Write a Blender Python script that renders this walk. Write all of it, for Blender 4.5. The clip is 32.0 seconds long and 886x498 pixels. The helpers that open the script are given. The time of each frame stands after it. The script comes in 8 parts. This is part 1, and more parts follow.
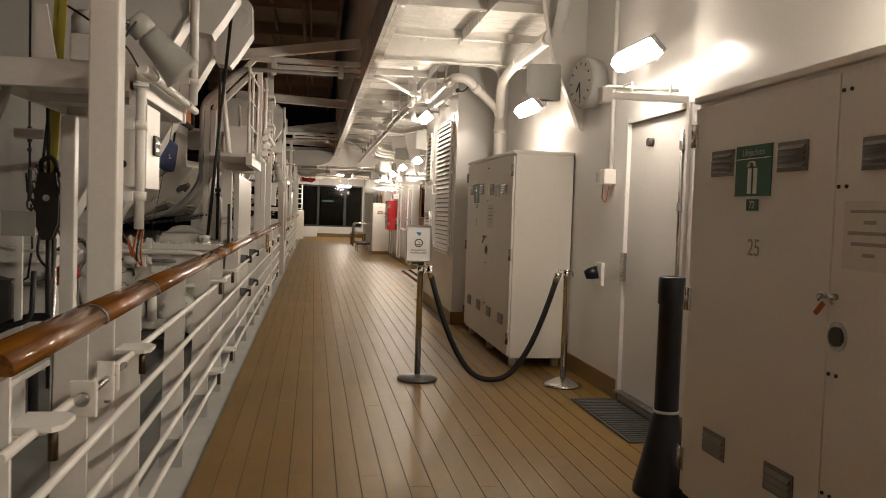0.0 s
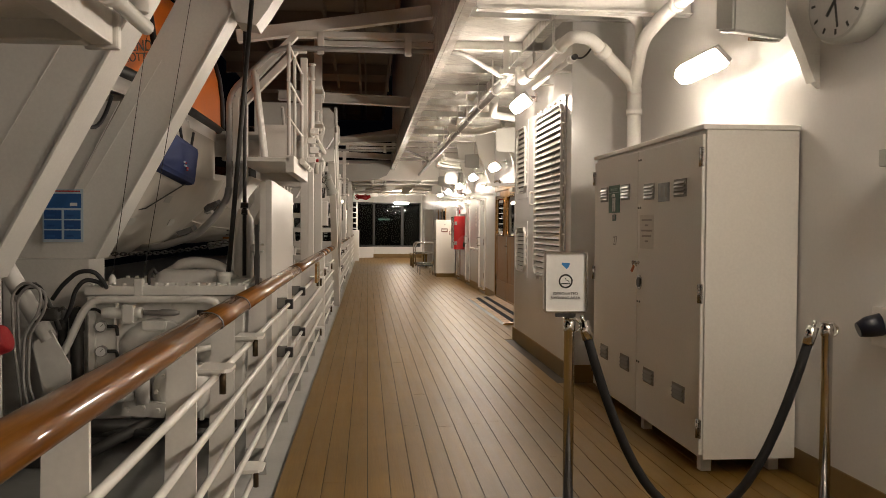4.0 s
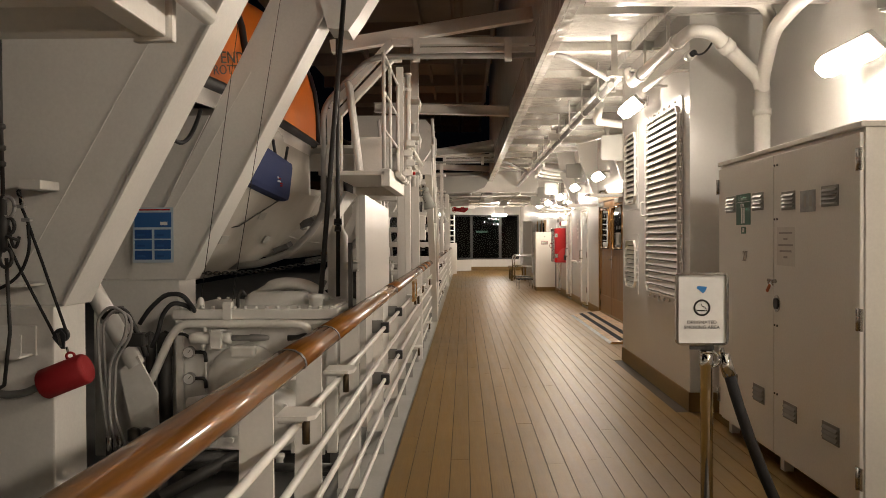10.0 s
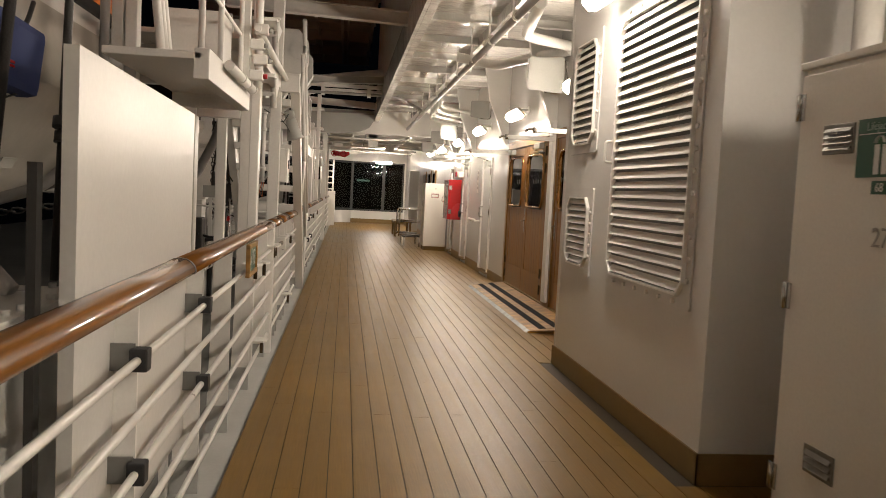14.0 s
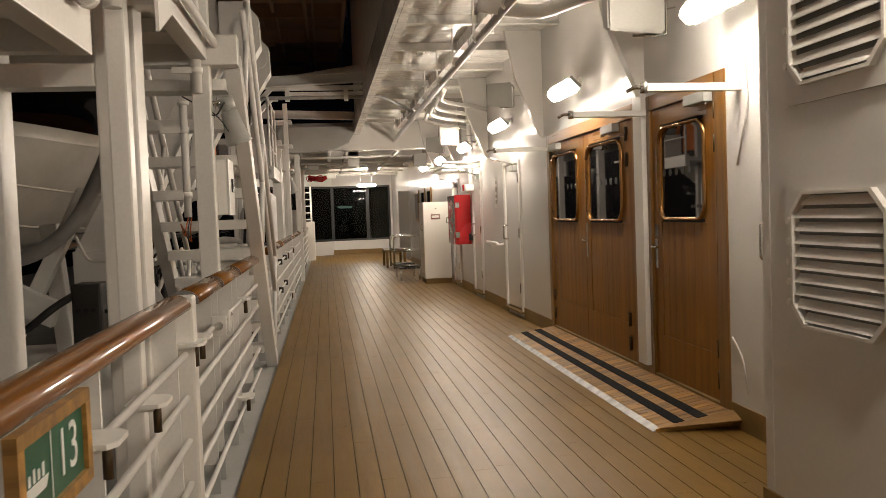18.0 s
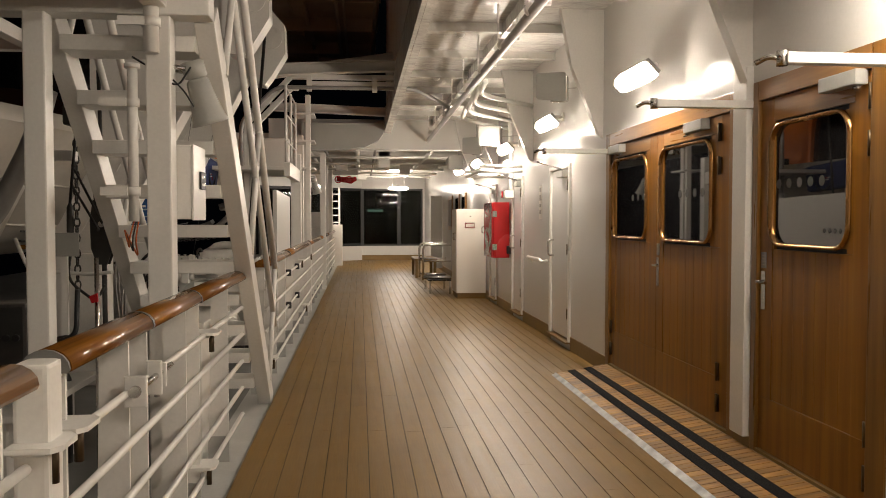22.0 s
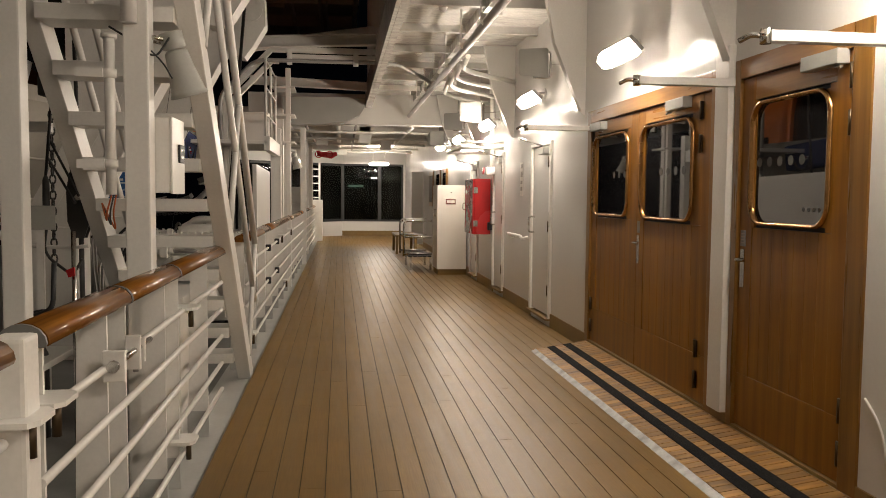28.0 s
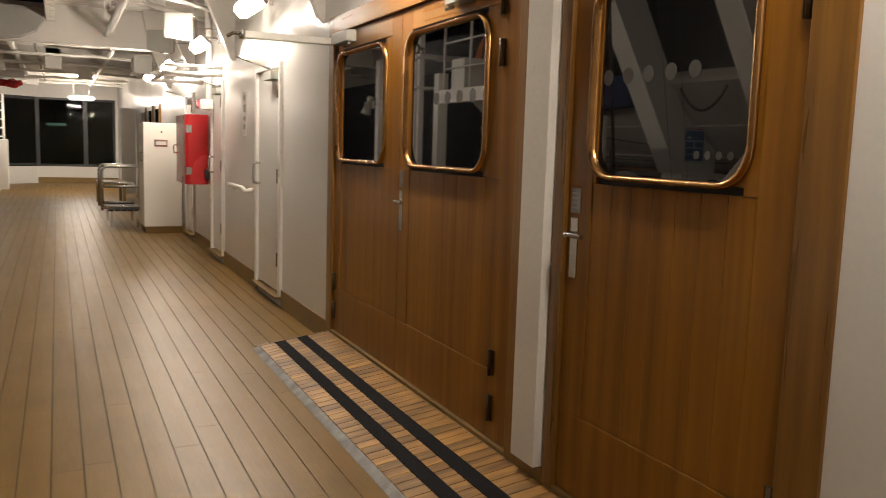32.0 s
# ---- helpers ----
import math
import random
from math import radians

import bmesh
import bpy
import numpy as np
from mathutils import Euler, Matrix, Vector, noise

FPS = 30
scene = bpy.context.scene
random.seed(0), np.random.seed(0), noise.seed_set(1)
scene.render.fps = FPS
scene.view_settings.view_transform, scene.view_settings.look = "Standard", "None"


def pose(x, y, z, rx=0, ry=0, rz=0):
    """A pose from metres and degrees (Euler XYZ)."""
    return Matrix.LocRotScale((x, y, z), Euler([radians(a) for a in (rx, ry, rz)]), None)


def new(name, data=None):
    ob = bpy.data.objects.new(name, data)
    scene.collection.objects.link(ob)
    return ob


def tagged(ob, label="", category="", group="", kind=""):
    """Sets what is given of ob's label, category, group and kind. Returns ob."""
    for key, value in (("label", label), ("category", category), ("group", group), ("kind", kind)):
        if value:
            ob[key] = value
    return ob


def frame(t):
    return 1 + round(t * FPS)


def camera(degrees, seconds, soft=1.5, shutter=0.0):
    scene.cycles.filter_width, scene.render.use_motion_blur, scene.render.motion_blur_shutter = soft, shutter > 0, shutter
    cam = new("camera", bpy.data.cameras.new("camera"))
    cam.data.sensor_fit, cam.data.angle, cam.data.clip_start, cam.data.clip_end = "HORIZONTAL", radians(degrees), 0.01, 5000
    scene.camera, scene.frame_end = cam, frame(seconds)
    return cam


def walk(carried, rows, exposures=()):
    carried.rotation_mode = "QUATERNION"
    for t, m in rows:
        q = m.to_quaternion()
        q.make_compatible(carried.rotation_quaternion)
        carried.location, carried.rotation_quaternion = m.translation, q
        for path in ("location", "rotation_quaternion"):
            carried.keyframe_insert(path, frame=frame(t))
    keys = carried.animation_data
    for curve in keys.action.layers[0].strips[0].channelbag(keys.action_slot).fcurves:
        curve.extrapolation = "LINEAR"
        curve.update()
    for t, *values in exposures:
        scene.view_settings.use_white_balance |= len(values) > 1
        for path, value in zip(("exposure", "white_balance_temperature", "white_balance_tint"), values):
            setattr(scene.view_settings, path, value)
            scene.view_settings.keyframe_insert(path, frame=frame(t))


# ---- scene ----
cam = camera(56.6, 32.0, soft=0.65, shutter=0.3)
METRES, EYE, TILT, LEAN, TURN = 13.8, 1.42, -0.7, 0.0, -8.994
ROWS = [
    (0.0, 0.0, 0.0, 0.0, 0.07, -1.93, -1.93),
    (0.5, -0.0022, 0.0272, 0.0007, -1.01, -1.32, -1.86),
    (1.0, -0.0077, 0.0509, 0.0022, -1.5, -0.99, -1.82),
    (1.5, -0.0164, 0.0754, 0.0013, -0.87, -1.04, -2.05),
    (2.0, -0.0182, 0.1003, 0.0001, -1.08, -1.01, -1.38),
    (2.5, -0.0226, 0.1271, 0.0013, -0.05, -0.91, 0.14),
    (3.0, -0.0303, 0.1529, 0.0019, 2.16, -1.06, 0.71),
    (3.5, -0.0357, 0.1798, 0.0011, 3.33, -0.97, 0.33),
    (5.5, -0.0444, 0.2326, 0.0056, 3.73, -0.65, -1.85),
    (6.0, -0.0442, 0.2356, 0.0053, 4.19, -0.67, -1.25),
    (6.5, -0.0451, 0.2359, 0.0045, 5.48, -0.67, -0.52),
    (7.0, -0.0475, 0.2361, 0.0034, 7.1, -0.78, -0.64),
    (7.5, -0.0479, 0.2358, 0.0036, 8.18, -0.94, -0.92),
    (8.0, -0.0476, 0.235, 0.0039, 9.07, -0.89, -1.27),
    (8.5, -0.0478, 0.2355, 0.004, 9.68, -0.75, -1.59),
    (9.0, -0.0473, 0.2355, 0.0041, 10.08, -0.43, -1.52),
    (9.5, -0.0468, 0.2353, 0.0046, 10.35, -0.1, -0.92),
    (10.0, -0.0463, 0.2361, 0.0047, 10.49, -0.06, 0.19),
    (10.5, -0.0448, 0.2439, 0.0039, 10.31, -0.62, 1.02),
    (11.0, -0.0493, 0.2658, 0.004, 9.01, -1.48, 0.97),
    (11.5, -0.0515, 0.2918, 0.0022, 4.62, -2.17, -0.89),
    (12.0, -0.0503, 0.3208, 0.0038, 4.36, -2.56, -2.15),
    (12.5, -0.0532, 0.354, 0.003, 3.41, -2.97, -4.9),
    (13.0, -0.0565, 0.3872, 0.0016, 2.41, -3.3, -4.34),
    (13.5, -0.0659, 0.4175, 0.0038, 2.32, -3.26, -3.31),
    (14.0, -0.0762, 0.4507, 0.0037, 2.21, -3.23, -2.92),
    (14.5, -0.0837, 0.4842, 0.0043, 2.69, -3.43, -2.07),
    (16.5, -0.103, 0.6186, 0.0041, 0.36, -2.81, -0.7),
    (17.0, -0.1059, 0.6466, 0.0052, 0.24, -2.78, 0.6),
    (17.5, -0.1132, 0.6737, 0.0059, 0.37, -2.14, 1.61),
    (18.0, -0.1169, 0.6996, 0.0056, 0.87, -1.81, 2.06),
    (18.5, -0.1149, 0.7266, 0.008, 1.13, -1.61, 1.18),
    (19.0, -0.1178, 0.7547, 0.0076, 1.51, -0.84, -0.98),
    (19.5, -0.117, 0.7813, 0.0092, 1.43, -0.14, -0.92),
    (20.0, -0.1172, 0.7995, 0.0105, 1.33, 0.34, -1.43),
    (20.5, -0.1208, 0.8041, 0.0099, 1.07, -0.29, -0.44),
    (21.0, -0.1218, 0.8035, 0.0098, 1.25, -0.9, -0.14),
    (21.5, -0.12, 0.8036, 0.0095, 1.71, -1.2, -0.05),
    (22.0, -0.1199, 0.8052, 0.0099, 3.22, -1.38, -0.04),
    (22.5, -0.1204, 0.806, 0.0099, 4.25, -1.41, 0.01),
    (23.0, -0.1219, 0.8063, 0.0101, 5.04, -1.43, -0.19),
    (23.5, -0.1221, 0.8058, 0.0099, 5.44, -1.55, -0.36),
    (24.0, -0.122, 0.8046, 0.0104, 5.59, -1.46, -0.42),
    (24.5, -0.1214, 0.8042, 0.0106, 5.53, -1.39, 0.05),
    (25.0, -0.1207, 0.805, 0.0103, 5.32, -1.39, 0.72),
    (25.5, -0.1205, 0.8066, 0.0102, 4.97, -1.59, 0.8),
    (26.0, -0.1191, 0.8074, 0.0101, 4.1, -1.79, 0.77),
    (26.5, -0.1187, 0.8073, 0.0099, 3.29, -2.24, 0.58),
    (28.5, -0.1207, 0.8058, 0.0097, 1.71, -3.11, -0.58),
    (29.0, -0.1171, 0.8077, 0.0093, 0.99, -3.56, 0.1),
    (29.5, -0.1071, 0.8143, 0.0081, -3.18, -5.29, 1.38),
    (30.0, -0.1079, 0.8349, 0.0053, -6.8, -6.17, 1.18),
    (30.5, -0.1056, 0.8607, 0.0048, -10.17, -6.77, 0.6),
    (31.0, -0.0998, 0.8881, 0.0076, -12.31, -6.9, -0.91),
    (31.5, -0.103, 0.9214, 0.0079, -12.96, -6.34, -2.0),
    (32.0, -0.0999, 0.9529, 0.0073, -15.98, -6.3, -1.56),
]
walk(cam, [(t, pose(0.034, 0, EYE, TILT, LEAN, TURN) @ pose(METRES * x, METRES * y, METRES * z, 90 + pitch, roll, yaw)) for t, x, y, z, yaw, pitch, roll in ROWS],
     exposures=[(0.0, -0.12), (3.0, -0.12), (5.5, 0.02), (8.0, 0.06), (12.0, 0.03), (13.0, -0.08), (14.0, 0.08), (17.0, -0.12), (18.5, -0.13), (23.0, -0.07), (26.0, -0.10), (29.0, -0.06), (30, 0.08), (31.0, 0.0), (32.0, -0.02)])

# ---------------------------------------------------------------- world and exposure
world = bpy.data.worlds.new("night_sky")
scene.world = world
world.use_nodes = True
world.node_tree.nodes["Background"].inputs[0].default_value = (0.010, 0.012, 0.018, 1)
world.node_tree.nodes["Background"].inputs[1].default_value = 0.05
scene.view_settings.exposure = 0.0


# ---------------------------------------------------------------- materials
def material(name, colour, rough=0.5, metal=0.0, second=None, grain=40.0, stain=1.6, bump=0.15, stretch=(1, 1, 1), vary=0.0, coat=0.0, spread=0.25, speck=None, gloss=0.5):
    """A painted, wooden or metal surface: colour with stains at one scale and grain at another, worn gloss and fine relief."""
    m = bpy.data.materials.new(name)
    m.use_nodes = True
    nt = m.node_tree
    n, l = nt.nodes, nt.links
    p = n["Principled BSDF"]
    tc = n.new("ShaderNodeTexCoord")
    mp = n.new("ShaderNodeMapping")
    mp.inputs["Scale"].default_value = stretch
    l.new(tc.outputs["Object"], mp.inputs[0])
    big, fine = n.new("ShaderNodeTexNoise"), n.new("ShaderNodeTexNoise")
    big.inputs["Scale"].default_value, fine.inputs["Scale"].default_value = stain, grain
    big.inputs["Detail"].default_value, fine.inputs["Detail"].default_value = 5, 4
    l.new(mp.outputs[0], big.inputs["Vector"])
    l.new(mp.outputs[0], fine.inputs["Vector"])
    second = second or tuple(c * 0.8 for c in colour)
    ramp = n.new("ShaderNodeMapRange")
    ramp.inputs["From Min"].default_value, ramp.inputs["From Max"].default_value = 0.5 - spread, 0.5 + spread
    l.new(big.outputs[0], ramp.inputs[0])
    mix = n.new("ShaderNodeMix")
    mix.data_type = "RGBA"
    mix.inputs[6].default_value, mix.inputs[7].default_value = (*second, 1), (*colour, 1)
    l.new(ramp.outputs[0], mix.inputs[0])
    mix2 = n.new("ShaderNodeMix")
    mix2.data_type, mix2.blend_type = "RGBA", "MULTIPLY"
    mix2.inputs[0].default_value = (0.35 if max(stretch) > 1 else 0.14) if speck is None else speck
    l.new(mix.outputs[2], mix2.inputs[6])
    l.new(fine.outputs[0], mix2.inputs[7])
    gain = n.new("ShaderNodeMix")
    gain.data_type, gain.blend_type = "RGBA", "MULTIPLY"
    gain.inputs[0].default_value = 1.0
    gain.inputs[7].default_value = (1.2, 1.2, 1.2, 1) if max(stretch) > 1 else (1.07, 1.07, 1.07, 1)
    l.new(mix2.outputs[2], gain.inputs[6])
    out = gain.outputs[2]
    if vary:
        info = n.new("ShaderNodeObjectInfo")
        hsv = n.new("ShaderNodeHueSaturation")
        mr = n.new("ShaderNodeMapRange")
        mr.inputs["To Min"].default_value, mr.inputs["To Max"].default_value = 1 - vary, 1 + vary
        island = n.new("ShaderNodeNewGeometry")
        total, wrap = n.new("ShaderNodeMath"), n.new("ShaderNodeMath")
        total.operation, wrap.operation = "ADD", "FRACT"
        l.new(info.outputs["Random"], total.inputs[0])
        l.new(island.outputs["Random Per Island"], total.inputs[1])
        l.new(total.outputs[0], wrap.inputs[0])
        l.new(wrap.outputs[0], mr.inputs[0])
        l.new(mr.outputs[0], hsv.inputs["Value"])
        l.new(out, hsv.inputs["Color"])
        out = hsv.outputs[0]
    l.new(out, p.inputs["Base Color"])
    rr = n.new("ShaderNodeMapRange")
    rr.inputs["To Min"].default_value, rr.inputs["To Max"].default_value = max(0.03, rough - 0.1), min(1, rough + 0.12)
    l.new(big.outputs[0], rr.inputs[0])
    l.new(rr.outputs[0], p.inputs["Roughness"])
    p.inputs["Metallic"].default_value = metal
    p.inputs["Specular IOR Level"].default_value = gloss
    p.inputs["Coat Weight"].default_value = coat
    p.inputs["Coat Roughness"].default_value = 0.08
    if bump:
        b = n.new("ShaderNodeBump")
        b.inputs["Strength"].default_value, b.inputs["Distance"].default_value = bump, 0.004
        l.new(fine.outputs[0], b.inputs["Height"])
        l.new(b.outputs[0], p.inputs["Normal"])
    return m


def glow(name, colour, strength):
    m = bpy.data.materials.new(name)
    m.use_nodes = True
    p = m.node_tree.nodes["Principled BSDF"]
    p.inputs["Base Color"].default_value = (0.9, 0.9, 0.88, 1)
    p.inputs["Emission Color"].default_value = (*colour, 1)
    p.inputs["Emission Strength"].default_value = strength
    return m


def glass(name, colour=(0.9, 0.95, 0.95), rough=0.02):
    m = bpy.data.materials.new(name)
    m.use_nodes = True
    p = m.node_tree.nodes["Principled BSDF"]
    p.inputs["Base Color"].default_value = (*colour, 1)
    p.inputs["Roughness"].default_value = rough
    p.inputs["Transmission Weight"].default_value = 1.0
    p.inputs["IOR"].default_value = 1.5
    return m


def teak(name, light, dark, along="y", rough=0.3, coat=0.6, vary=0.12, scale=1.0):
    """Varnished wood with grain running along one axis."""
    s = {"x": (1.2, 22, 22), "y": (22, 1.2, 22), "z": (22, 22, 1.2)}[along]
    return material(name, light, rough, 0, dark, grain=3.0 * scale, stain=1.0 * scale, bump=0.06, stretch=s, vary=vary, coat=coat, spread=0.2)


WHITE = material("white_gloss_paint", (0.80, 0.785, 0.75), 0.30, 0, (0.72, 0.70, 0.66), grain=60, stain=1.2, bump=0.04)
WALL = material("white_wall_paint", (0.70, 0.69, 0.67), 0.20, 0, (0.675, 0.66, 0.64), grain=45, stain=0.7, bump=0.03, speck=0.08)
DULL = material("weathered_white_paint", (0.74, 0.725, 0.69), 0.42, 0, (0.58, 0.56, 0.52), grain=30, stain=2.2, bump=0.12)
CREAM = material("cream_locker_paint", (0.78, 0.755, 0.70), 0.34, 0, (0.72, 0.69, 0.63), grain=70, stain=0.8, bump=0.03)
GREYDECK = material("grey_deck_paint", (0.47, 0.47, 0.455), 0.5, 0, (0.36, 0.36, 0.345), grain=50, stain=3.0, bump=0.15)
PLANK = material("synthetic_teak_plank", (0.205, 0.116, 0.024), 0.38, 0, (0.170, 0.094, 0.018), grain=4, stain=0.7, bump=0.10, stretch=(30, 1.2, 30), vary=0.06, gloss=0.38)
def worn_patches(m, low, high, scale):
    """Foot-worn lighter and dirtier patches that run on across the pieces of a floor."""
    n, l = m.node_tree.nodes, m.node_tree.links
    p = n["Principled BSDF"]
    place, noise, mr, mul = n.new("ShaderNodeNewGeometry"), n.new("ShaderNodeTexNoise"), n.new("ShaderNodeMapRange"), n.new("ShaderNodeMix")
    noise.inputs["Scale"].default_value, noise.inputs["Detail"].default_value, noise.inputs["Roughness"].default_value = scale, 8, 0.65
    l.new(place.outputs["Position"], noise.inputs["Vector"])
    mr.inputs["From Min"].default_value, mr.inputs["From Max"].default_value = 0.35, 0.65
    mr.inputs["To Min"].default_value, mr.inputs["To Max"].default_value = low, high
    l.new(noise.outputs[0], mr.inputs[0])
    mul.data_type, mul.blend_type = "RGBA", "MULTIPLY"
    mul.inputs[0].default_value = 1.0
    l.new(p.inputs["Base Color"].links[0].from_socket, mul.inputs[6])
    l.new(mr.outputs[0], mul.inputs[7])
    l.new(mul.outputs[2], p.inputs["Base Color"])


worn_patches(PLANK, 0.84, 1.12, 1.3)
SEAM = material("black_seam_rubber", (0.050, 0.035, 0.020), 0.6, bump=0.1)
SKIRT = material("brown_skirting_paint", (0.26, 0.165, 0.052), 0.5, 0, (0.18, 0.11, 0.035), grain=30, stain=2.5, bump=0.1)
DOORWOOD = material("varnished_teak_door", (0.300, 0.130, 0.0150), 0.32, 0, (0.152, 0.059, 0.0070), grain=4.0, stain=0.85, bump=0.03, stretch=(16, 16, 0.6), vary=0.07, coat=0.22, spread=0.24, speck=0.30, gloss=0.25)
FRAMEWOOD = teak("varnished_teak_frame", (0.27, 0.130, 0.024), (0.165, 0.074, 0.012), "z", 0.3, 0.25)
HEADWOOD = teak("varnished_teak_head", (0.32, 0.155, 0.038), (0.23, 0.105, 0.024), "y", 0.3, 0.25)
RAILWOOD = material("varnished_teak_rail", (0.245, 0.098, 0.013), 0.42, 0, (0.080, 0.028, 0.0045), grain=3.0, stain=0.9, bump=0.02, stretch=(48, 0.7, 48), vary=0.10, coat=0.60, gloss=0.06, spread=0.22)
RAILWOOD.node_tree.nodes["Principled BSDF"].inputs["Coat Roughness"].default_value = 0.05
RAMPWOOD = teak("ramp_teak", (0.42, 0.225, 0.055), (0.15, 0.070, 0.016), "x", 0.42, 0.15, vary=0.30)
FLAPWOOD = teak("worn_teak_edge", (0.30, 0.165, 0.045), (0.22, 0.115, 0.030), "x", 0.45, 0.1)
STEEL = material("brushed_stainless", (0.60, 0.59, 0.57), 0.22, 1.0, (0.50, 0.49, 0.47), grain=120, stain=5, bump=0.05)
CHROME = material("polished_chrome", (0.66, 0.65, 0.63), 0.06, 1.0, (0.60, 0.59, 0.57), grain=60, stain=3, bump=0.0)
ALU = material("aluminium_strip", (0.17, 0.17, 0.168), 0.36, 1.0, (0.42, 0.42, 0.415), grain=80, stain=9, bump=0.15)
BRASS = material("polished_bronze", (0.46, 0.26, 0.10), 0.24, 1.0, (0.34, 0.18, 0.065), grain=60, stain=5, bump=0.03)
BLACK = material("black_rubber", (0.02, 0.02, 0.022), 0.55, grain=60, bump=0.2)
GRIP = material("black_anti_slip_tape", (0.012, 0.012, 0.014), 0.85, grain=400, bump=0.5, gloss=0.12)
BRONZE = material("dark_bronze_hinge", (0.10, 0.07, 0.04), 0.4, 0.8, grain=60, bump=0.05)
ROPEBLK = material("black_velvet_rope", (0.012, 0.012, 0.013), 0.8, grain=200, bump=0.5)
CABLE = material("greased_wire_rope", (0.035, 0.032, 0.03), 0.5, 0.3, grain=150, bump=0.5)
GREYPIPE = material("grey_galvanised_pipe", (0.40, 0.39, 0.375), 0.40, 0.25, (0.29, 0.28, 0.27), grain=40, stain=6, bump=0.1)
GREYBOX = material("grey_plastic", (0.42, 0.42, 0.39), 0.45, grain=60, bump=0.1)
RED = material("red_gloss_paint", (0.50, 0.022, 0.025), 0.25, 0, (0.40, 0.015, 0.018), grain=60, bump=0.05)
CLAMPGREY = material("dark_grey_clamp_plate", (0.19, 0.19, 0.18), 0.5, 0.2, grain=60, bump=0.1)
DIAL = material("dull_clock_dial", (0.46, 0.45, 0.43), 0.3, bump=0.0)
REDBAG = material("red_canvas", (0.36, 0.012, 0.016), 0.65, grain=150, bump=0.4)
ORANGE = material("orange_boat_gelcoat", (0.82, 0.21, 0.018), 0.36, 0, (0.66, 0.15, 0.014), grain=20, stain=1.2, bump=0.15)
HULL = material("white_boat_gelcoat", (0.56, 0.53, 0.48), 0.34, 0, (0.37, 0.34, 0.29), grain=20, stain=1.4, bump=0.08)
BLUE = material("navy_canvas", (0.012, 0.03, 0.13), 0.7, 0, (0.008, 0.02, 0.09), grain=140, bump=0.4)
POSTER = material("blue_poster_print", (0.032, 0.125, 0.36), 0.35, bump=0.0)
POSTERDK = material("dark_blue_print", (0.022, 0.090, 0.29), 0.35, bump=0.0)
POSTERPALE = material("pale_print", (0.55, 0.66, 0.75), 0.35, bump=0.0)
GREEN = material("green_safety_sign", (0.012, 0.10, 0.055), 0.35, bump=0.0)
SIGNWHITE = material("white_sign_board", (0.82, 0.82, 0.80), 0.4, bump=0.0)
INK = material("black_print", (0.02, 0.02, 0.02), 0.5, bump=0.0)
INKBLUE = material("blue_print", (0.03, 0.22, 0.55), 0.4, bump=0.0)
PAPER = material("notice_paper", (0.70, 0.67, 0.61), 0.6, bump=0.0)
INKPALE = material("pale_green_print", (0.35, 0.45, 0.40), 0.5, bump=0.0)
INKGREY = material("faded_print", (0.35, 0.33, 0.30), 0.6, bump=0.0)
DARKSTEEL = material("dark_machine_steel", (0.06, 0.058, 0.055), 0.5, 0.4, grain=40, stain=5, bump=0.2)
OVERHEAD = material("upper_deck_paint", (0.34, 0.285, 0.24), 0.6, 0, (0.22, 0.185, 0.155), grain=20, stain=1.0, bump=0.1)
MACHINE = material("white_machine_enamel", (0.80, 0.79, 0.755), 0.30, 0, (0.68, 0.66, 0.62), grain=25, stain=5, bump=0.25)
MAT = material("grey_rubber_mat", (0.10, 0.10, 0.10), 0.8, grain=300, bump=0.6)
WIRE = material("orange_cable", (0.45, 0.10, 0.02), 0.5, bump=0.0)
YELLOW = material("yellow_strap", (0.52, 0.46, 0.07), 0.7, grain=120, bump=0.3)
LAMP = glow("lamp_diffuser", (1.0, 0.865, 0.715), 126.0)
DOORPAINT = material("grey_white_door_paint", (0.64, 0.625, 0.60), 0.34, 0, (0.58, 0.565, 0.54), grain=50, stain=0.9, bump=0.03)
CEILPAINT = material("buckled_gloss_ceiling_paint", (0.72, 0.705, 0.67), 0.16, 0, (0.64, 0.62, 0.585), grain=2.6, stain=1.0, bump=0.9, speck=0.03)
CEILPAINT.node_tree.nodes["Bump"].inputs["Distance"].default_value = 0.05
POLEBLUE = material("near_black_navy_plastic", (0.006, 0.008, 0.017), 0.4, grain=80, bump=0.1)
DARKGLASS = glass("window_glass", (0.20, 0.25, 0.23))
DARKGLASS.node_tree.nodes["Principled BSDF"].inputs["IOR"].default_value = 1.26
VENT = material("dull_stamped_steel", (0.25, 0.235, 0.21), 0.45, 0.7, (0.18, 0.17, 0.15), grain=90, stain=6, bump=0.1)
GLAZING = material("black_canopy_glazing", (0.006, 0.006, 0.007), 0.12, grain=30, bump=0.02)
# near-black: the darkness of unlit spaces is put into this colour
INSIDE = material("painted_dark_void", (0.012, 0.012, 0.012), 0.6, bump=0.05)


# ---------------------------------------------------------------- mesh helpers
def B():
    return bmesh.new()


def box(bm, x0, x1, y0, y1, z0, z1, bevel=0.0):
    vs = [bm.verts.new((x, y, z)) for z in (z0, z1) for y in (y0, y1) for x in (x0, x1)]
    fs = [bm.faces.new([vs[i] for i in q]) for q in ((0, 2, 3, 1), (4, 5, 7, 6), (0, 1, 5, 4), (2, 6, 7, 3), (0, 4, 6, 2), (1, 3, 7, 5))]
    if bevel > 0:
        es = list({e for f in fs for e in f.edges})
        bmesh.ops.bevel(bm, geom=es, offset=bevel, segments=2, profile=0.6, affect="EDGES")
    return bm


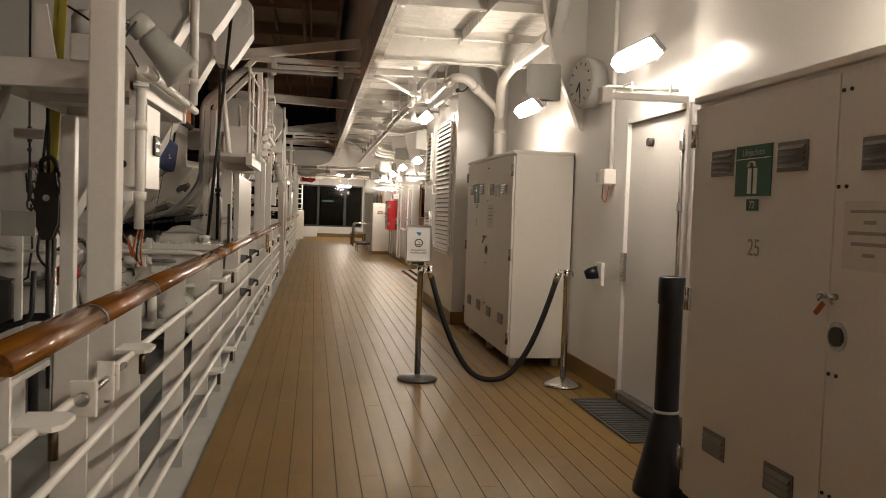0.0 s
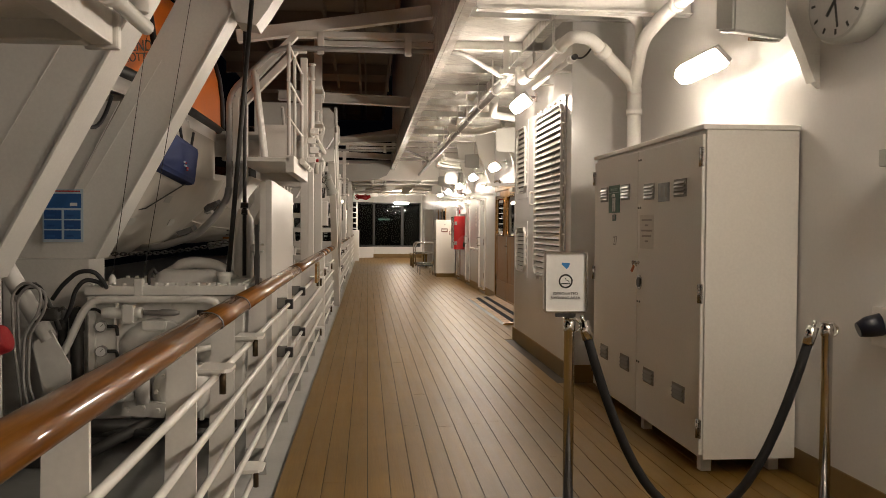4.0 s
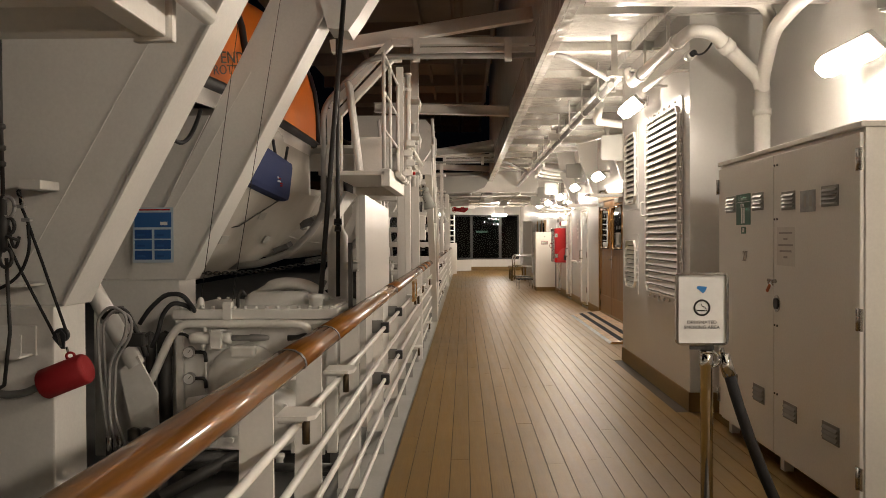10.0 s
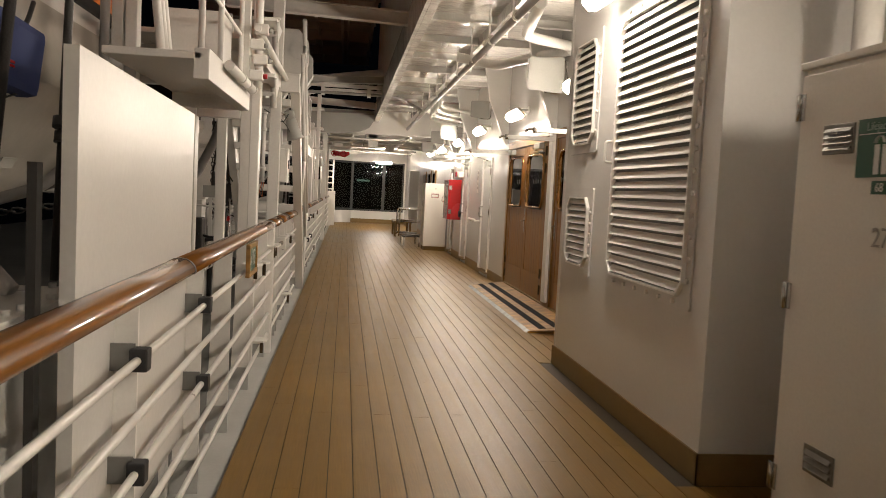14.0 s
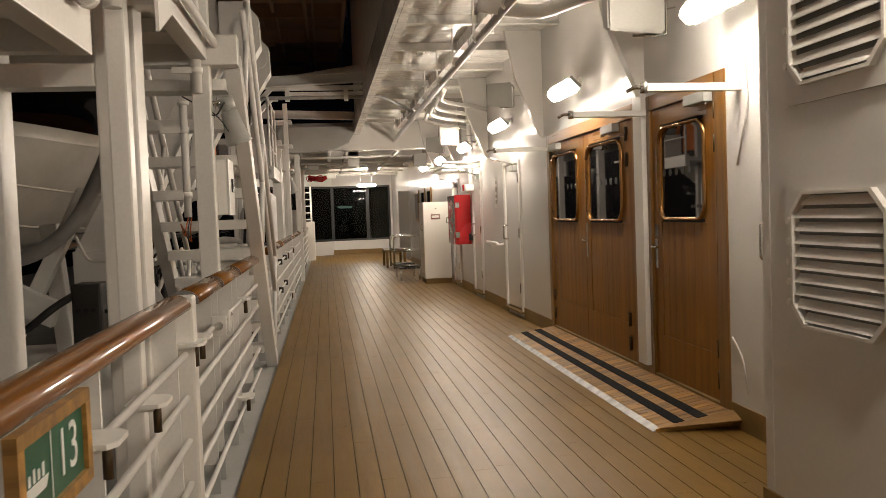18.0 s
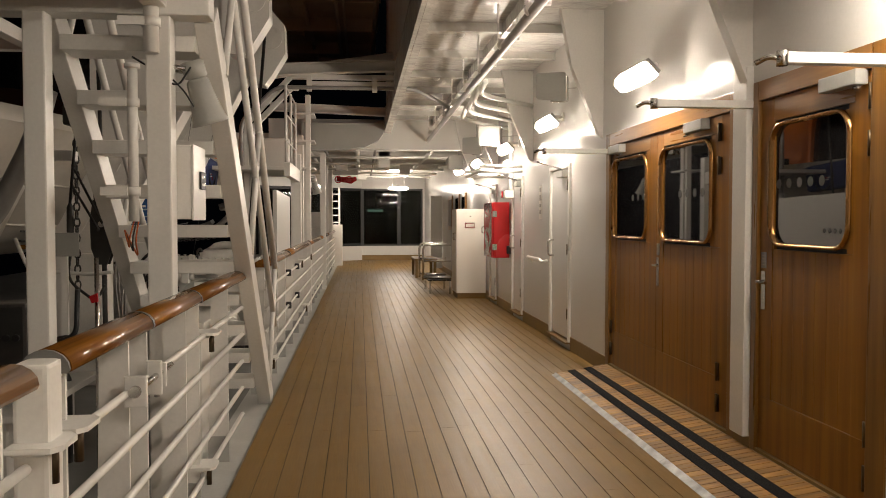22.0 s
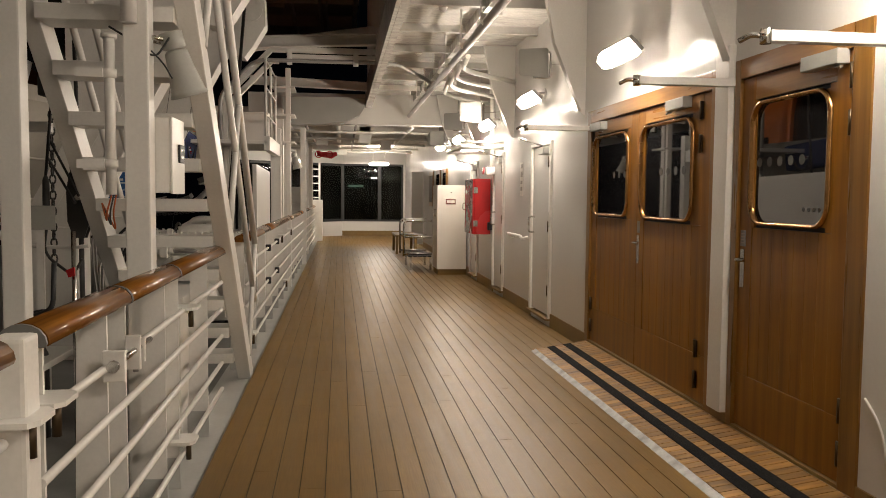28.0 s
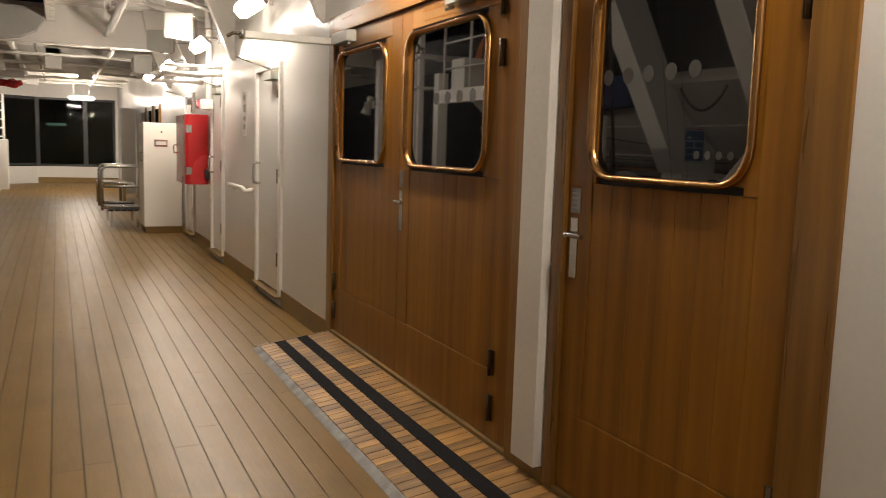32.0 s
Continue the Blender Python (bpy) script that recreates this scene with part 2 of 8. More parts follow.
def frame_axes(d, up=(0, 0, 1)):
    d = Vector(d).normalized()
    u = Vector(up)
    if abs(d.dot(u)) > 0.99:
        u = Vector((0, 1, 0))
    s = d.cross(u).normalized()
    return d, s, s.cross(d).normalized()


def beam(bm, a, b, w, h, up=(0, 0, 1), bevel=0.0):
    """A straight box member from a to b, w wide and h high across."""
    a, b = Vector(a), Vector(b)
    d, s, u = frame_axes(b - a, up)
    vs = [bm.verts.new(p + s * w / 2 * i + u * h / 2 * j) for p in (a, b) for i, j in ((-1, -1), (1, -1), (1, 1), (-1, 1))]
    fs = [bm.faces.new([vs[i] for i in q]) for q in ((3, 2, 1, 0), (4, 5, 6, 7), (0, 1, 5, 4), (1, 2, 6, 5), (2, 3, 7, 6), (3, 0, 4, 7))]
    if bevel > 0:
        es = list({e for f in fs for e in f.edges})
        bmesh.ops.bevel(bm, geom=es, offset=bevel, segments=2, profile=0.6, affect="EDGES")
    return bm


def tube(bm, pts, r, seg=10, cap=True, squash=1.0):
    """A pipe or rope along a line of points."""
    pts = [Vector(p) for p in pts]
    rings, prev = [], None
    for i, p in enumerate(pts):
        d = (pts[min(i + 1, len(pts) - 1)] - pts[max(i - 1, 0)]).normalized()
        if prev is None:
            _, s, u = frame_axes(d)
        else:
            s = (prev - d * prev.dot(d)).normalized()
            u = s.cross(d).normalized()
        prev = s
        rr = r[i] if isinstance(r, (list, tuple)) else r
        rings.append([bm.verts.new(p + (s * math.cos(k) + u * math.sin(k) * squash) * rr) for k in (2 * math.pi * j / seg for j in range(seg))])
    for a, b in zip(rings, rings[1:]):
        for j in range(seg):
            f = bm.faces.new((a[j], a[(j + 1) % seg], b[(j + 1) % seg], b[j]))
            f.smooth = True
    if cap:
        bm.faces.new(rings[0][::-1])
        bm.faces.new(rings[-1])
    return bm


def bend(pts, r=0.08, n=5):
    """Rounds the corners of a line of points."""
    pts = [Vector(p) for p in pts]
    out = [pts[0]]
    for a, b, c in zip(pts, pts[1:], pts[2:]):
        k = min(r, (b - a).length * 0.45, (c - b).length * 0.45)
        p, q = b + (a - b).normalized() * k, b + (c - b).normalized() * k
        out += [p.lerp(b, t).lerp(b.lerp(q, t), t) for t in (i / n for i in range(n + 1))]
    return out + [pts[-1]]


def sag(a, b, drop, n=14):
    a, b = Vector(a), Vector(b)
    return [a.lerp(b, t) - Vector((0, 0, 4 * drop * t * (1 - t))) for t in (i / n for i in range(n + 1))]


def slab(bm, pts, thick):
    """A flat plate from an outline (all in one plane), given a thickness along its normal."""
    vs = [bm.verts.new(p) for p in pts]
    f = bm.faces.new(vs)
    f.normal_update()
    nrm = f.normal * thick
    ext = bmesh.ops.extrude_face_region(bm, geom=[f])
    for v in ext["geom"]:
        if isinstance(v, bmesh.types.BMVert):
            v.co -= nrm
    bmesh.ops.recalc_face_normals(bm, faces=bm.faces)
    return bm


def rounded(cx, cz, w, h, r, n=6):
    """The outline of a rounded rectangle, as pairs."""
    out = []
    for sx, sz, a0 in ((1, 1, 0), (-1, 1, 90), (-1, -1, 180), (1, -1, 270)):
        for i in range(n + 1):
            a = radians(a0 + 90 * i / n)
            out.append((cx + sx * (w / 2 - r) + r * math.cos(a), cz + sz * (h / 2 - r) + r * math.sin(a)))
    return out


def disc(bm, c, axis, r, depth, seg=20, r2=None):
    """A short cylinder or cone about an axis."""
    c, a = Vector(c), Vector(axis).normalized()
    tube(bm, [c, c + a * depth], [r, r2 if r2 is not None else r], seg)
    return bm


def lathe(bm, c, profile, seg=24):
    """A turned body about a vertical axis: profile of (radius, height)."""
    c = Vector(c)
    rings = [[bm.verts.new(c + Vector((r * math.cos(2 * math.pi * j / seg), r * math.sin(2 * math.pi * j / seg), z))) for j in range(seg)] for r, z in profile]
    for a, b in zip(rings, rings[1:]):
        for j in range(seg):
            f = bm.faces.new((a[j], a[(j + 1) % seg], b[(j + 1) % seg], b[j]))
            f.smooth = True
    bm.faces.new(rings[0][::-1])
    bm.faces.new(rings[-1])
    return bm


def root_of(ob):
    while ob.parent:
        ob = ob.parent
    return ob


def mesh_of(name, bm, mat, origin=(0, 0, 0)):
    o = Vector(origin)
    for v in bm.verts:
        v.co -= o
    bmesh.ops.recalc_face_normals(bm, faces=bm.faces)
    me = bpy.data.meshes.new(name)
    bm.to_mesh(me)
    bm.free()
    me.materials.append(mat)
    return me


def thing(name, at, label, category, group="", kind=""):
    ob = new(name)
    ob.location = at
    ob.empty_display_size = 0.1
    return tagged(ob, label, category, group, kind)


def part(name, bm, mat, parent, label=""):
    ob = new(name, mesh_of(name, bm, mat, root_of(parent).location))
    ob.parent = parent
    return tagged(ob, label) if label else ob


def solid(name, bm, mat, label, category, group="", kind="", at=(0, 0, 0)):
    ob = new(name, mesh_of(name, bm, mat, at))
    ob.location = at
    return tagged(ob, label, category, group, kind)


def words(name, text, size, mat, parent, m, align="CENTER", label=""):
    """Flat lettering in the built-in font, as a mesh part."""
    cu = bpy.data.curves.new(name, "FONT")
    cu.body, cu.size, cu.extrude, cu.align_x, cu.align_y = text, size, 0.0008, align, "CENTER"
    tmp = bpy.data.objects.new(name, cu)
    me = bpy.data.meshes.new_from_object(tmp)
    bpy.data.objects.remove(tmp)
    me.transform(m)
    me.transform(Matrix.Translation(-root_of(parent).location))
    me.materials.append(mat)
    ob = new(name, me)
    ob.parent = parent
    return tagged(ob, label) if label else ob


# lettering on faces that look towards the walker (-y), towards the deck from the wall (-x), from the rail (+x)
FACE_BACK = pose(0, 0, 0, 90, 0, 0)
FACE_DECK = pose(0, 0, 0, 90, 0, -90)
FACE_WALL = pose(0, 0, 0, 90, 0, 90)

# ---------------------------------------------------------------- the setting
W = 2.40          # face of the deckhouse wall
BX = 1.77         # face of the louvred casing
EDGE = -0.55      # outer edge of the planking
Y0, Y1 = -5.0, 40.0
CEIL = 3.36

# sub-deck under the planks, with the grey waterway and the boat deck outboard
solid("floor", box(B(), EDGE, W, Y0, Y1, -0.12, -0.0055), SEAM, "black caulking bed under the deck planks", "floor", kind="structure")
solid("waterway", box(B(), -0.80, EDGE, Y0, Y1, -0.14, -0.026), GREYDECK, "grey painted steel waterway along the planks", "waterway", kind="structure")
BOATDECK = material("grey_boat_deck_paint", (0.21, 0.212, 0.205), 0.6, 0, (0.13, 0.13, 0.125), grain=40, stain=3, bump=0.2)
solid("ground", box(B(), -9.0, -0.801, Y0, Y1 + 3, -0.14, -0.03), BOATDECK, "grey painted steel boat deck outside the rail", "deck", kind="structure")

# deckhouse wall: recess by the lockers, louvred casing, door wall
DOORS = [(4.98, 6.05, 0.07, 2.17), (14.55, 15.785, 0.09, 2.20), (15.985, 18.62, 0.09, 2.19), (19.89, 20.83, 0.08, 2.02), (22.48, 23.28, 0.08, 2.02), (24.65, 25.4, 0.08, 2.0)]
bm = B()
ys = Y0
for a, b, z0, z1 in DOORS:
    box(bm, W, W + 0.16, ys, a, 0, CEIL)
    box(bm, W, W + 0.16, a, b, z1, CEIL)
    box(bm, W, W + 0.16, a, b, -0.01, z0)
    ys = b
box(bm, W, W + 0.16, ys, Y1 + 0.2, 0, CEIL)
solid("wall_east", bm, WALL, "white gloss painted steel deckhouse wall with door openings", "wall", kind="structure")
solid("wall_casing", box(box(B(), BX, W + 0.05, 10.15, 10.21, 0, CEIL), BX + 0.002, BX + 0.06, 10.211, 12.97, 0, CEIL), WALL, "white painted steel ventilation casing", "wall", kind="structure")
solid("wall_casing_end", box(B(), BX, W + 0.05, 12.971, 13.03, 0, CEIL), WALL, "white painted end of the ventilation casing", "wall", kind="structure")
solid("wall_south", box(B(), -9.0, W + 0.2, Y0 - 0.2, Y0, -0.1, 5.6), WALL, "white painted bulkhead closing the deck", "wall", kind="structure")

# end of the deck: low wall and a window front with a canted corner
bm = B()
box(bm, 0.20, 2.4, Y1, Y1 + 0.15, 0, 0.49)
box(bm, 0.20, 2.4, Y1, Y1 + 0.15, 2.48, CEIL)
box(bm, 2.33, 2.4, Y1, Y1 + 0.15, 0.49, 2.48)
beam(bm, (0.20, Y1 + 0.075, 0.245), (-3.4, Y1 - 2.8, 0.245), 0.15, 0.49)
beam(bm, (0.20, Y1 + 0.075, 2.94), (-3.4, Y1 - 2.8, 2.94), 0.15, 0.92)
solid("wall_north", bm, WALL, "white low wall and lintel round the end windows", "wall", kind="structure")
bm = B()
box(bm, 0.21, 2.385, Y1 - 0.012, Y1 - 0.001, 0.0, 0.17)
beam(bm, (0.19, Y1 - 0.008, 0.085), (-3.4, Y1 - 2.883, 0.085), 0.012, 0.17)
solid("baseboard_north", bm, SKIRT, "brown painted skirting under the end windows", "skirting", kind="structure")
win = thing("window_1", (1.2, Y1, 0.52), "dark framed picture windows at the deck's end", "window", kind="structure")
for a, b in ((0.28, 1.446), (1.564, 2.27)):
    part("pane", box(B(), a, b, Y1 + 0.06, Y1 + 0.07, 0.56, 2.42), DARKGLASS, win)
bm = B()
for a, b in ((0.18, 0.28), (1.446, 1.564), (2.27, 2.329)):
    box(bm, a, b, Y1 + 0.02, Y1 + 0.12, 0.491, 2.479)
box(bm, 0.18, 2.328, Y1 + 0.021, Y1 + 0.119, 0.492, 0.56)
box(bm, 0.18, 2.328, Y1 + 0.021, Y1 + 0.119, 2.42, 2.478)
FRAMEDK = material("dark_grey_window_frame", (0.035, 0.037, 0.042), 0.4, bump=0.02)
part("window_frame", bm, FRAMEDK, win)
win = thing("window_2", (-0.6, Y1 - 0.7, 0.52), "canted dark window beside the end windows", "window", kind="structure")
part("pane", beam(B(), (0.16, Y1 + 0.03, 1.49), (-3.3, Y1 - 2.72, 1.49), 0.01, 1.82), DARKGLASS, win)
bm = B()
beam(bm, (0.17, Y1 + 0.05, 0.55), (-3.3, Y1 - 2.72, 0.55), 0.09, 0.06)
beam(bm, (0.17, Y1 + 0.05, 2.43), (-3.3, Y1 - 2.72, 2.43), 0.09, 0.06)
part("window_frame", bm, FRAMEDK, win)
# the room looks unlit because its lining is coloured near-black
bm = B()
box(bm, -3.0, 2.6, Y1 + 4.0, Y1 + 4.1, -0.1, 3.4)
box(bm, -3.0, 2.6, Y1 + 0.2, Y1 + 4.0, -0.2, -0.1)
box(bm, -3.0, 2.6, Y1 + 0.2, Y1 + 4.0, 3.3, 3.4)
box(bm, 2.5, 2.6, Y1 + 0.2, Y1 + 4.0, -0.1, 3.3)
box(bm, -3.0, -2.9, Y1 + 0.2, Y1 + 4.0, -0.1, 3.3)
solid("wall_far_room", bm, INSIDE, "room behind the end windows, its darkness put into a near-black lining", "wall", kind="structure")

# added glowing bar with casing and hanger imitates green reflections in the glass
t = thing("room_light", (0.75, Y1 + 2.2, 1.9), "added green glow imitating the greenish reflections in the end windows", "lamp")
part("tube_light", box(B(), 0.45, 1.0, Y1 + 2.1, Y1 + 2.2, 1.70, 1.78, 0.01), glow("green_reflection_glow", (0.55, 1.0, 0.75), 0.35), t, "glowing bar standing for green reflections")
part("fitting", box(B(), 0.42, 1.03, Y1 + 2.08, Y1 + 2.22, 1.781, 1.83, 0.01), DARKSTEEL, t)
part("hanger", tube(B(), [(0.72, Y1 + 2.15, 1.83), (0.72, Y1 + 2.15, 3.3)], 0.012, 6), DARKSTEEL, t)

# skirting along the walls
bm = B()
ys = Y0
for a, b, z0, z1 in DOORS:
    if a < 10 < b or (ys < 10.2 and a > 13):
        box(bm, W - 0.012, W - 0.001, ys, 10.13, 0, 0.15)
        box(bm, W - 0.012, W - 0.001, 13.042, a, 0, 0.15)
    else:
        box(bm, W - 0.012, W - 0.001, ys, a, 0, 0.15)
    ys = b
box(bm, W - 0.012, W - 0.001, ys, Y1 - 0.02, 0, 0.15)
box(bm, BX - 0.012, BX - 0.001, 10.138, 13.035, 0, 0.16)
box(bm, BX - 0.012, W - 0.013, 10.138, 10.149, 0, 0.16)
box(bm, BX - 0.012, W - 0.013, 13.031, 13.042, 0, 0.16)
solid("baseboard", bm, SKIRT, "brown painted skirting along the deckhouse wall", "skirting", kind="structure")

# overhanging deck above the promenade: plating, edge girder and cross beams in one mesh
bm = B()
box(bm, 0.66, W + 0.16, Y0, 27.6, CEIL, CEIL + 0.08)
box(bm, 0.62, 0.66, Y0, 27.6, CEIL - 0.26, CEIL + 0.16)
box(bm, 0.662, 0.74, Y0, 27.6, CEIL - 0.262, CEIL - 0.25)
y = -4.4
while y < 27:
    box(bm, 0.745, W - 0.002, y, y + 0.012, CEIL - 0.085, CEIL - 0.001)
    box(bm, 0.745, W - 0.002, y - 0.035, y + 0.047, CEIL - 0.095, CEIL - 0.086)
    y += 1.32
box(bm, 1.55, 1.562, Y0, 27.6, CEIL - 0.12, CEIL - 0.001)
box(bm, 0.745, W - 0.002, 8.98, 8.995, CEIL - 0.31, CEIL - 0.002)
box(bm, 0.745, W - 0.002, 8.93, 9.045, CEIL - 0.322, CEIL - 0.311)
solid("ceiling", bm, CEILPAINT, "glossy white plating and beams of the deck above", "ceiling", kind="structure")
bm = B()
box(bm, -3.4, W + 0.1, 27.6, Y1 + 0.2, 2.98, 3.1)
box(bm, -1.6, W - 0.002, 27.4, 27.6, 2.78, 3.36)
y = 28.6
while y < 39:
    box(bm, -1.6, W - 0.002, y, y + 0.02, 2.86, 2.979)
    y += 1.6
solid("ceiling_end", bm, WHITE, "white ceiling over the covered end of the deck", "ceiling", kind="structure")
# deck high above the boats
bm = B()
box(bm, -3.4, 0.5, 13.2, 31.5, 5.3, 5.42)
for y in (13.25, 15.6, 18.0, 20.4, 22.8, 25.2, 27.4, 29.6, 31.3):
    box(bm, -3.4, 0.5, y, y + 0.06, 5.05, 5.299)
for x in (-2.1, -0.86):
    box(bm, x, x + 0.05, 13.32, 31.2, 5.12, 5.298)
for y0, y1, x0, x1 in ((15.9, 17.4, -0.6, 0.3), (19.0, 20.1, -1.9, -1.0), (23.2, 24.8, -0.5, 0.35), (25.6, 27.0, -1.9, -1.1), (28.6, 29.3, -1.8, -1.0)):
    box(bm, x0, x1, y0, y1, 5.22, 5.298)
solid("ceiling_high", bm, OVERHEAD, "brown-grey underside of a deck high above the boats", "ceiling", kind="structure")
# flat near-black discs give the shade inside the drain holes
t = thing("deck_drains", (0.1, 27.9, 5.2), "near-black discs standing for drain holes in the deck high above", "drains")
for x, y in ((0.0, 28.1), (0.36, 28.05), (-0.4, 18.9), (-0.1, 18.9), (-1.4, 23.6)):
    part("hole", disc(B(), (x, y, 5.29), (0, 0, 1), 0.14, 0.009, 18), INSIDE, t, "near-black disc standing for a shaded hole")
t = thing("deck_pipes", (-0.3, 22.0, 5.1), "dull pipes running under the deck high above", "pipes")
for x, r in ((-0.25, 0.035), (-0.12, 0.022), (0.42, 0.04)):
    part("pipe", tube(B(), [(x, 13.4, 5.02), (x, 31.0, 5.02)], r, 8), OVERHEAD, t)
solid("wall_upper", box(B(), 0.66, 0.74, Y0, 27.6, CEIL + 0.17, 6.6), DULL, "weathered white bulwark of the deck above", "wall", kind="structure")
# outboard darkness: the sea
SEA = material("night_sea", (0.004, 0.006, 0.009), 0.15, grain=3, bump=0.6)
solid("water", box(B(), -900, -9.0, -900, 900, -16.2, -16), SEA, "black sea far below at night", "sea", kind="structure")


# ---------------------------------------------------------------- deck lamps
def deck_lamp(x, y, z, group="deck lamps on the wall"):
    t = thing("wall_lamp", (x, y, z), "lit fluorescent deck lamp with a clear cover on the wall", "lamp", group)
    L = 0.62
    d = B()
    # faceted diffuser, lying along the wall
    prof = [(-0.066, 0.010), (-0.064, -0.036), (-0.038, -0.072), (0.038, -0.072), (0.062, -0.036), (0.064, 0.010)]
    tilt = Matrix.Rotation(radians(44), 3, "Y")
    rings = []
    for yy, k in ((-L / 2, 0.82), (-L / 2 + 0.05, 1.0), (L / 2 - 0.05, 1.0), (L / 2, 0.82)):
        rings.append([d.verts.new(Vector((x, y + yy, z)) + tilt @ Vector((px * k, 0, pz * k))) for px, pz in prof])
    for a, b in zip(rings, rings[1:]):
        for i in range(5):
            d.faces.new((a[i], a[i + 1], b[i + 1], b[i]))
        d.faces.new((a[5], a[0], b[0], b[5]))
    d.faces.new(rings[0])
    d.faces.new(rings[-1][::-1])
    part("diffuser", d, LAMP, t, "glowing white diffuser")
    h = B()
    c = Vector((x, y, z)) + tilt @ Vector((0, 0, 0.029))
    beam(h, c - Vector((0, L / 2, 0)), c + Vector((0, L / 2, 0)), 0.135, 0.036, up=tilt @ Vector((0, 0, 1)), bevel=0.01)
    # added strip that blocks part of the lamp's light towards the wall
    light_shield = Vector((x, y, z)) + tilt @ Vector((0.072, 0, -0.008))
    beam(h, light_shield - Vector((0, L / 2, 0)), light_shield + Vector((0, L / 2, 0)), 0.006, 0.045, up=tilt @ Vector((0, 0, 1)))
    part("housing", h, GREYBOX, t, "grey lamp housing with an added light shield on the wall side")
    a = B()
    wall = BX if x < 1.7 else W
    tube(a, bend([(x + 0.03, y + 0.15, z + 0.05), (x + 0.06, y + 0.2, z + 0.1), (wall, y + 0.24, z + 0.1)], 0.03), 0.014, 8)
    disc(a, (wall - 0.012, y + 0.24, z + 0.1), (1, 0, 0), 0.05, 0.012, 14)
    part("arm", a, WHITE, t)
    return t


LAMPS = [(-3.2, 2.52), (-0.4, 2.52), (2.45, 2.52), (5.35, 2.52), (8.2, 2.50), (14.2, 2.52), (17.15, 2.47), (20.04, 2.46), (22.6, 2.40), (25.3, 2.38), (27.9, 2.4)]
for y, z in LAMPS:
    deck_lamp(2.16, y, z)
deck_lamp(1.56, 11.50, 2.73)
t = thing("ceiling_lamp", (1.2, 35.5, 2.86), "lit round-ended ceiling lamp near the end windows", "lamp")
part("diffuser", box(B(), 0.95, 1.45, 35.3, 35.5, 2.78, 2.85, 0.03), LAMP, t)
part("base", box(B(), 0.92, 1.48, 35.27, 35.53, 2.851, 2.98, 0.01), WHITE, t)

# ---------------------------------------------------------------- lockers and gear along the wall
def louvre_vent(parent, x, y0, y1, z0, z1, rows, mat=VENT):
    """A small pressed vent plate on a face that looks towards the deck."""
    v = part("vent", box(B(), x - 0.006, x - 0.001, y0, y1, z0, z1, 0.002), mat, parent, "stamped stainless vent")
    dz = (z1 - z0) / (rows + 1)
    for i in range(rows):
        zc = z0 + dz * (i + 1)
        bm = B()
        pts = [(x - 0.006, zc - dz * 0.32), (x - 0.018, zc - dz * 0.32), (x - 0.006, zc + dz * 0.32)]
        a = [bm.verts.new((px, y0 + 0.015, pz)) for px, pz in pts]
        b = [bm.verts.new((px, y1 - 0.015, pz)) for px, pz in pts]
        bm.faces.new(a)
        bm.faces.new(b[::-1])
        for k in range(3):
            bm.faces.new((a[k], b[k], b[(k + 1) % 3], a[(k + 1) % 3]))
        part("slat", bm, mat, v)


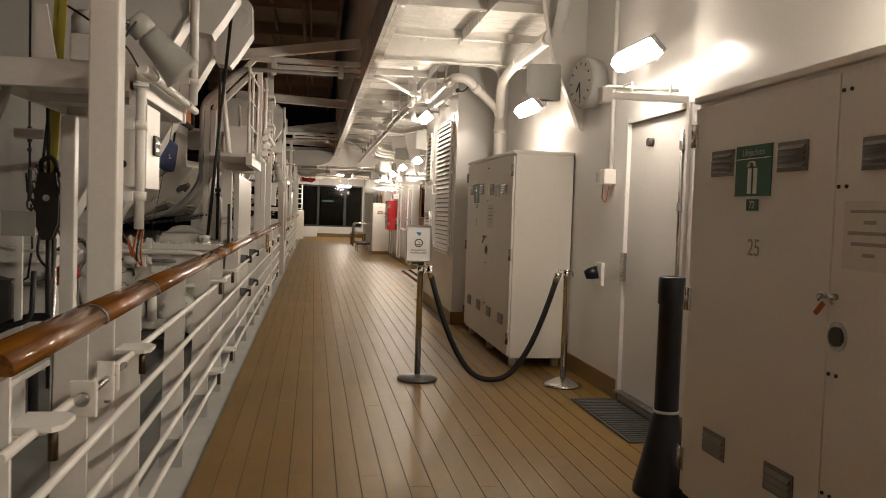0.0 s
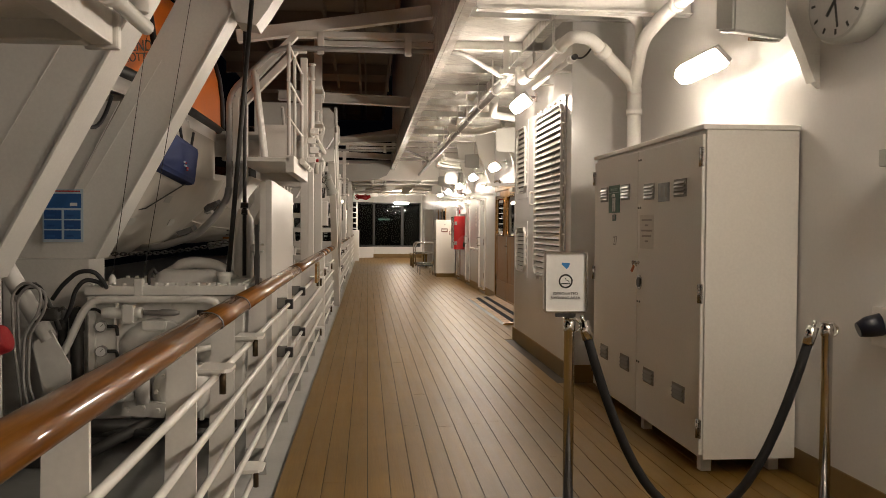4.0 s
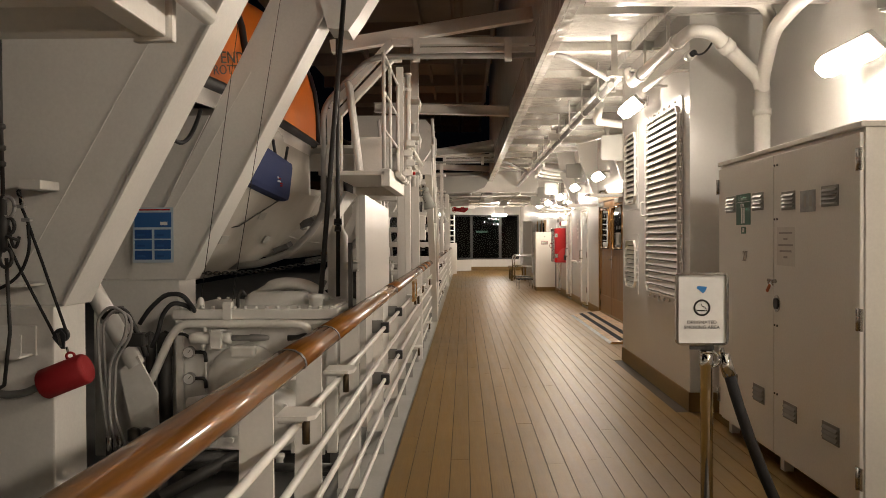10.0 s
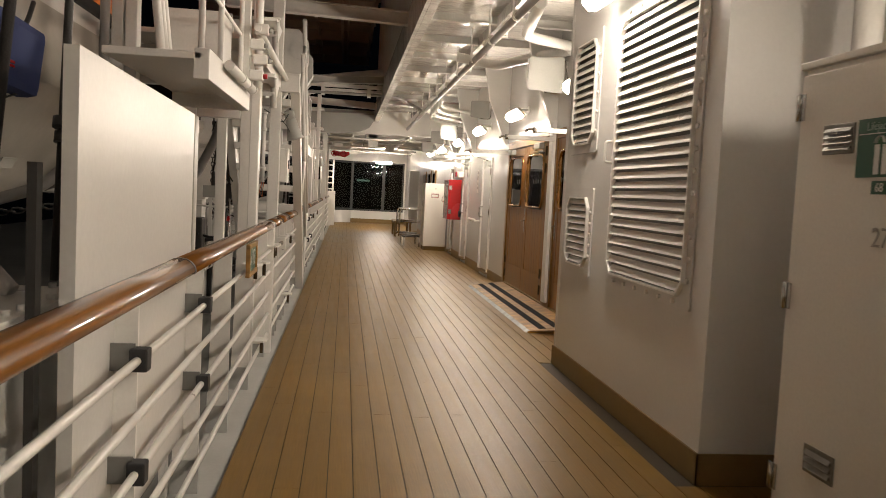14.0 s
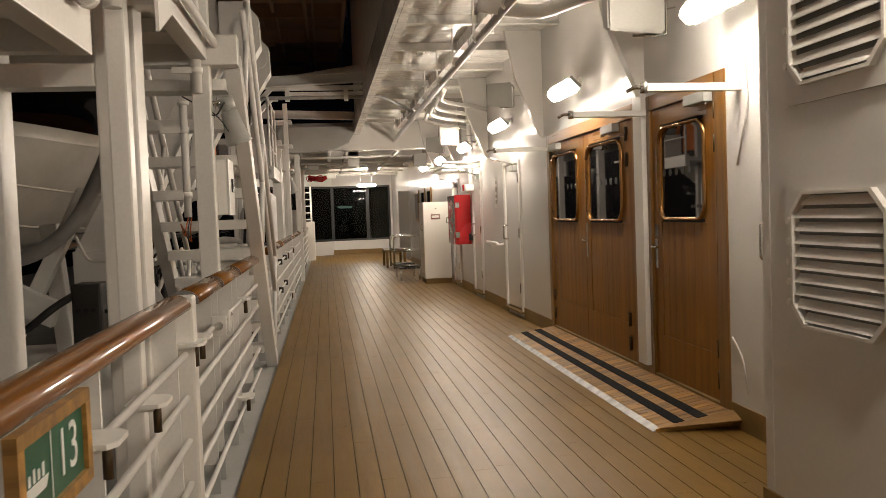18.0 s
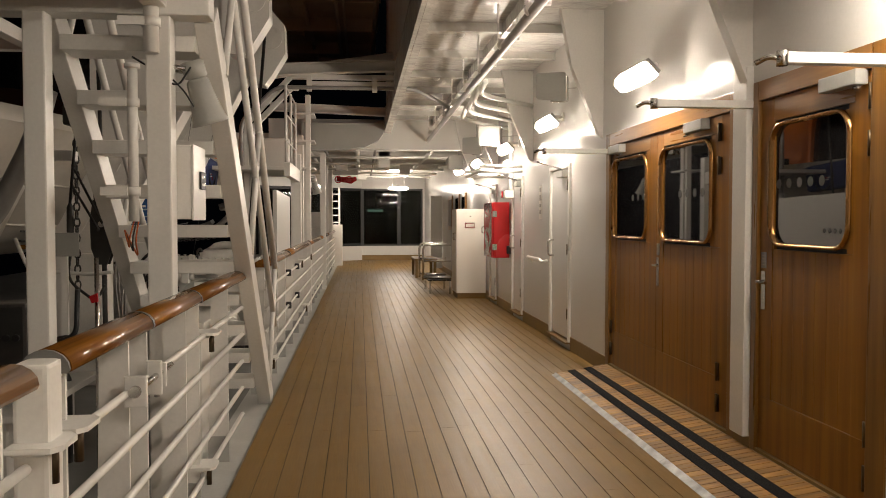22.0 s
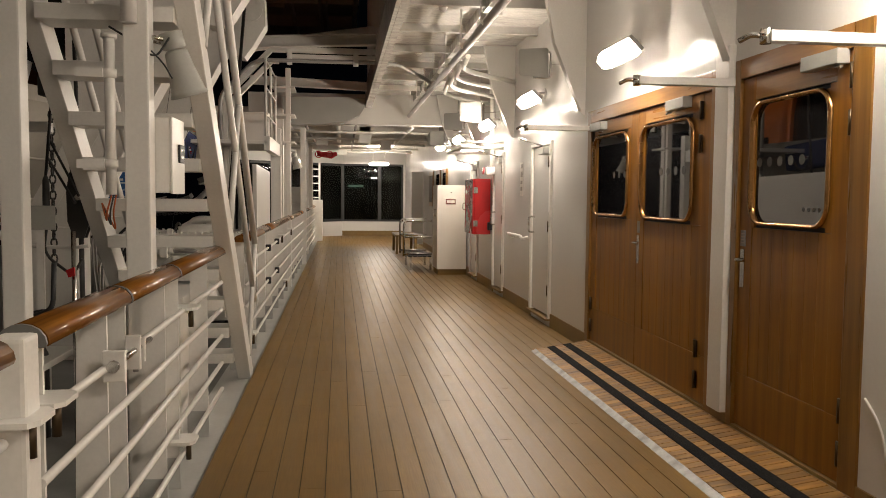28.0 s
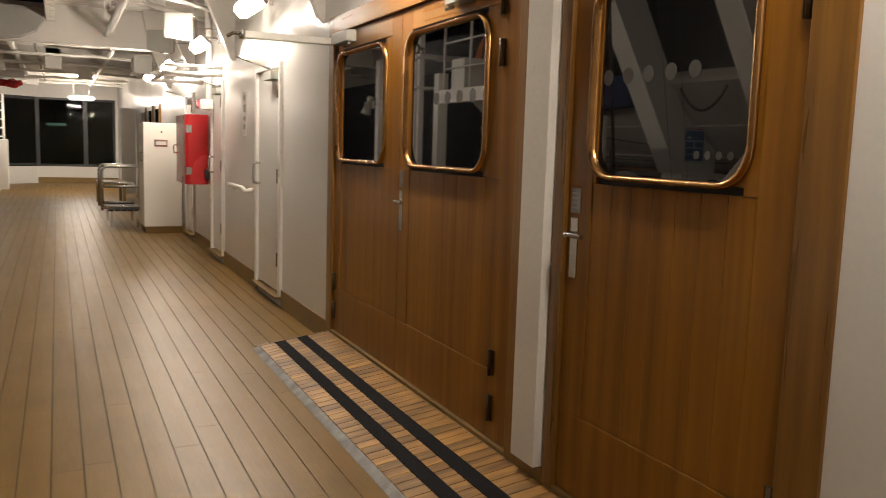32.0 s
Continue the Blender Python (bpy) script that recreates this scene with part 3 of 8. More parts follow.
def gear_locker(y0, y1, number, jackets, z1=2.0, hinge_far=True):
    """A tall two-door locker on short feet, its doors facing the deck."""
    x0, x1 = 1.82, W - 0.012
    t = thing("lifejacket_locker", ((x0 + x1) / 2, (y0 + y1) / 2, 0), "tall cream steel lifejacket locker with two doors, stainless hinges and vents", "locker", "lifejacket lockers")
    part("body", box(B(), x0 + 0.022, x1, y0, y1, 0.09, z1 - 0.03, 0.004), CREAM, t)
    part("top", box(B(), x0 - 0.004, x1, y0 - 0.012, y1 + 0.012, z1 - 0.03, z1, 0.005), CREAM, t)
    ym = y1 - 1.10
    doors = []
    for a, b in ((y0 + 0.012, ym - 0.003), (ym + 0.003, y1 - 0.012)):
        d = part("door", box(B(), x0, x0 + 0.02, a, b, 0.115, z1 - 0.055, 0.004), CREAM, t)
        doors.append(d)
        outer = a if b < ym else b
        for zc in (0.27, 1.04, 1.815):
            bm = B()
            box(bm, x0 - 0.008, x0 - 0.001, outer - 0.035, outer + 0.03, zc - 0.055, zc + 0.055, 0.002)
            tube(bm, [(x0 - 0.010, outer, zc - 0.055), (x0 - 0.010, outer, zc + 0.055)], 0.009, 8)
            part("hinge", bm, STEEL, d, "stainless hinge")
    for yy in (y0 + 0.12, y1 - 0.12, (y0 + y1) / 2):
        for xx in (x0 + 0.08, x1 - 0.08):
            part("foot", box(B(), xx - 0.03, xx + 0.03, yy - 0.03, yy + 0.03, 0, 0.089), CREAM, t)
    for off, d, z, h, rows in ((0.295, 1, 1.615, 0.115, 4), (0.835, 1, 1.615, 0.115, 4), (1.34, 0, 1.60, 0.11, 4), (1.89, 0, 1.60, 0.11, 4), (0.335, 1, 0.37, 0.11, 3), (0.85, 1, 0.37, 0.11, 3), (1.365, 0, 0.365, 0.10, 3), (1.90, 0, 0.365, 0.10, 3)):
        louvre_vent(doors[d], x0, y1 - off - 0.10, y1 - off + 0.10, z, z + h, rows)
    pl = part("picture_plate", box(B(), x0 - 0.004, x0 - 0.001, y1 - 1.71, y1 - 1.51, 1.58, 1.70), ALU, doors[0], "grey pictogram plate")
    for k in range(2):
        part("figure", box(B(), x0 - 0.0055, x0 - 0.0042, y1 - 1.67 + 0.075 * k, y1 - 1.64 + 0.075 * k, 1.61, 1.67), INKGREY, pl)
    c = y1 - 0.555
    s = part("safety_sign", box(B(), x0 - 0.004, x0 - 0.001, c - 0.14, c + 0.14, 1.525, 1.735), GREEN, doors[1], "green lifejacket sign with white symbol")
    bm = B()
    box(bm, x0 - 0.006, x0 - 0.0045, c - 0.036, c - 0.008, 1.535, 1.64)
    box(bm, x0 - 0.006, x0 - 0.0045, c + 0.008, c + 0.036, 1.535, 1.64)
    tube(bm, [(x0 - 0.0052, c + 0.024 * math.cos(q), 1.645 + 0.024 * math.sin(q)) for q in (k * math.pi / 10 for k in range(11))], 0.012, 6, squash=0.1)
    part("symbol", bm, SIGNWHITE, s, "white lifejacket symbol")
    words("lettering", "Lifejackets", 0.042, INKPALE, s, Matrix.Translation((x0 - 0.0052, c, 1.705)) @ FACE_DECK)
    part("rule", box(B(), x0 - 0.0052, x0 - 0.0042, c - 0.13, c + 0.13, 1.678, 1.682), SIGNWHITE, s)
    p = part("number_plate", box(B(), x0 - 0.004, x0 - 0.001, c - 0.05, c + 0.04, 1.465, 1.512), GREEN, doors[1])
    words("numeral", jackets, 0.045, SIGNWHITE, p, Matrix.Translation((x0 - 0.0052, c - 0.005, 1.488)) @ FACE_DECK)
    words("numeral", number, 0.10, INKGREY, doors[1], Matrix.Translation((x0 - 0.0012, c - 0.03, 1.31)) @ FACE_DECK)
    n = part("notice", box(B(), x0 - 0.002, x0 - 0.0008, ym - 0.33, ym - 0.06, 1.27, 1.50), PAPER, doors[0], "faded taped paper notice")
    for k, (h, ww) in enumerate(((0.010, 0.20), (0.012, 0.06), (0.012, 0.22), (0.012, 0.18), (0.012, 0.06))):
        zc = 1.465 - 0.036 * k
        part("text_line", box(B(), x0 - 0.0032, x0 - 0.0022, ym - 0.195 - ww / 2, ym - 0.195 + ww / 2, zc - h / 2, zc + h / 2), INKGREY, n)
    bm = B()
    disc(bm, (x0 - 0.007, ym - 0.06, 1.035), (1, 0, 0), 0.052, 0.006, 24)
    part("lock_rosette", bm, STEEL, doors[0], "round stainless lock plate")
    bm = B()
    disc(bm, (x0 - 0.014, ym - 0.06, 1.035), (1, 0, 0), 0.034, 0.008, 18)
    part("lock_recess", bm, DARKSTEEL, doors[0])
    bm = B()
    tube(bm, bend([(x0 - 0.02, ym + 0.03, 1.15), (x0 - 0.03, ym + 0.02, 1.18), (x0 - 0.03, ym - 0.03, 1.18), (x0 - 0.02, ym - 0.05, 1.145)], 0.01, 3), 0.005, 6)
    disc(bm, (x0 - 0.03, ym + 0.02, 1.17), (1, 0, 0), 0.012, 0.03, 8)
    disc(bm, (x0 - 0.03, ym - 0.04, 1.17), (1, 0, 0), 0.012, 0.03, 8)
    part("hasp", bm, STEEL, doors[0], "small steel hasp")
    part("seal_tag", beam(B(), (x0 - 0.025, ym - 0.005, 1.145), (x0 - 0.03, ym + 0.03, 1.105), 0.01, 0.016), WIRE, doors[0], "orange seal tag")
    for zc in (1.88, 1.55, 0.90, 0.48):
        for dy in (0.03, -0.012):
            part("screw", disc(B(), (x0 - 0.006, ym - 0.035 - dy, zc), (1, 0, 0), 0.007, 0.006, 8), DARKSTEEL, doors[0])
    return t


gear_locker(1.54, 3.72, "25", "72")
gear_locker(7.33, 9.55, "27", "68")

# plain white steel door in the recess
d = thing("door_1", (W, 5.48, 0.07), "plain white steel deck door, closed, with a long side hinge", "door", kind="structure")
part("leaf", box(B(), W + 0.01, W + 0.06, 5.02, 6.01, 0.09, 2.13, 0.006), DOORPAINT, d)
bm = B()
for a, b in ((4.98, 5.02), (6.01, 6.05)):
    box(bm, W - 0.02, W + 0.1, a, b, 0.07, 2.17, 0.004)
box(bm, W - 0.02, W + 0.1, 5.021, 6.009, 2.131, 2.17, 0.004)
part("door_frame", bm, WALL, d)
part("sill", box(B(), W - 0.05, W + 0.1, 5.021, 6.009, 0.07, 0.088), ALU, d, "worn metal sill")
bm = B()
tube(bm, [(W - 0.02, 5.05, 0.3), (W - 0.02, 5.05, 2.0)], 0.014, 8)
part("lock_rod", bm, STEEL, d, "vertical steel locking rod")
for zc in (0.4, 0.95, 1.5, 1.9):
    part("rod_bracket", box(B(), W - 0.035, W + 0.009, 5.03, 5.07, zc - 0.03, zc + 0.03, 0.004), STEEL, d)
part("lock_plate", box(B(), W - 0.025, W - 0.001, 5.97, 6.06, 0.93, 1.15, 0.006), STEEL, d, "stainless lock plate")
part("hook", disc(B(), (W - 0.03, 5.6, 1.96), (1, 0, 0), 0.03, 0.04, 12), DARKSTEEL, d)

# overhead stay bars above doors
def stay_bar(y0, y1, z, x=W - 0.55, label="white painted overhead door stay bar"):
    t = thing("door_stay", (W, y0, z), label, "door stay", "door stays over the doors")
    bm = B()
    box(bm, x - 0.03, W - 0.001, y0 - 0.03, y0 + 0.03, z - 0.022, z + 0.022, 0.004)
    part("bar", bm, WHITE, t)
    bm = B()
    tube(bm, bend([(x - 0.02, y0, z), (x - 0.09, y0 + 0.02, z + 0.01), (x - 0.12, y0 + 0.06, z - 0.01)], 0.02, 4), 0.012, 8)
    disc(bm, (x - 0.04, y0, z - 0.03), (0, 0, 1), 0.022, 0.06, 10)
    part("catch", bm, STEEL, t, "metal catch")
    return t


for y, z in ((15.81, 2.08), (14.38, 2.06), (18.60, 2.04)):
    stay_bar(y, y + 1, z)

# framework over the white door
t = thing("door_stay", (W, 5.4, 2.2), "white pipe frame fixed over the steel door", "door stay", "door stays over the doors")
bm = B()
box(bm, W - 0.54, W - 0.001, 5.03, 5.08, 2.17, 2.215, 0.004)
box(bm, W - 0.59, W - 0.52, 5.01, 5.10, 2.14, 2.24, 0.006)
tube(bm, [(W - 0.50, 5.2, 2.27), (W, 5.2, 2.27)], 0.012, 8)
tube(bm, [(W - 0.38, 5.055, 2.2), (W - 0.38, 5.055, 2.28), (W - 0.38, 5.2, 2.28)], 0.010, 6)
tube(bm, [(W - 0.12, 5.055, 2.2), (W - 0.12, 5.055, 2.28), (W - 0.12, 5.2, 2.28)], 0.010, 6)
part("pipe_frame", bm, WHITE, t)

# clock on a bracket plate
def knee(y, depth=0.415, top=CEIL - 0.001, bottom=2.18, x=W):
    """A triangular stiffening knee between wall and ceiling, with a flange along its free edge."""
    t = thing("bracket_plate", (x, y, bottom), "white painted steel knee plate under the deck above", "bracket", "knee plates along the wall")
    edge = [(x - depth, top), (x - depth + 0.105, top - 0.53), (x - 0.05, bottom + 0.03), (x - 0.02, bottom)]
    part("web", slab(B(), [(x - 0.001, y, top)] + [(px, y, pz) for px, pz in edge] + [(x - 0.001, y, bottom)], 0.012), WHITE, t)
    for (a, b), (c, d) in zip(edge[:2], edge[1:3]):
        part("flange", beam(B(), (a, y - 0.006, b), (c, y - 0.006, d), 0.09, 0.012, up=(b - d, 0, c - a)), WHITE, t)
    return t


for y in (-1.3, 2.6, 7.15, 15.82, 18.75, 21.9, 24.6, 27.2):
    knee(y)

t = thing("clock", (2.3, 6.85, 2.64), "round grey-rimmed deck clock on the wall", "clock")
cn = Vector((-0.985, -0.17, 0)).normalized()
cs = Vector((0.17, -0.985, 0)).normalized()
cc = Vector((2.25, 6.68, 2.53))
part("case", tube(B(), [cc + cn * -0.10, cc + cn * 0.02, cc + cn * 0.045], [0.20, 0.215, 0.20], 32), GREYBOX, t, "grey clock case")
part("face", tube(B(), [cc + cn * 0.0455, cc + cn * 0.048], 0.185, 32), DIAL, t, "dull white dial")
for i in range(12):
    a = radians(30 * i)
    dd = cs * math.sin(a) + Vector((0, 0, math.cos(a)))
    part("mark", beam(B(), cc + cn * 0.050 + dd * 0.145, cc + cn * 0.050 + dd * 0.172, 0.012, 0.002, up=cn), INK, t)
part("hour_hand", beam(B(), cc + cn * 0.053, cc + cn * 0.053 + cs * -0.06 + Vector((0, 0, -0.07)), 0.016, 0.003, up=cn), INK, t)
part("minute_hand", beam(B(), cc + cn * 0.057, cc + cn * 0.057 + cs * 0.02 + Vector((0, 0, -0.14)), 0.011, 0.003, up=cn), INK, t)
part("bracket", tube(B(), [cc + cn * -0.1, (W, 6.9, 2.55)], 0.03, 10), WHITE, t)

# box loudspeakers on brackets
def speaker(x, y, z, yaw=0.0, s=1.0):
    t = thing("loudspeaker", (x, y, z), "grey wedge-shaped deck loudspeaker on a metal bracket", "loudspeaker", "deck loudspeakers")
    m = Matrix.Translation((x, y, z)) @ Matrix.Rotation(radians(yaw), 4, "Z")
    bm = B()
    a = [bm.verts.new(m @ Vector((px * s, -0.10 * s, pz * s))) for px, pz in ((-0.17, -0.13), (0.13, -0.15), (0.13, 0.15), (-0.17, 0.13))]
    b = [bm.verts.new(m @ Vector((px * s, 0.12 * s, pz * s))) for px, pz in ((-0.12, -0.08), (0.10, -0.09), (0.10, 0.09), (-0.12, 0.08))]
    bm.faces.new(a)
    bm.faces.new(b[::-1])
    for k in range(4):
        bm.faces.new((a[k], b[k], b[(k + 1) % 4], a[(k + 1) % 4]))
    bmesh.ops.bevel(bm, geom=list(bm.edges), offset=0.012 * s, segments=2, affect="EDGES")
    part("body", bm, GREYBOX, t)
    bm = B()
    tube(bm, bend([m @ Vector((0.0, 0.02, -0.13 * s)), m @ Vector((0.18 * s, 0.02, -0.13 * s)), m @ Vector((0.18 * s, 0.02, 0.13 * s)), m @ Vector((0, 0.02, 0.13 * s))], 0.03, 3), 0.011, 6)
    beam(bm, m @ Vector((0.18 * s, 0.02, 0)), (W, y + 0.05, z + 0.02), 0.03, 0.01)
    part("bracket", bm, STEEL, t, "metal yoke")
    return t


speaker(1.99, 7.12, 2.58, 10, 1.1)
speaker(2.08, 15.2, 2.72, 0, 1.35)
speaker(2.04, 19.35, 2.73, 0, 1.0)
speaker(1.98, 22.9, 2.60, 0, 1.05)
speaker(1.95, 24.5, 2.6, 0, 1.0)
speaker(1.95, 27.0, 2.5, 20, 1.0)

# wall conduit, socket and small fittings by the steel door
t = thing("conduit", (W - 0.03, 6.3, 1.4), "white conduit pipes with a small junction box on the wall", "conduit")
part("pipe", tube(B(), [(W - 0.03, 6.32, 1.67), (W - 0.03, 6.32, CEIL)], 0.018, 8), WHITE, t)
part("junction_box", box(B(), W - 0.1, W - 0.001, 6.27, 6.38, 1.68, 1.80, 0.008), WHITE, t)
part("switch", box(B(), W - 0.11, W - 0.03, 6.39, 6.45, 1.70, 1.78, 0.008), GREYBOX, t)
part("orange_wire", tube(B(), bend([(W - 0.05, 6.42, 1.70), (W - 0.06, 6.42, 1.56), (W - 0.05, 6.34, 1.53), (W - 0.04, 6.32, 1.67)], 0.04), 0.005, 6), WIRE, t, "orange wire loop")
t = thing("wall_socket", (W, 6.52, 0.83), "black deck socket on a white wall plate", "socket")
part("plate", box(B(), W - 0.03, W - 0.001, 6.44, 6.60, 0.85, 1.04, 0.006), WHITE, t)
part("plug", tube(B(), [(W - 0.03, 6.52, 0.96), (W - 0.09, 6.54, 0.945), (W - 0.13, 6.55, 0.93)], [0.055, 0.05, 0.035], 14), POLEBLUE, t, "black plug cover")

# door mat in a recess and its metal edge
t = solid("door_mat", box(B(), 2.03, W - 0.015, 4.86, 6.06, 0.001, 0.012, 0.003), MAT, "grey ribbed rubber door mat on the planks", "mat")
for i in range(24):
    yy = 4.9 + i * 0.048
    r = new("rib", bpy.data.meshes.get("mat_rib") or mesh_of("mat_rib", box(B(), -0.165, 0.165, -0.012, 0.012, 0.0, 0.006), MAT))
    r.location, r.parent = (2.21, yy, 0.0125), t

# stanchions with a rope and a sign
def stanchion(x, y, base_mat, label):
    t = thing("rope_stanchion", (x, y, 0), label, "stanchion", "rope stanchions")
    bm = lathe(B(), (x, y, 0), [(0.155, 0.001), (0.16, 0.012), (0.15, 0.022), (0.10, 0.045), (0.05, 0.07), (0.03, 0.075)] if base_mat is STEEL else [(0.165, 0.001), (0.17, 0.015), (0.16, 0.028), (0.06, 0.038), (0.03, 0.045)], 32)
    part("base", bm, base_mat, t, "round weighted base")
    bm = lathe(B(), (x, y, 0), [(0.026, 0.05), (0.026, 0.90), (0.03, 0.905), (0.03, 0.95), (0.024, 0.953), (0.024, 0.960), (0.034, 0.962), (0.034, 0.968), (0.01, 0.971)], 20)
    part("post", bm, CHROME, t, "polished steel post")
    bm = B()
    tube(bm, [(x + 0.024 + 0.03 * math.cos(a), y, 0.93 + 0.03 * math.sin(a)) for a in (i * math.pi / 6 for i in range(13))], 0.006, 6)
    part("ring", bm, STEEL, t)
    return t


S1, S2 = (0.925, 6.79), (2.115, 6.55)
DARKBASE = material("dark_steel_base", (0.16, 0.155, 0.15), 0.35, 0.8, grain=60, bump=0.1)
st = stanchion(*S1, DARKBASE, "polished rope stanchion carrying a smoking area sign")
stanchion(*S2, STEEL, "polished rope stanchion beside the wall")
t = thing("barrier_rope", (1.5, 6.57, 0.3), "black velvet barrier rope hanging between two stanchions", "rope")
A, Z = Vector((S1[0] + 0.075, S1[1], 0.93)), Vector((S2[0] - 0.075, S2[1], 0.93))
pts = []
for i in range(25):
    u = i / 24
    k = (abs(2 * u - 1)) ** 2.6
    p = A.lerp(Z, 0.5 + (u - 0.5) * (0.80 + 0.20 * abs(2 * u - 1)))
    pts.append(Vector((p.x, p.y, 0.028 + (0.93 - 0.028) * k)))
part("rope", tube(B(), pts, 0.023, 12), ROPEBLK, t)
for p, q, s in ((pts[0], pts[1], 1), (pts[-1], pts[-2], -1)):
    bm = B()
    dd = (q - p).normalized()
    tube(bm, [p - dd * 0.02, p + dd * 0.07], 0.028, 14)
    tube(bm, [p - dd * 0.02, p - dd * 0.05], 0.010, 8)
    part("end_cap", bm, CHROME, t, "chrome rope end")
sg = thing("smoking_sign", (S1[0], S1[1] - 0.005, 1.0), "framed white designated smoking area sign on a stanchion", "sign")
sx, sy = S1[0] - 0.026, S1[1] - 0.02
part("holder", box(lathe(B(), (S1[0], S1[1] - 0.0, 0.972), [(0.03, 0.0), (0.03, 0.03), (0.01, 0.035)], 16), sx - 0.05, sx + 0.05, sy - 0.006, sy + 0.006, 0.976, 0.994), DARKSTEEL, sg)
bm = B()
out, inn = rounded(sx, 1.145, 0.217, 0.303, 0.022), rounded(sx, 1.145, 0.197, 0.283, 0.008)
vo, vi = [bm.verts.new((a, sy - 0.012, b)) for a, b in out], [bm.verts.new((a, sy - 0.012, b)) for a, b in inn]
wo, wi = [bm.verts.new((a, sy + 0.008, b)) for a, b in out], [bm.verts.new((a, sy + 0.008, b)) for a, b in inn]
n = len(vo)
for i in range(n):
    j = (i + 1) % n
    for q in ((vo[i], vo[j], vi[j], vi[i]), (wo[j], wo[i], wi[i], wi[j]), (vo[j], vo[i], wo[i], wo[j]), (vi[i], vi[j], wi[j], wi[i])):
        bm.faces.new(q)
part("sign_frame", bm, CHROME, sg, "rounded chrome sign frame")
bd = part("sign_board", box(B(), sx - 0.100, sx + 0.100, sy - 0.002, sy + 0.004, 1.003, 1.287), SIGNWHITE, sg, "white printed board")
words("lettering", "DESIGNATED\nSMOKING AREA", 0.0205, INK, bd, Matrix.Translation((sx, sy - 0.0032, 1.078)) @ FACE_BACK)
bm = B()
ring = [(sx + 0.031 * math.cos(a), sy - 0.004, 1.150 + 0.031 * math.sin(a)) for a in (i * math.pi / 16 for i in range(33))]
tube(bm, ring, 0.004, 4, squash=0.3)
box(bm, sx - 0.022, sx + 0.014, sy - 0.004, sy - 0.0025, 1.135, 1.141)
box(bm, sx + 0.016, sx + 0.022, sy - 0.004, sy - 0.0025, 1.135, 1.141)
tube(bm, [(sx + 0.018, sy - 0.0035, 1.144), (sx + 0.012, sy - 0.0035, 1.153), (sx + 0.001, sy - 0.0035, 1.156), (sx - 0.002, sy - 0.0035, 1.166)], 0.0016, 4)
part("smoking_symbol", bm, INK, bd, "black cigarette symbol")
part("emblem", slab(B(), [(sx - 0.022, sy - 0.003, 1.232), (sx - 0.017, sy - 0.003, 1.241), (sx + 0.022, sy - 0.003, 1.237), (sx + 0.014, sy - 0.003, 1.219), (sx + 0.004, sy - 0.003, 1.209), (sx - 0.007, sy - 0.003, 1.220)], 0.001), INKBLUE, bd, "blue emblem")

# dark blue cone-footed ash stand by the first locker
t = thing("ash_stand", (1.80, 4.0, 0), "dark navy ash stand with a flared foot beside the locker", "ash stand")
part("body", lathe(B(), (1.86, 3.98, 0), [(0.155, 0.0), (0.155, 0.02), (0.12, 0.16), (0.075, 0.38), (0.062, 0.42), (0.06, 0.98), (0.068, 0.985), (0.068, 1.12), (0.055, 1.125), (0.05, 1.10), (0.01, 1.10)], 24), POLEBLUE, t)
part("strap", lathe(B(), (1.86, 3.98, 0), [(0.064, 0.42), (0.066, 0.425), (0.066, 0.43), (0.064, 0.435)], 20), WHITE, t, "white tie")


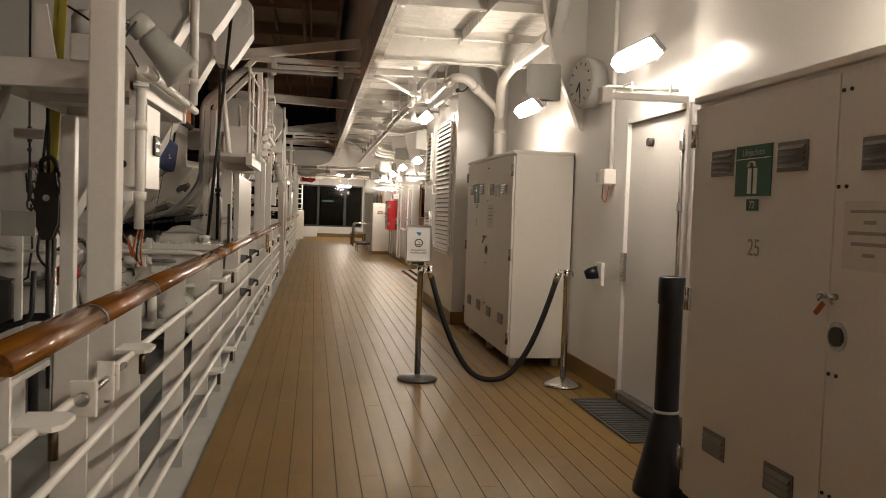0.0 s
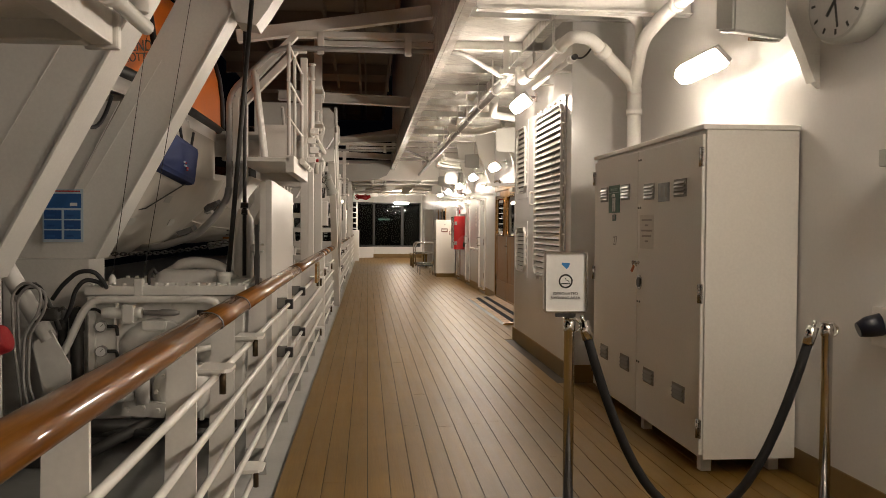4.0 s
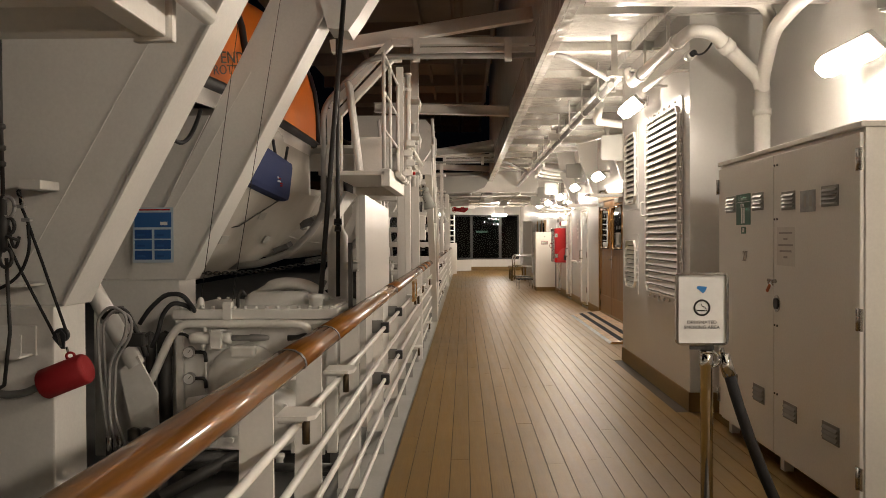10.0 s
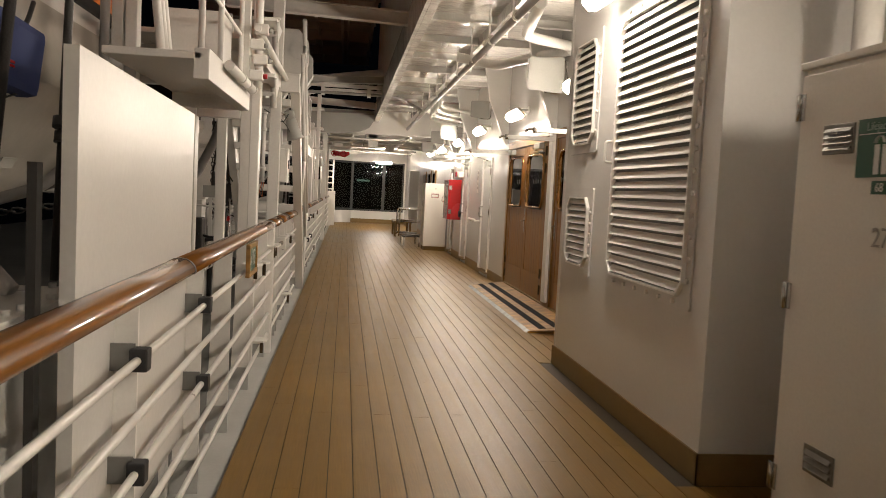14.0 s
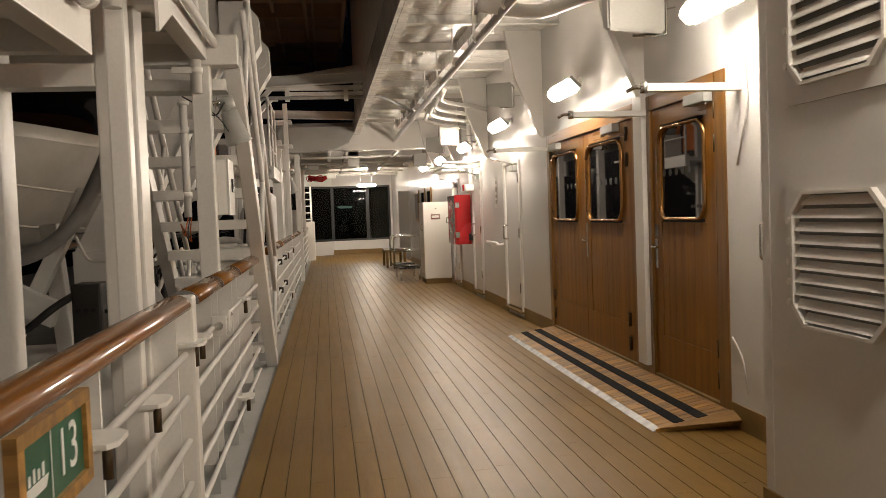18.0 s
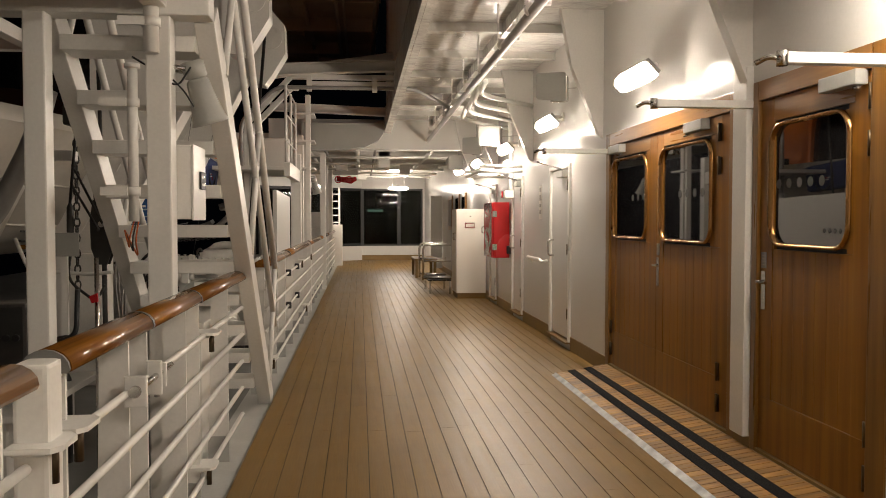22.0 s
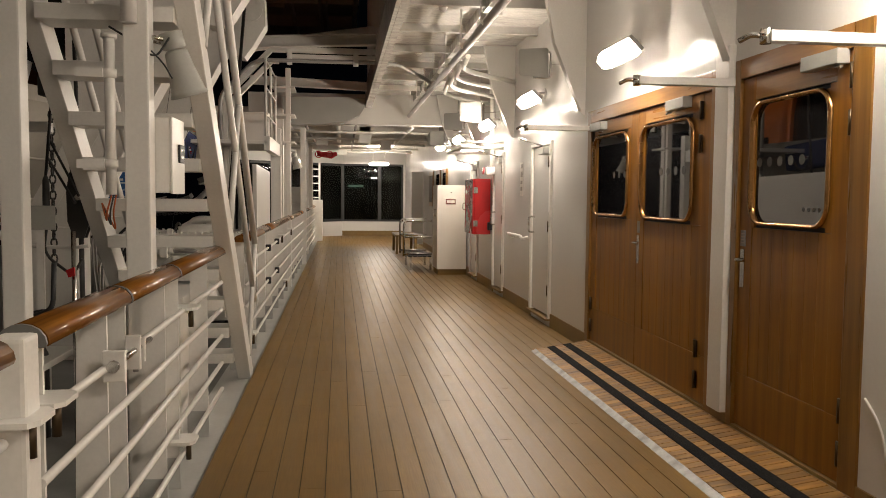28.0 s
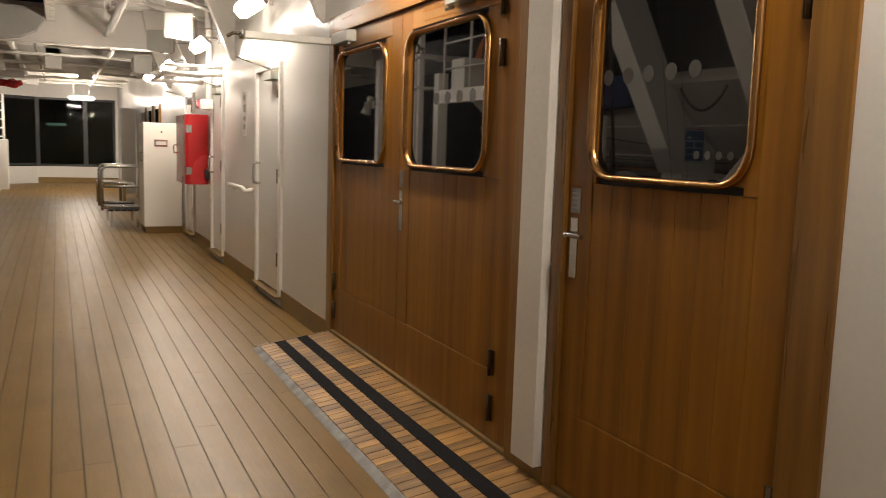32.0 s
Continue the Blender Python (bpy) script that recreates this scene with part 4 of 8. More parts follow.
# ---------------------------------------------------------------- louvred casing
def big_louvre(y0, y1, z0, z1, rows, name="louvre_grille"):
    t = thing(name, (BX, (y0 + y1) / 2, z0), "white painted louvre grille with clipped corners and sloping slats", "louvre", "louvre grilles on the casing")
    c, w = 0.125, 0.05
    def loop(e, k):
        return [(y0 + e + k, z0 + e), (y1 - e - k, z0 + e), (y1 - e, z0 + e + k), (y1 - e, z1 - e - k), (y1 - e - k, z1 - e), (y0 + e + k, z1 - e), (y0 + e, z1 - e - k), (y0 + e, z0 + e + k)]
    def ring(o, i, x0, x1):
        bm = B()
        vo = [[bm.verts.new((x, a, b)) for a, b in o] for x in (x0, x1)]
        vi = [[bm.verts.new((x, a, b)) for a, b in i] for x in (x0, x1)]
        for k in range(8):
            j = (k + 1) % 8
            for q in ((vo[0][k], vo[0][j], vi[0][j], vi[0][k]), (vo[1][j], vo[1][k], vi[1][k], vi[1][j]), (vo[0][j], vo[0][k], vo[1][k], vo[1][j]), (vi[0][k], vi[0][j], vi[1][j], vi[1][k])):
                bm.faces.new(q)
        return bm
    i = loop(w, c - w)
    part("grille_frame", ring(loop(-0.03, 0.012), loop(w - 0.012, c - w), BX - 0.012, BX - 0.001), WALL, t)
    part("rim", ring(loop(w - 0.013, c - w), i, BX - 0.036, BX - 0.0005), WHITE, t, "raised rim round the slats")
    # flat dark plate on the solid casing paints the shade between the slats
    part("backing", slab(B(), [(BX - 0.002, a, b) for a, b in i], 0.001), CLAMPGREY, t, "dark grey plate standing for the shaded opening behind the slats")
    dz = (z1 - z0 - 2 * w) / rows
    for r in range(rows):
        zc = z0 + w + dz * (r + 0.5)
        e = max(0.0, c - w - min(zc - z0 - w, z1 - w - zc) - 0.0)
        a, b = y0 + w + e, y1 - w - e
        bm = B()
        pr = [(BX - 0.004, zc + dz * 0.40), (BX - 0.024, zc - dz * 0.20), (BX - 0.027, zc - dz * 0.32), (BX - 0.022, zc - dz * 0.32), (BX - 0.004, zc + dz * 0.25)]
        va, vb = [bm.verts.new((x, a, z)) for x, z in pr], [bm.verts.new((x, b, z)) for x, z in pr]
        bm.faces.new(va)
        bm.faces.new(vb[::-1])
        for k in range(5):
            bm.faces.new((va[k], vb[k], vb[(k + 1) % 5], va[(k + 1) % 5]))
        part("slat", bm, WHITE, t)
    for k in range(14):
        u = k / 13
        for (a, b) in ((y0 + 0.002, z0 + c + (z1 - z0 - 2 * c) * u), (y1 - 0.002, z0 + c + (z1 - z0 - 2 * c) * u)) if (z1 - z0 > 1 or k % 3 == 0) else ():
            bm = B()
            disc(bm, (BX - 0.026, a, b), (1, 0, 0), 0.014, 0.014, 8)
            part("bolt", bm, WHITE, t)
    if z1 - z0 > 1:
        for k in range(6):
            for b in (z0 + 0.002, z1 - 0.002):
                part("bolt", disc(B(), (BX - 0.026, y0 + c + 0.05 + (y1 - y0 - 2 * c - 0.1) * k / 5, b), (1, 0, 0), 0.013, 0.014, 8), WHITE, t)
    return t


big_louvre(10.39, 11.73, 0.87, 2.62, 27)
big_louvre(12.17, 12.80, 1.775, 2.62, 13)
big_louvre(12.17, 12.80, 0.855, 1.45, 10)
t = thing("conduit", (BX, 12.3, 1.6), "white bent rod handle on the louvred casing", "conduit")
part("pipe", tube(B(), bend([(BX - 0.001, 11.81, 1.66), (BX - 0.05, 11.81, 1.66), (BX - 0.05, 11.81, 1.80), (BX - 0.001, 11.81, 1.80)], 0.03), 0.009, 8), WHITE, t)


# ---------------------------------------------------------------- teak doors
LEAF = W + 0.025      # plane of the door leaves, set back in their casings


def window_leaf(t, y0, y1, wy0, wy1, wz0, wz1, z0, z1, name="leaf"):
    """A boarded door leaf with a rounded window, cut through."""
    x0, x1 = LEAF - 0.030, LEAF + 0.018
    leaf = part(name, box(B(), x0 + 0.012, x1, y0, y1, z0, z0 + 0.30, 0.003), DOORWOOD, t, "bottom rail of varnished teak")
    top = wz1 + 0.10
    def bar(nm, a, b, c, d, mat=DOORWOOD):
        part(nm, box(B(), x0 + 0.012, x1, a, b, c, d, 0.002), mat, t)
    bar("lock_stile", y1 - 0.14, y1, z0 + 0.301, z1)
    bar("hinge_stile", y0, y0 + 0.14, z0 + 0.301, z1)
    bar("top_rail", y0 + 0.141, y1 - 0.141, wz1 + 0.03, z1, HEADWOOD)
    n = 7
    for k in range(n):
        a = y0 + 0.142 + (y1 - y0 - 0.284) * k / n
        b = y0 + 0.142 + (y1 - y0 - 0.284) * (k + 1) / n - 0.0008
        part("board", box(B(), x0 + 0.016, x1 - 0.002, a, b, z0 + 0.302, wz0 - 0.03, 0.003), DOORWOOD, t)
    # wood that fills round the window
    cy, cz, w, h = (wy0 + wy1) / 2, (wz0 + wz1) / 2, wy1 - wy0, wz1 - wz0
    for a, b in ((y0 + 0.141, wy0 + 0.02), (wy1 - 0.02, y1 - 0.141)):
        if b - a > 0.01:
            part("board", box(B(), x0 + 0.014, x1 - 0.002, a, b, wz0 - 0.029, wz1 + 0.029), DOORWOOD, t)
    bm = B()
    o, i = rounded(cy, cz, w + 0.030, h + 0.030, 0.12), rounded(cy, cz, w - 0.012, h - 0.012, 0.10)
    m = len(o)
    va, vb, vc, vd = ([bm.verts.new((x, a, b)) for a, b in q] for q, x in ((o, x0 + 0.010), (rounded(cy, cz, w + 0.025, h + 0.025, 0.125), x0 - 0.012), (rounded(cy, cz, w, h, 0.11), x0 - 0.010), (i, x0 + 0.02)))
    for r, s in ((va, vb), (vb, vc), (vc, vd)):
        for k in range(m):
            bm.faces.new((r[k], r[(k + 1) % m], s[(k + 1) % m], s[k])).smooth = True
    part("window_ring", bm, BRASS, t, "polished bronze window ring")
    # near-black sheet paints the unlit interior behind the whole window
    part("corner_fill", slab(B(), [(x0 + 0.030, a, b) for a, b in ((y0 + 0.05, wz0 - 0.1), (y1 - 0.05, wz0 - 0.1), (y1 - 0.05, wz1 + 0.1), (y0 + 0.05, wz1 + 0.1))], 0.002), INSIDE, t, "near-black sheet standing for the unlit interior behind the pane")
    # rounded corners of the opening
    bm = B()
    for sy in (-1, 1):
        for sz in (-1, 1):
            cc = (cy + sy * (w / 2 - 0.10), cz + sz * (h / 2 - 0.10))
            arc = [(cc[0] + sy * 0.10 * math.cos(a), cc[1] + sz * 0.10 * math.sin(a)) for a in (k * math.pi / 12 for k in range(7))]
            vs = [bm.verts.new((x0 + 0.016, a, b)) for a, b in arc + [(cy + sy * (w / 2 + 0.01), cz + sz * (h / 2 + 0.01))]]
            bm.faces.new(vs)
    part("corner", bm, DOORWOOD, t)
    part("pane", slab(B(), [(x0 + 0.022, a, b) for a, b in rounded(cy, cz, w - 0.004, h - 0.004, 0.10)], 0.004), PANE, t, "dark reflecting window pane")


FROST = material("frosted_dot", (0.07, 0.07, 0.068), 0.5, bump=0.0)
PANE = bpy.data.materials.new("dark_window_pane")
PANE.use_nodes = True
PANE.node_tree.nodes["Principled BSDF"].inputs["Base Color"].default_value = (0.012, 0.012, 0.013, 1)
PANE.node_tree.nodes["Principled BSDF"].inputs["Roughness"].default_value = 0.02
PANE.node_tree.nodes["Principled BSDF"].inputs["IOR"].default_value = 2.0


def lever(t, y, z, s=1):
    x0 = LEAF - 0.018
    part("handle_plate", box(B(), x0 - 0.008, x0 - 0.001, y - 0.022, y + 0.022, z - 0.16, z + 0.06, 0.003), STEEL, t, "stainless handle plate")
    part("handle", tube(B(), bend([(x0, y, z), (x0 - 0.05, y, z), (x0 - 0.05, y + 0.11 * s, z)], 0.02), 0.009, 8), STEEL, t, "stainless lever handle")
    p = part("door_plate", box(B(), x0 - 0.004, x0 - 0.001, y - 0.03, y + 0.03, z + 0.075, z + 0.165, 0.002), ALU, t, "small notice plate")
    for k in range(4):
        part("text_line", box(B(), x0 - 0.0052, x0 - 0.0042, y - 0.022, y + 0.022, z + 0.092 + 0.017 * k, z + 0.098 + 0.017 * k), INKGREY, p)


def hinge(t, y, z, x=LEAF - 0.02):
    bm = B()
    tube(bm, [(x - 0.010, y, z - 0.058), (x - 0.010, y, z + 0.058)], 0.008, 8)
    box(bm, x - 0.006, x, y - 0.022, y + 0.022, z - 0.055, z + 0.055)
    part("hinge", bm, BRONZE, t, "long dark butt hinge")


def closer(t, y, z, s=1):
    part("closer", box(B(), LEAF - 0.085, LEAF - 0.02, y - 0.15, y + 0.15, z - 0.035, z + 0.035, 0.006), GREYBOX, t, "grey door closer")
    part("closer_arm", tube(B(), [(LEAF - 0.06, y + 0.1 * s, z - 0.045), (LEAF - 0.07, y + 0.16 * s, z - 0.05)], 0.008, 6), STEEL, t)


def door_casing(t, y0, y1, z0, z1, f0, f1):
    part("jamb", box(B(), W - 0.012, W + 0.12, y0, y0 + f0, z0, z1, 0.004), FRAMEWOOD, t)
    part("jamb", box(B(), W - 0.012, W + 0.12, y1 - f1, y1, z0, z1, 0.004), FRAMEWOOD, t)
    part("head", box(B(), W - 0.012, W + 0.12, y0 + f0 + 0.001, y1 - f1 - 0.001, z1 - 0.11, z1, 0.004), HEADWOOD, t)
    part("sill", box(B(), W - 0.010, W + 0.12, y0 + f0 + 0.001, y1 - f1 - 0.001, z0, z0 + 0.018), SKIRT, t)


t = thing("door_2", (W, 15.07, 0.09), "varnished teak single door with a rounded bronze-rimmed window, closed", "door", kind="structure")
door_casing(t, 14.55, 15.785, 0.09, 2.20, 0.135, 0.065)
window_leaf(t, 14.688, 15.717, 14.860, 15.580, 1.285, 1.93, 0.112, 2.085)
lever(t, 15.665, 1.07, -1)
for z in (0.25, 0.45, 1.76, 1.97):
    hinge(t, 14.70, z)
closer(t, 14.88, 2.06, -1)
t = thing("door_3", (W, 17.21, 0.09), "varnished teak double doors with rounded bronze-rimmed windows, closed", "door", kind="structure")
door_casing(t, 15.985, 18.62, 0.09, 2.19, 0.10, 0.10)
window_leaf(t, 16.09, 17.365, 16.372, 17.268, 1.27, 1.935, 0.112, 2.075, "near_leaf")
window_leaf(t, 17.37, 18.515, 17.585, 18.445, 1.27, 1.935, 0.112, 2.075, "far_leaf")
lever(t, 17.32, 1.07, -1)
for z in (0.25, 0.45, 1.76, 1.97):
    hinge(t, 16.25, z)
    hinge(t, 18.48, z)
closer(t, 16.55, 2.04)
closer(t, 18.26, 2.03, -1)

t = solid("door_post", box(B(), W - 0.045, W - 0.001, 15.80, 15.97, 0.15, 2.30, 0.004), WHITE, "white painted steel post between the teak doors", "post")

# sloping ramp in front of the doors: slats, tapes and an aluminium nosing
RY0, RY1, RX0 = 14.520, 18.56, 1.89
r = thing("door_ramp", (2.1, 16.5, 0), "low teak threshold ramp with black anti-slip strips and an aluminium nosing", "ramp")
ym = 15.845
def ramp_z(x):
    return 0.018 + (x - RX0) / (W - RX0) * 0.075
bm = B()
slab(bm, [(RX0 + 0.005, RY0 + 0.01, 0.0), (W - 0.013, RY0 + 0.01, 0.0), (W - 0.013, RY0 + 0.01, ramp_z(W) - 0.012), (RX0 + 0.005, RY0 + 0.01, ramp_z(RX0) - 0.012)], RY1 - RY0 - 0.02)
part("wedge", bm, SEAM, r)
for a, b in ((RY0 - 0.004, RY0 + 0.008), (RY1 - 0.008, RY1 + 0.004)):
    bm = B()
    slab(bm, [(RX0, a, 0.0), (W - 0.013, a, 0.0), (W - 0.013, a, ramp_z(W)), (RX0, a, ramp_z(RX0))], b - a)
    part("end_board", bm, RAMPWOOD, r)
bm = B()
slab(bm, [(RX0 - 0.016, RY0, 0.002), (RX0 + 0.022, RY0, ramp_z(RX0 + 0.022) + 0.003), (RX0 + 0.025, RY0, ramp_z(RX0 + 0.025) - 0.008), (RX0 - 0.018, RY0, 0.0005)], RY0 - ym + 0.002)
part("nosing", bm, ALU, r, "worn aluminium nosing")
bm = B()
slab(bm, [(RX0 - 0.016, ym, 0.002), (RX0 + 0.022, ym, ramp_z(RX0 + 0.022) + 0.003), (RX0 + 0.025, ym, ramp_z(RX0 + 0.025) - 0.008), (RX0 - 0.018, ym, 0.0005)], ym - RY1)
part("nosing", bm, ALU, r, "worn aluminium nosing")
for a, b in ((2.015, 2.085), (2.165, 2.235)):
    bm = B()
    slab(bm, [(a, RY0 + 0.02, ramp_z(a) + 0.0045), (b, RY0 + 0.02, ramp_z(b) + 0.0045), (b, RY0 + 0.02, ramp_z(b) + 0.002), (a, RY0 + 0.02, ramp_z(a) + 0.002)], RY0 - RY1 + 0.04)
    part("grip_strip", bm, GRIP, r, "black anti-slip strip")
bm = B()
slab(bm, [(RX0 + 0.02, RY0 - 0.006, 0.014), (W - 0.014, RY0 - 0.006, ramp_z(W) + 0.002), (W - 0.014, RY0 - 0.125, 0.058)], 0.012)
part("end_flap", bm, FLAPWOOD, r, "tapering teak end piece")
n = 58
for k in range(n):
    a = RY0 + 0.01 + (RY1 - RY0 - 0.02) * k / n
    b = a + (RY1 - RY0 - 0.02) / n - 0.005
    bm = B()
    slab(bm, [(RX0 + 0.028, a, ramp_z(RX0 + 0.028)), (W - 0.014, a, ramp_z(W - 0.014)), (W - 0.014, a, ramp_z(W - 0.014) - 0.014), (RX0 + 0.028, a, ramp_z(RX0 + 0.028) - 0.014)], a - b)
    part("slat", bm, RAMPWOOD, r)


# ---------------------------------------------------------------- steel doors and gear further along
def steel_door(name, y0, y1, z0, z1, label):
    d = thing(name, (W, (y0 + y1) / 2, z0), label, "door", kind="structure")
    part("leaf", box(B(), W - 0.004, W + 0.05, y0 + 0.041, y1 - 0.041, z0 + 0.02, z1 - 0.041, 0.006), WALL, d)
    bm = B()
    for a, b in ((y0 - 0.02, y0 + 0.04), (y1 - 0.04, y1 + 0.02)):
        box(bm, W - 0.03, W + 0.1, a, b, z0, z1, 0.006)
    box(bm, W - 0.03, W + 0.1, y0 + 0.041, y1 - 0.041, z1 - 0.04, z1, 0.006)
    part("door_frame", bm, WHITE, d)
    part("sill", box(B(), W - 0.06, W + 0.1, y0 - 0.02, y1 + 0.02, z0 - 0.02, z0 - 0.001), SKIRT, d)
    for z in (0.3, 1.0, 1.7):
        hinge(d, y0 + 0.05, z0 + z, W - 0.02)
    bm = B()
    tube(bm, bend([(W - 0.005, y1 - 0.12, 1.0), (W - 0.07, y1 - 0.12, 1.0), (W - 0.07, y1 - 0.12, 1.18), (W - 0.005, y1 - 0.12, 1.18)], 0.03), 0.011, 8)
    part("handle", bm, STEEL, d, "stainless pull handle")
    part("closer", box(B(), W - 0.08, W - 0.005, y0 + 0.1, y0 + 0.36, z1 - 0.14, z1 - 0.07, 0.006), GREYBOX, d)
    part("closer_arm", tube(B(), [(W - 0.06, y0 + 0.2, z1 - 0.05), (W - 0.35, y0 + 0.1, z1 + 0.02)], 0.01, 6), STEEL, d)
    return d


steel_door("door_4", 19.91, 20.81, 0.09, 2.02, "glossy white steel side door, closed")
steel_door("door_5", 22.50, 23.26, 0.09, 2.02, "glossy white narrow steel door, closed")
steel_door("door_6", 24.67, 25.38, 0.09, 1.98, "glossy white steel door behind the fire box")
t = thing("grab_rail", (W, 21.4, 1.0), "short white grab rail on the wall", "rail")
part("bar", tube(B(), bend([(W - 0.001, 21.02, 0.92), (W - 0.08, 21.02, 0.90), (W - 0.08, 21.10, 0.93), (W - 0.08, 21.85, 0.93), (W - 0.001, 21.85, 0.88)], 0.05), 0.019, 8), WHITE, t)
t = thing("wall_notice", (W, 21.2, 1.5), "narrow printed safety notice strip on the wall", "notice")
n = part("sheet", box(B(), W - 0.004, W - 0.001, 21.33, 21.50, 1.42, 1.84), PAPER, t)
for z, h in ((1.79, 0.05), (1.69, 0.07), (1.59, 0.04), (1.51, 0.05)):
    part("picture", box(B(), W - 0.0055, W - 0.0042, 21.36, 21.47, z - h / 2, z + h / 2), INKGREY, n)
part("sign", box(B(), W - 0.006, W - 0.004, 23.30, 23.44, 1.4, 1.7), RED, t, "small red fire notice")

t = thing("fire_box", (2.22, 23.85, 0.84), "red fire hose box mounted on the wall", "fire box")
part("body", box(B(), 2.14, W - 0.012, 23.5, 24.3, 0.835, 1.675, 0.01), RED, t)
part("door", box(B(), 2.115, 2.139, 23.505, 24.295, 0.84, 1.67, 0.006), RED, t)
for z in (1.0, 1.5):
    part("hinge", box(B(), 2.125, 2.19, 23.486, 23.499, z - 0.045, z + 0.045), STEEL, t)
part("handle", tube(B(), bend([(2.115, 24.2, 1.2), (2.07, 24.2, 1.2), (2.07, 24.2, 1.3), (2.115, 24.2, 1.3)], 0.02), 0.008, 6), STEEL, t)
part("latch", box(B(), 2.34, 2.40, 23.42, 23.499, 0.90, 1.02, 0.01), BLACK, t)

t = thing("fire_hydrant", (W, 23.2, 0.1), "white standpipe with a valve beside the fire box", "pipe")
part("pipe", tube(B(), bend([(W - 0.06, 23.15, 1.78), (W - 0.06, 23.15, 2.1), (W - 0.06, 23.15, 2.5), (W - 0.06, 23.3, CEIL)], 0.08), 0.035, 10), WHITE, t)
part("valve", box(B(), W - 0.16, W - 0.02, 23.08, 23.22, 1.72, 1.84, 0.02), WHITE, t)
part("valve_wheel", disc(B(), (W - 0.2, 23.15, 1.78), (1, 0, 0), 0.05, 0.02, 14), RED, t, "red valve wheel")
t = thing("shelf_rail", (W, 23.3, 2.08), "white pipe rack fixed over the narrow door", "rack")
for z in (2.08, 2.16):
    for y in (22.6, 24.0):
        part("bar", tube(B(), [(W - 0.62, y, z), (W, y, z)], 0.02, 8), WHITE, t)
part("front_bar", tube(B(), [(W - 0.6, 22.6, 2.08), (W - 0.6, 24.0, 2.08)], 0.02, 8), WHITE, t)

t = thing("deck_locker", (2.11, 26.1, 0), "tall plain white locker with a small metal label", "locker")
part("body", box(B(), 1.85, 2.38, 25.8, 26.5, 0.10, 1.60, 0.006), CREAM, t)
part("plinth", box(B(), 1.87, 2.38, 25.82, 26.5, 0.0, 0.099), SKIRT, t, "brown plinth")
part("label_plate", box(B(), 2.0, 2.18, 25.794, 25.799, 1.26, 1.36, 0.002), STEEL, t)
part("label_card", box(B(), 2.02, 2.16, 25.791, 25.7935, 1.285, 1.335), PAPER, t)
part("keyhole", disc(B(), (2.1, 25.795, 1.47), (0, 1, 0), 0.012, 0.005, 10), BLACK, t)
part("handle", tube(B(), bend([(1.85, 25.95, 1.05), (1.81, 25.95, 1.05), (1.81, 25.95, 1.17), (1.85, 25.95, 1.17)], 0.02), 0.008, 6), STEEL, t)

# steel-railed bench step beside the locker
t = thing("railed_step", (1.62, 27.4, 0), "stainless railed step platform beside the locker", "steps")
for y in (26.9, 27.9):
    part("rail", tube(B(), bend([(1.88, y, 0.93), (1.38, y, 0.93), (1.34, y, 0.85), (1.34, y, 0.25)], 0.06), 0.022, 10), STEEL, t, "bent stainless rail")
    part("rail", tube(B(), [(1.36, y, 0.62), (1.88, y, 0.62)], 0.02, 10), STEEL, t)
    part("rail", tube(B(), [(1.34, y, 0.30), (1.88, y, 0.30)], 0.025, 10), STEEL, t)
for k in range(5):
    part("tread_slat", box(B(), 1.42 + 0.09 * k, 1.49 + 0.09 * k, 26.7, 27.9, 0.25, 0.28), DARKSTEEL, t)
for x in (1.46, 1.84):
    for y in (26.75, 27.85):
        part("leg", box(B(), x - 0.02, x + 0.02, y - 0.02, y + 0.02, 0, 0.249), STEEL, t)
t = thing("deck_bench", (1.72, 31.5, 0), "small brown wooden bench near the end of the deck", "bench")
part("seat", box(B(), 1.45, 2.0, 31.0, 32.4, 0.42, 0.47, 0.01), SKIRT, t)
for x in (1.5, 1.95):
    for y in (31.08, 32.3):
        part("leg", box(B(), x - 0.03, x + 0.03, y - 0.03, y + 0.03, 0, 0.419), SKIRT, t)
# timber framed windows far along the wall
t = thing("window_3", (W, 29.6, 1.2), "teak framed windows far along the deckhouse wall", "window", kind="structure")
for a, b in ((28.6, 29.3), (29.8, 30.5), (31.2, 32.0)):
    part("window_frame", box(B(), W - 0.03, W - 0.001, a, b, 1.15, 2.0, 0.01), FRAMEWOOD, t)
    part("pane", box(B(), W - 0.036, W - 0.0305, a + 0.1, b - 0.1, 1.25, 1.9), PANE, t)
t = thing("door_7", (2.02, 33.6, 0.05), "white steel door in the bulkhead return", "door", kind="structure")
part("leaf", box(B(), 2.06, 2.38, 33.57, 33.599, 0.08, 2.05, 0.005), WHITE, t)

t = thing("door_8", (W, 13.68, 0.16), "flush white steel hatch with a long stainless pull plate", "door", kind="structure")
part("leaf", box(B(), W - 0.010, W - 0.001, 13.05, 14.09, 0.16, 2.25, 0.003), WALL, t)
part("seal", box(B(), W - 0.006, W - 0.001, 14.093, 14.105, 0.16, 2.25), BLACK, t)
p = part("handle_plate", box(B(), W - 0.018, W - 0.0105, 13.99, 14.085, 0.98, 1.34, 0.006), STEEL, t, "stainless pull plate")
part("handle", tube(B(), bend([(W - 0.015, 14.04, 1.06), (W - 0.07, 14.04, 1.06), (W - 0.07, 14.04, 1.26), (W - 0.015, 14.04, 1.26)], 0.03), 0.012, 8), STEEL, p)
t = thing("wall_cable", (W, 14.2, 0.3), "white cable looped along the wall beside the door", "cable")
